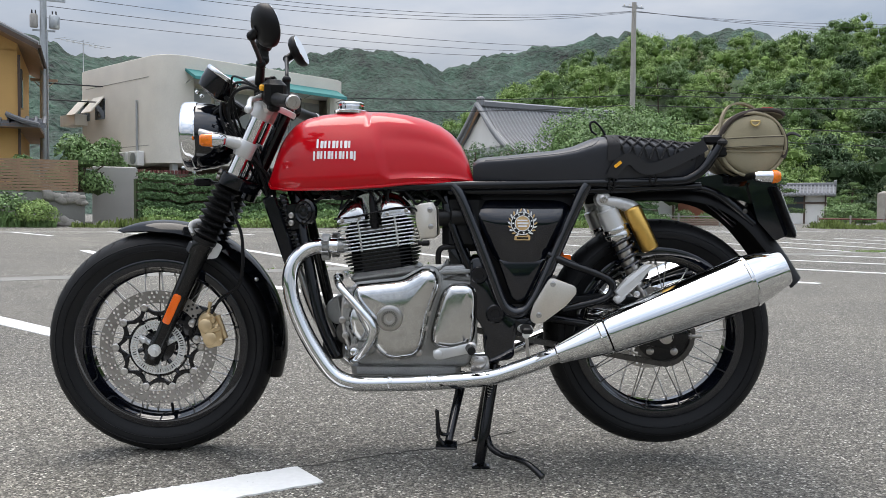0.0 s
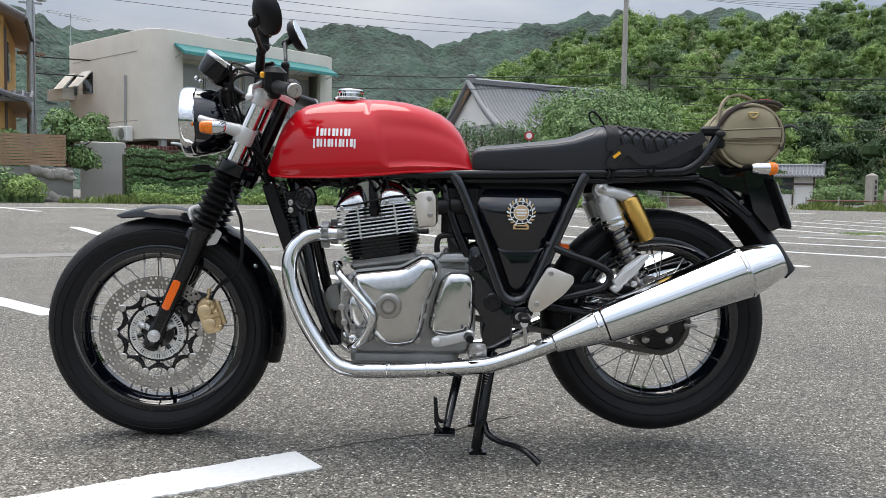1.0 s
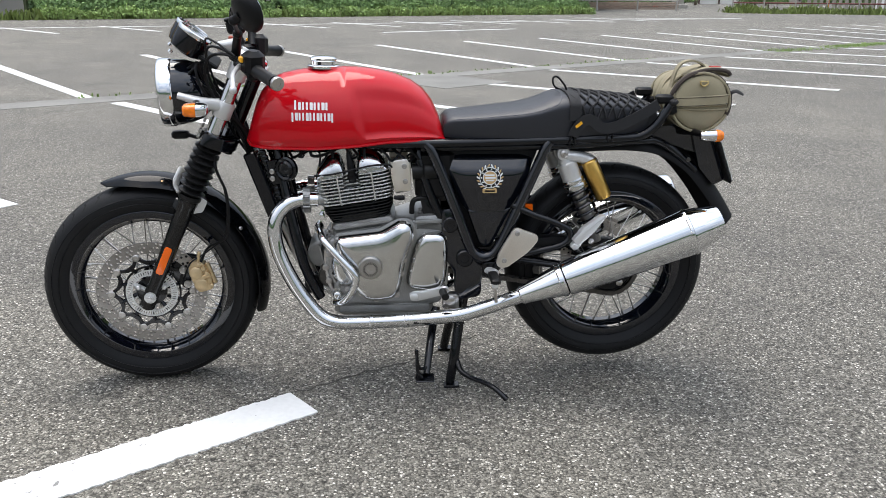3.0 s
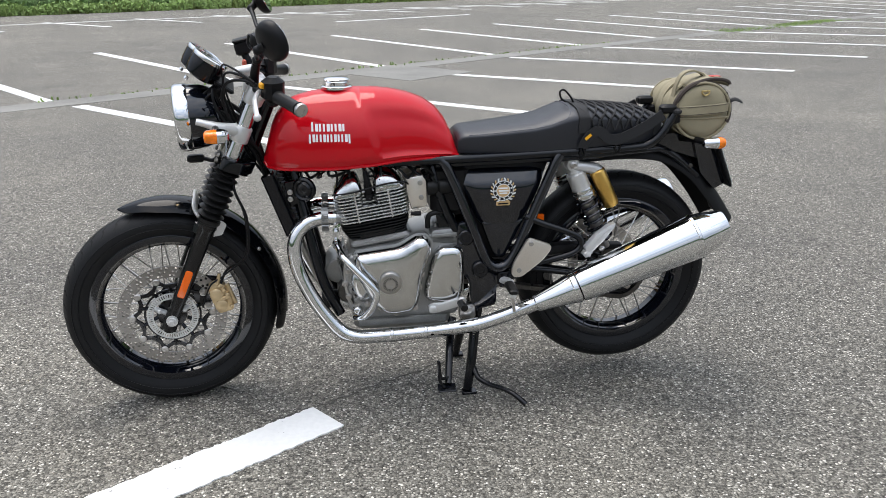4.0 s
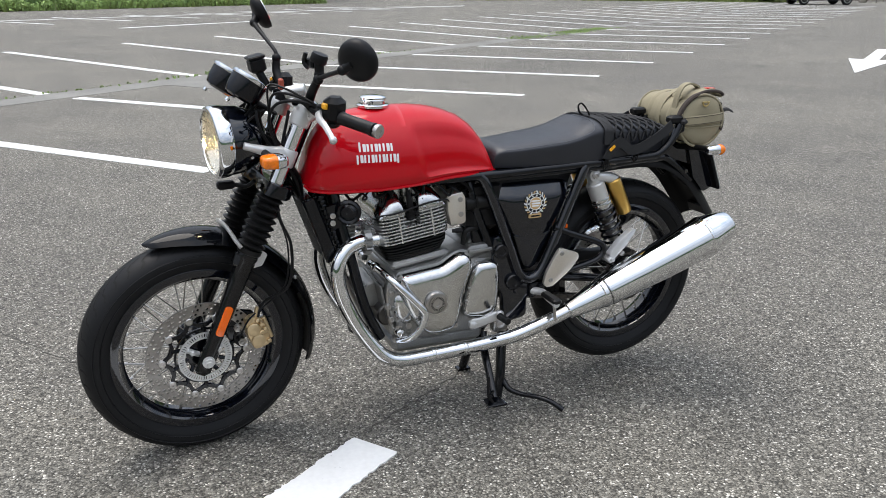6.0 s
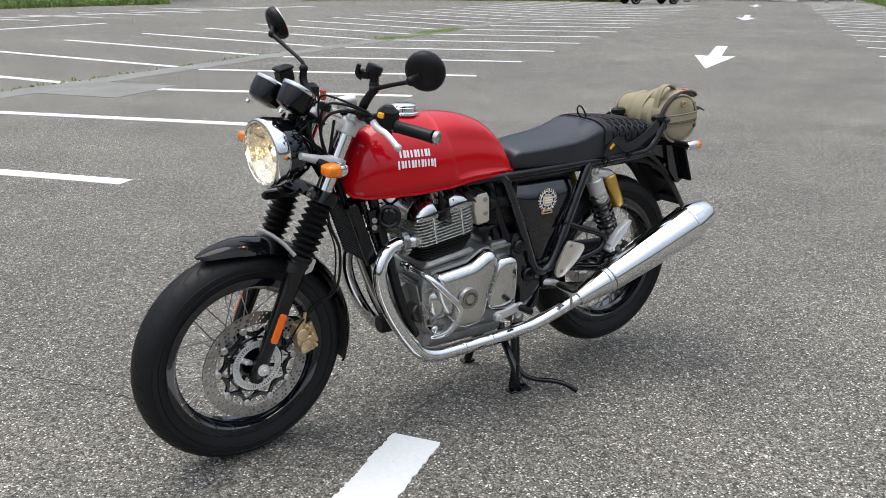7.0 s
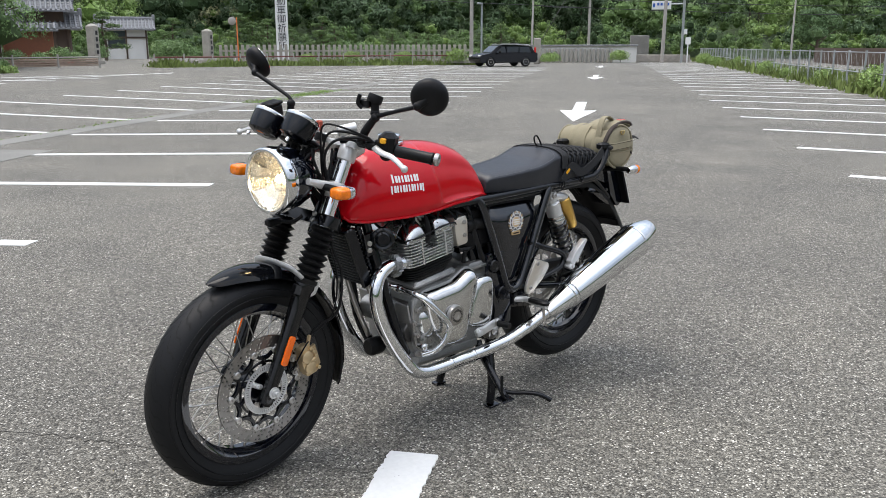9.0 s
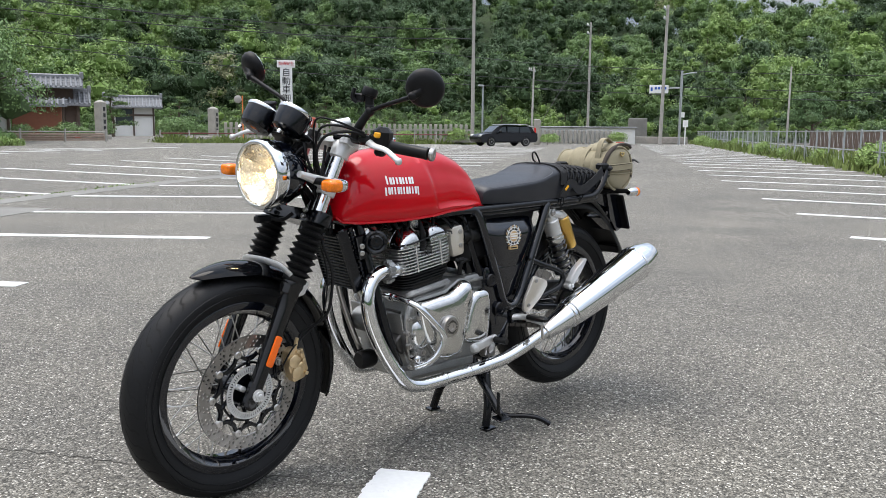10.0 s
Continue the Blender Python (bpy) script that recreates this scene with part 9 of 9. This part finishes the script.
for dx, w in ((-0.36, 0.16), (0.43, 0.21)):
    can = part("transformer", Shape().lathe([(w * 0.9, 0), (w, 0.03), (w, 0.5), (w * 0.8, 0.56), (0, 0.58)], (dx, -0.05, 8.22), (0, 0, 1), 18), POLE if dx < 0 else GALV, left_pole, "grey pole transformer")
    for k in (-0.07, 0.07):
        part("bushing", Shape().rod((dx + k, -0.05, 8.78), (dx + k, -0.05, 8.95), 0.03, 8), WIRE, can)
    part("bracket", Shape().box((0.5, 0.07, 0.07), (dx * 0.5, 0.0, 8.12)), GALV, left_pole)
part("crossarm", Shape().box((1.05, 0.09, 0.11), (0, 0.13, 6.05)), WOOD, left_pole)
for dx in (-1, 1):
    part("brace", Shape().rod((dx * 0.4, 0.13, 6.0), (dx * 0.06, 0.13, 5.65), 0.02, 6), WOOD, left_pole)
part("conduit", Shape().rod((0.17, -0.1, 0.0), (0.15, -0.08, 8.1), 0.035, 8), GALV, left_pole)
utility_pole(11.4, 58.7, 15.6, 0.32, 0, 1)
utility_pole(43.0, 44.3, 12.5, 0.2, 0, 0, "tall plain concrete pole")
utility_pole(54.2, 48.6, 6.5, 0.14, 1, 1)
utility_pole(65.1, 51.2, 11.4, 0.18, 0, 2)
utility_pole(56.8, 37.2, 10.8, 0.2, 1.6, 2)
utility_pole(48.1, 22.45, 4.9, 0.09, 0.6, 0, "slim leaning pole at the lot's edge")
lamp_post = thing("street_lamp", "thin grey street lamp", "street lamp", on_ground(44.9, 45.2))
part("pole", Shape().rod((0, 0, -0.1), (0, 0, 4.4), 0.07, 8), GALV, lamp_post)
part("lamp_head", Shape().box((0.5, 0.2, 0.12), (-0.2, 0, 4.4), 0.03), GALV, lamp_post)
rs = thing("road_sign", "blue and white road direction sign on a grey post", "road sign", frame2((59.3, 37.1, 0), (0.56, -0.83)))
part("post", Shape().rod((0, 0, -0.1), (0, 0, 5.9), 0.1, 10), GALV, rs)
part("arm", Shape().rod((0, 0, 4.55), (-2.0, 0, 4.5), 0.05, 8), GALV, rs)
part("board", Shape().box((1.5, 0.06, 0.65), (-1.75, -0.08, 4.45), 0.02), SIGN_WHITE, rs)
part("board_arrow", Shape().box((0.16, 0.02, 0.3), (-2.32, -0.12, 4.45)), SIGN_BLUE, rs)
for k in range(4):
    part("board_bar", Shape().box((0.17, 0.02, 0.2), (-2.0 + 0.25 * k, -0.125, 4.53)), SIGN_BLUE, rs)
part("lamp_arm", Shape().rod((0, 0, 5.6), (0.8, 0, 5.75), 0.04, 8).box((0.5, 0.2, 0.1), (0.9, 0, 5.75), 0.03), GALV, rs)
part("notice", Shape().box((0.4, 0.05, 0.55), (0.45, 0, 1.7), 0.01).box((0.3, 0.05, 0.4), (0.2, 0, 2.4), 0.01).rod((0.45, 0, 0), (0.45, 0, 1.5), 0.05, 8), SIGN_WHITE, rs)

no_park = thing("traffic_sign", "two round red and blue traffic signs on a post", "road sign", on_ground(3.5, 38.6))
part("post", Shape().rod((0, 0, -0.1), (0, 0, 3.6), 0.04, 8), GALV, no_park)
for z, mt in ((3.3, SIGN_RED), (2.75, SIGN_BLUE)):
    d = part("disc", Shape().lathe([(0.21, 0), (0.21, 0.03), (0, 0.03)], (0, -0.05, z), (0.1, -1, 0), 24), mt, no_park)
    part("face", Shape().lathe([(0.14, 0.0), (0.14, 0.036), (0, 0.036)], (0, -0.05, z), (0.1, -1, 0), 24), SIGN_WHITE if z > 3 else SIGN_BLUE, d)


def wire(a, b, sag, r=0.013):
    a, b = Vector(a), Vector(b)
    pts = [a.lerp(b, k / 16) - Vector((0, 0, sag * 4 * (k / 16) * (1 - k / 16))) for k in range(17)]
    return tagged(part("overhead_wire", Shape().tube(pts, r, 5), WIRE), "black overhead power line", "cable", "overhead lines")


for k in range(3):
    wire((-17.8 + 0.5 * k, 33.1, 11.0 - 0.25 * k), (11.1 + 0.35 * k, 58.9, 15.3), 0.9 + 0.1 * k)
    wire((11.1 + 0.35 * k, 58.9, 15.3), (62, 70, 19.0 - 0.8 * k), 1.5)
    wire((-17.8, 33.1, 10.9 - 0.3 * k), (-60, 30, 13.5 - 0.6 * k), 0.8)
    wire((-18.0, 33.2, 10.0 - 0.5 * k), (14.0, 75.0, 16.0 - 0.4 * k), 0.7)
for z in (6.2, 5.5):
    wire((-17.8, 33.1, z), (11.4, 58.8, z + 3.2), 0.5, 0.03)
    wire((11.4, 58.8, z + 3.2), (43.0, 44.3, z + 2.2), 0.6, 0.03)
for z, z2 in ((9.0, 7.6), (6.6, 6.2), (5.6, 5.5)):
    wire((11.4, 58.8, z + 1), (54.2, 48.6, z2 - 0.8), 0.4, 0.025)
    wire((54.2, 48.6, z2 - 0.8), (65.1, 51.2, z2 - 0.6), 0.1, 0.025)
    wire((54.2, 48.6, z2 - 0.8), (90.0, 12.0, z2 - 1.6), 0.5, 0.025)
wire((65.1, 51.2, 9.5), (58.0, 52.0, 0.5), 0.0, 0.03)

# white boundary wall, grey cabinet, kerb at the lot's end
bw = thing("boundary_wall", "low white plastered wall with a tiled cap and stone posts", "wall", frame2((51.5, 47.8, 0.0), (6.1, -7.6)))
part("wall", Shape().box((9.7, 0.3, 1.3), (4.9, 0, 0.65)), WHITE_WALL, bw)
part("cap", Shape().box((9.9, 0.7, 0.12), (4.9, 0, 1.36), 0.04), TILE, bw)
for k in range(22):
    part("post", Shape().box((0.2, 0.2, 1.1), (0.2 + 0.36 * k, -0.35, 0.55), 0.02), GREY_STONE, bw)
cab = thing("grey_cabinet", "plain grey concrete cabinet behind a stone kerb", "cabinet", frame2((58.6, 41.6, 0.1), (0.63, -0.77)))
part("body", Shape().box((1.5, 0.9, 1.9), (0.75, 0, 1.1), 0.03), CONCRETE, cab)
part("plinth", Shape().box((7.0, 0.5, 0.55), (1.2, -1.2, 0.25), 0.04), STONE, cab)
mono = thing("stone_marker", "upright grey stone marker by the road", "stone", on_ground(47.3, 41.7, 0.7))
part("slab", Shape().box((0.7, 0.5, 1.9), (0, 0, 0.95), 0.06), GREY_STONE, mono)

# chain-link fence along the right-hand bays
fa, fb = Vector((13.0, 0.2)), Vector((69.0, 41.5))
fl = (fb - fa).length
cf = thing("mesh_fence", "galvanised post and mesh fence with weeds at its foot", "fence", frame2((fa.x, fa.y, 0), (fb.x - fa.x, fb.y - fa.y)))
fpost = mesh_of("post", Shape().rod((0, 0, -0.1), (0, 0, 1.15), 0.03, 8), GALV)
for k in range(int(fl / 1.9) + 1):
    part("post", fpost, None, cf).location = (1.9 * k, 0, 0)
for z in (1.1, 0.55):
    part("rail", Shape().rod((0, 0, z), (fl, 0, z), 0.018, 6), GALV, cf)
mesh_w = Shape()
for k in range(int(fl / 0.6)):
    for lean in (0.55, -0.55):
        x = 0.6 * k
        mesh_w.tube([(x, 0, 0.05), (x + lean, 0, 1.08)], 0.0035, 3)
part("mesh", mesh_w, GALV, cf)
field = part("field_wall", Shape().box((60, 0.4, 1.25), (32, -8.5, 0.52)), WOOD_DARK)
field.matrix_basis = frame2((fa.x, fa.y, 0), (fb.x - fa.x, fb.y - fa.y))
tagged(field, "dark stacked timber revetment beyond the fence", "wall", kind="structure")
rail = thing("guard_rail", "white guard rail along the road beyond the fence", "guard rail", frame2((34.0, -2.0, 0), (0.79, 0.61)))
part("beam", Shape().box((26, 0.08, 0.3), (10, 0, 0.85), 0.03), SIGN_WHITE, rail)
for k in range(9):
    part("post", Shape().rod((-2.5 + 3.1 * k, 0.08, -0.1), (-2.5 + 3.1 * k, 0.08, 0.9), 0.05, 8), SIGN_WHITE, rail)


# ---- parked estate car ----
def estate_car(m):
    car = thing("estate_car", "black estate car with silver roof rails parked in a bay", "car", m)
    paint = surface("black_car_paint", (0.003, 0.003, 0.0035), 0.2, vary=0.1, coat=0.25, spec=0.2)
    hl = [(-2.25, 0.42), (-2.27, 0.62), (-2.15, 0.78), (-1.3, 0.93), (-0.75, 1.38), (-0.4, 1.46), (1.4, 1.43), (1.85, 1.33), (2.12, 0.95), (2.25, 0.88), (2.27, 0.45), (2.1, 0.28), (-2.1, 0.25)]
    rows_ = []
    for yy, k in ((-0.88, 0.0), (-0.89, 0.35), (-0.86, 0.7), (-0.70, 1.0), (0.70, 1.0), (0.86, 0.7), (0.89, 0.35), (0.88, 0.0)):
        rows_.append([Vector((x * (0.985 if abs(yy) > 0.8 else 1.0), (yy if z < 0.95 else math.copysign(min(abs(yy), 0.86 - 0.38 * (z - 0.95)), yy)), min(z, 0.25 + 1.21 * max(k, 0.57)) if k < 1 else z)) for x, z in hl])
    part("body", Shape().rings(rows_), paint, car, "black car body", 50)
    for sgn in (-1, 1):
        for x0, x1, t0, t1 in ((-0.95, -0.2, 0.45, 0.1), (-0.12, 0.75, 0.0, 0.0), (0.83, 1.75, 0.0, 0.2)):
            part("side_window", Shape().plate([(x0, 0.95), (x1, 0.95), (x1 - t1, 1.34), (x0 + t0, 1.34)], sgn * 0.66, sgn * 0.80).moved(Matrix.Translation((0, sgn * 0.015, 0))), DARK_GLASS, car, "dark side window")
        part("roof_rail", Shape().tube([(-0.55, sgn * 0.6, 1.45), (-0.4, sgn * 0.6, 1.51), (1.5, sgn * 0.6, 1.49), (1.7, sgn * 0.6, 1.40)], 0.025, 6, 3), SILVER, car, "silver roof rail")
        part("tail_lamp", Shape().box((0.14, 0.1, 0.55), (2.1, sgn * 0.76, 1.02), 0.02), RED_PLASTIC, car, "tall red tail lamp")
        part("headlamp", Shape().box((0.3, 0.3, 0.16), (-2.1, sgn * 0.66, 0.72), 0.04), SILVER, car)
        part("door_mirror", Shape().box((0.12, 0.2, 0.14), (-0.75, sgn * 0.95, 1.0), 0.04), paint, car)
        part("sill", Shape().box((2.6, 0.04, 0.06), (0, sgn * 0.895, 0.33), 0.01), BLACK_MATT, car)
        for x in (-1.42, 1.3):
            wh = part("wheel", Shape().lathe([(0.2, -0.1), (0.31, -0.1), (0.32, -0.06), (0.32, 0.06), (0.31, 0.1), (0.2, 0.1)], (x, sgn * 0.82, 0.32), (0, 1, 0), 28), RUBBER, car)
            part("rim", Shape().lathe([(0.21, 0), (0.21, 0.02), (0.19, 0.03), (0.17, 0.0), (0.05, 0.02), (0, 0.02)], (x, sgn * 0.90, 0.32), (0, sgn, 0), 24), SILVER, wh, "silver alloy rim")
            for k in range(5):
                a = 2 * math.pi * k / 5
                part("rim_gap", Shape().box((0.06, 0.03, 0.1), Matrix.Translation((x + 0.12 * math.cos(a), sgn * 0.91, 0.32 + 0.12 * math.sin(a))) @ Matrix.Rotation(-a + math.pi / 2, 4, "Y"), 0.01), BLACK_MATT, wh)
    part("windscreen", Shape().box((0.66, 1.3, 0.02), Matrix.Translation((-1.035, 0, 1.175)) @ Matrix.Rotation(radians(-39), 4, "Y"), 0.005), DARK_GLASS, car, "dark sloping windscreen")
    return car


estate_car(Matrix.Translation((39.9, 38.0, ground_z(39.9, 38.0))) @ Matrix.Rotation(math.atan2(-2.2, 3.3) + 0.28, 4, "Z") @ Matrix.Scale(0.95, 4))

# ---- trees and shrubs ----
big = broad_tree("spreading broadleaf tree in front of the temple", 6.6, 5.4, LEAF_MID, 46000, 0.075, 3, -0.1)
big.matrix_basis = on_ground(8.2, 44.6)
oak = broad_tree("rounded broadleaf tree beside the temple grounds", 6.0, 3.2, LEAF_DARK, 9000, 0.10, 5, 0.15)
oak.matrix_basis = on_ground(13.8, 60.0)
fresh = broad_tree("small fresh green tree behind the hedge", 3.6, 1.5, LEAF_LIGHT, 4200, 0.075, 8, 0.15)
fresh.matrix_basis = on_ground(-0.4, 38.6)
vine = broad_tree("ivy-covered small tree beside the stone wall", 3.4, 1.25, LEAF_MID, 7500, 0.06, 12, 0.02)
vine.matrix_basis = on_ground(-13.0, 26.3)
pine = cloud_pine("green cloud-pruned garden pine", 3.6, 1.5, 4)
pine.matrix_basis = on_ground(24.4, 66.2)
bush = shrub("rounded green garden shrub", 1.0, 1.3, LEAF_MID, 3)
bush.matrix_basis = on_ground(21.5, 60.0)
bush_l = shrub("light green rank shrub at the lot's edge", 0.8, 0.9, LEAF_LIGHT, 9, 2600, 0.042)
bush_l.matrix_basis = on_ground(36.2, 44.0)
trng = random.Random(5)
for x, y, s in ((-16.3, 28.0, 0.8), (-14.8, 31.5, 1.1), (3.2, 40.5, 0.95), (5.0, 41.2, 0.7), (-19.0, 25.5, 0.7)):
    copy_thing(fresh if x > 0 else vine, on_ground(x, y, trng.uniform(0, 6), s))
for x, y, s in ((13, 80, 1.5), (76, 34, 0.8)):
    copy_thing(oak, on_ground(x, y, trng.uniform(0, 6), s))
for k in range(26):
    f = k / 25
    x, y = 21 + 34 * f + trng.uniform(-2, 2), 69 - 17 * f + trng.uniform(-4, 5)
    if math.atan2(x + 1.1, y + 2.1) > radians(23.8):
        copy_thing(pine, on_ground(x, y, trng.uniform(0, 6), trng.uniform(0.6, 1.0)))
for k in range(34):
    f = k / 33
    x, y = 15 + 42 * f + trng.uniform(-2, 2), 61.5 - 13 * f + trng.uniform(-3, 3)
    if not radians(17.5) < math.atan2(x + 1.1, y + 2.1) < radians(23.4):
        copy_thing(bush, on_ground(x, y, trng.uniform(0, 6), trng.uniform(0.6, 1.2)))
for x, y, s in ((39.6, 42.3, 1.3), (33.0, 45.2, 1.0), (30.2, 46.6, 0.8), (47.5, 40.8, 0.9), (55.5, 40.2, 1.1), (50.8, 43.2, 0.9), (54.6, 32.0, 0.9), (50.2, 28.6, 0.7), (45.5, 24.2, 0.8), (41.0, 20.6, 0.5), (36.5, 17.6, 0.7), (33.0, 15.0, 0.5), (27.5, 10.9, 0.6), (23.0, 7.2, 0.9), (18.4, 4.3, 0.5)):
    copy_thing(bush_l, on_ground(x, y, trng.uniform(0, 6), s))
for x, y, s in ((10.2, 46.5, 0.7), (11.4, 47.2, 0.5), (12.6, 47.6, 0.7), (14.0, 48.2, 0.6), (15.2, 48.6, 0.8), (16.2, 49.0, 0.6)):
    copy_thing(bush, on_ground(x, y, trng.uniform(0, 6), s))
for k in range(9):
    copy_thing(bush if k % 2 else bush_l, on_ground(-19.6 + 0.85 * k, 19.9 + 0.41 * k, 0.7 * k, 0.7 + 0.12 * (k % 3)))
wrng = np.random.default_rng(17)
weeds("edge_grass", "rank grass along the far edge of the car park", [(18.5, 43.8, 1.0), (26.0, 45.0, 1.1), (42.0, 42.8, 1.0)], 9000, 0.32, wrng)
weeds("edge_grass", "rank grass below the hedge", [(-12.0, 23.6, 0.5), (-3.4, 29.6, 0.5), (5.8, 35.8, 0.5), (9.6, 38.0, 0.5)], 5000, 0.22, wrng)
weeds("wall_weeds", "weeds growing before the stone wall", [(-20, 19.6, 0.5), (-14.5, 22.3, 0.5), (-12.4, 23.4, 0.4)], 4000, 0.3, wrng, LEAF_MID)
weeds("fence_weeds", "tall weeds along the mesh fence", [(14.5, 1.0, 0.6), (30, 12.2, 0.8), (68, 40.6, 0.9)], 12000, 0.36, wrng)
weeds("gutter_weeds", "low weeds in the joint of the gutter", [(tuple(lot_point(v, 0.24))[0], tuple(lot_point(v, 0.24))[1], 0.12) for v in (-7.5, -5.5, -2.0, 3.0)], 230, 0.03, wrng, LEAF_LIGHT)
weeds("gutter_weeds", "moss and low weeds along the gutter", [(lot_point(v, 0.0).x, lot_point(v, 0.0).y, 0.35) for v in (7.0, 9.5, 13.5)], 2600, 0.03, wrng, LEAF_LIGHT)
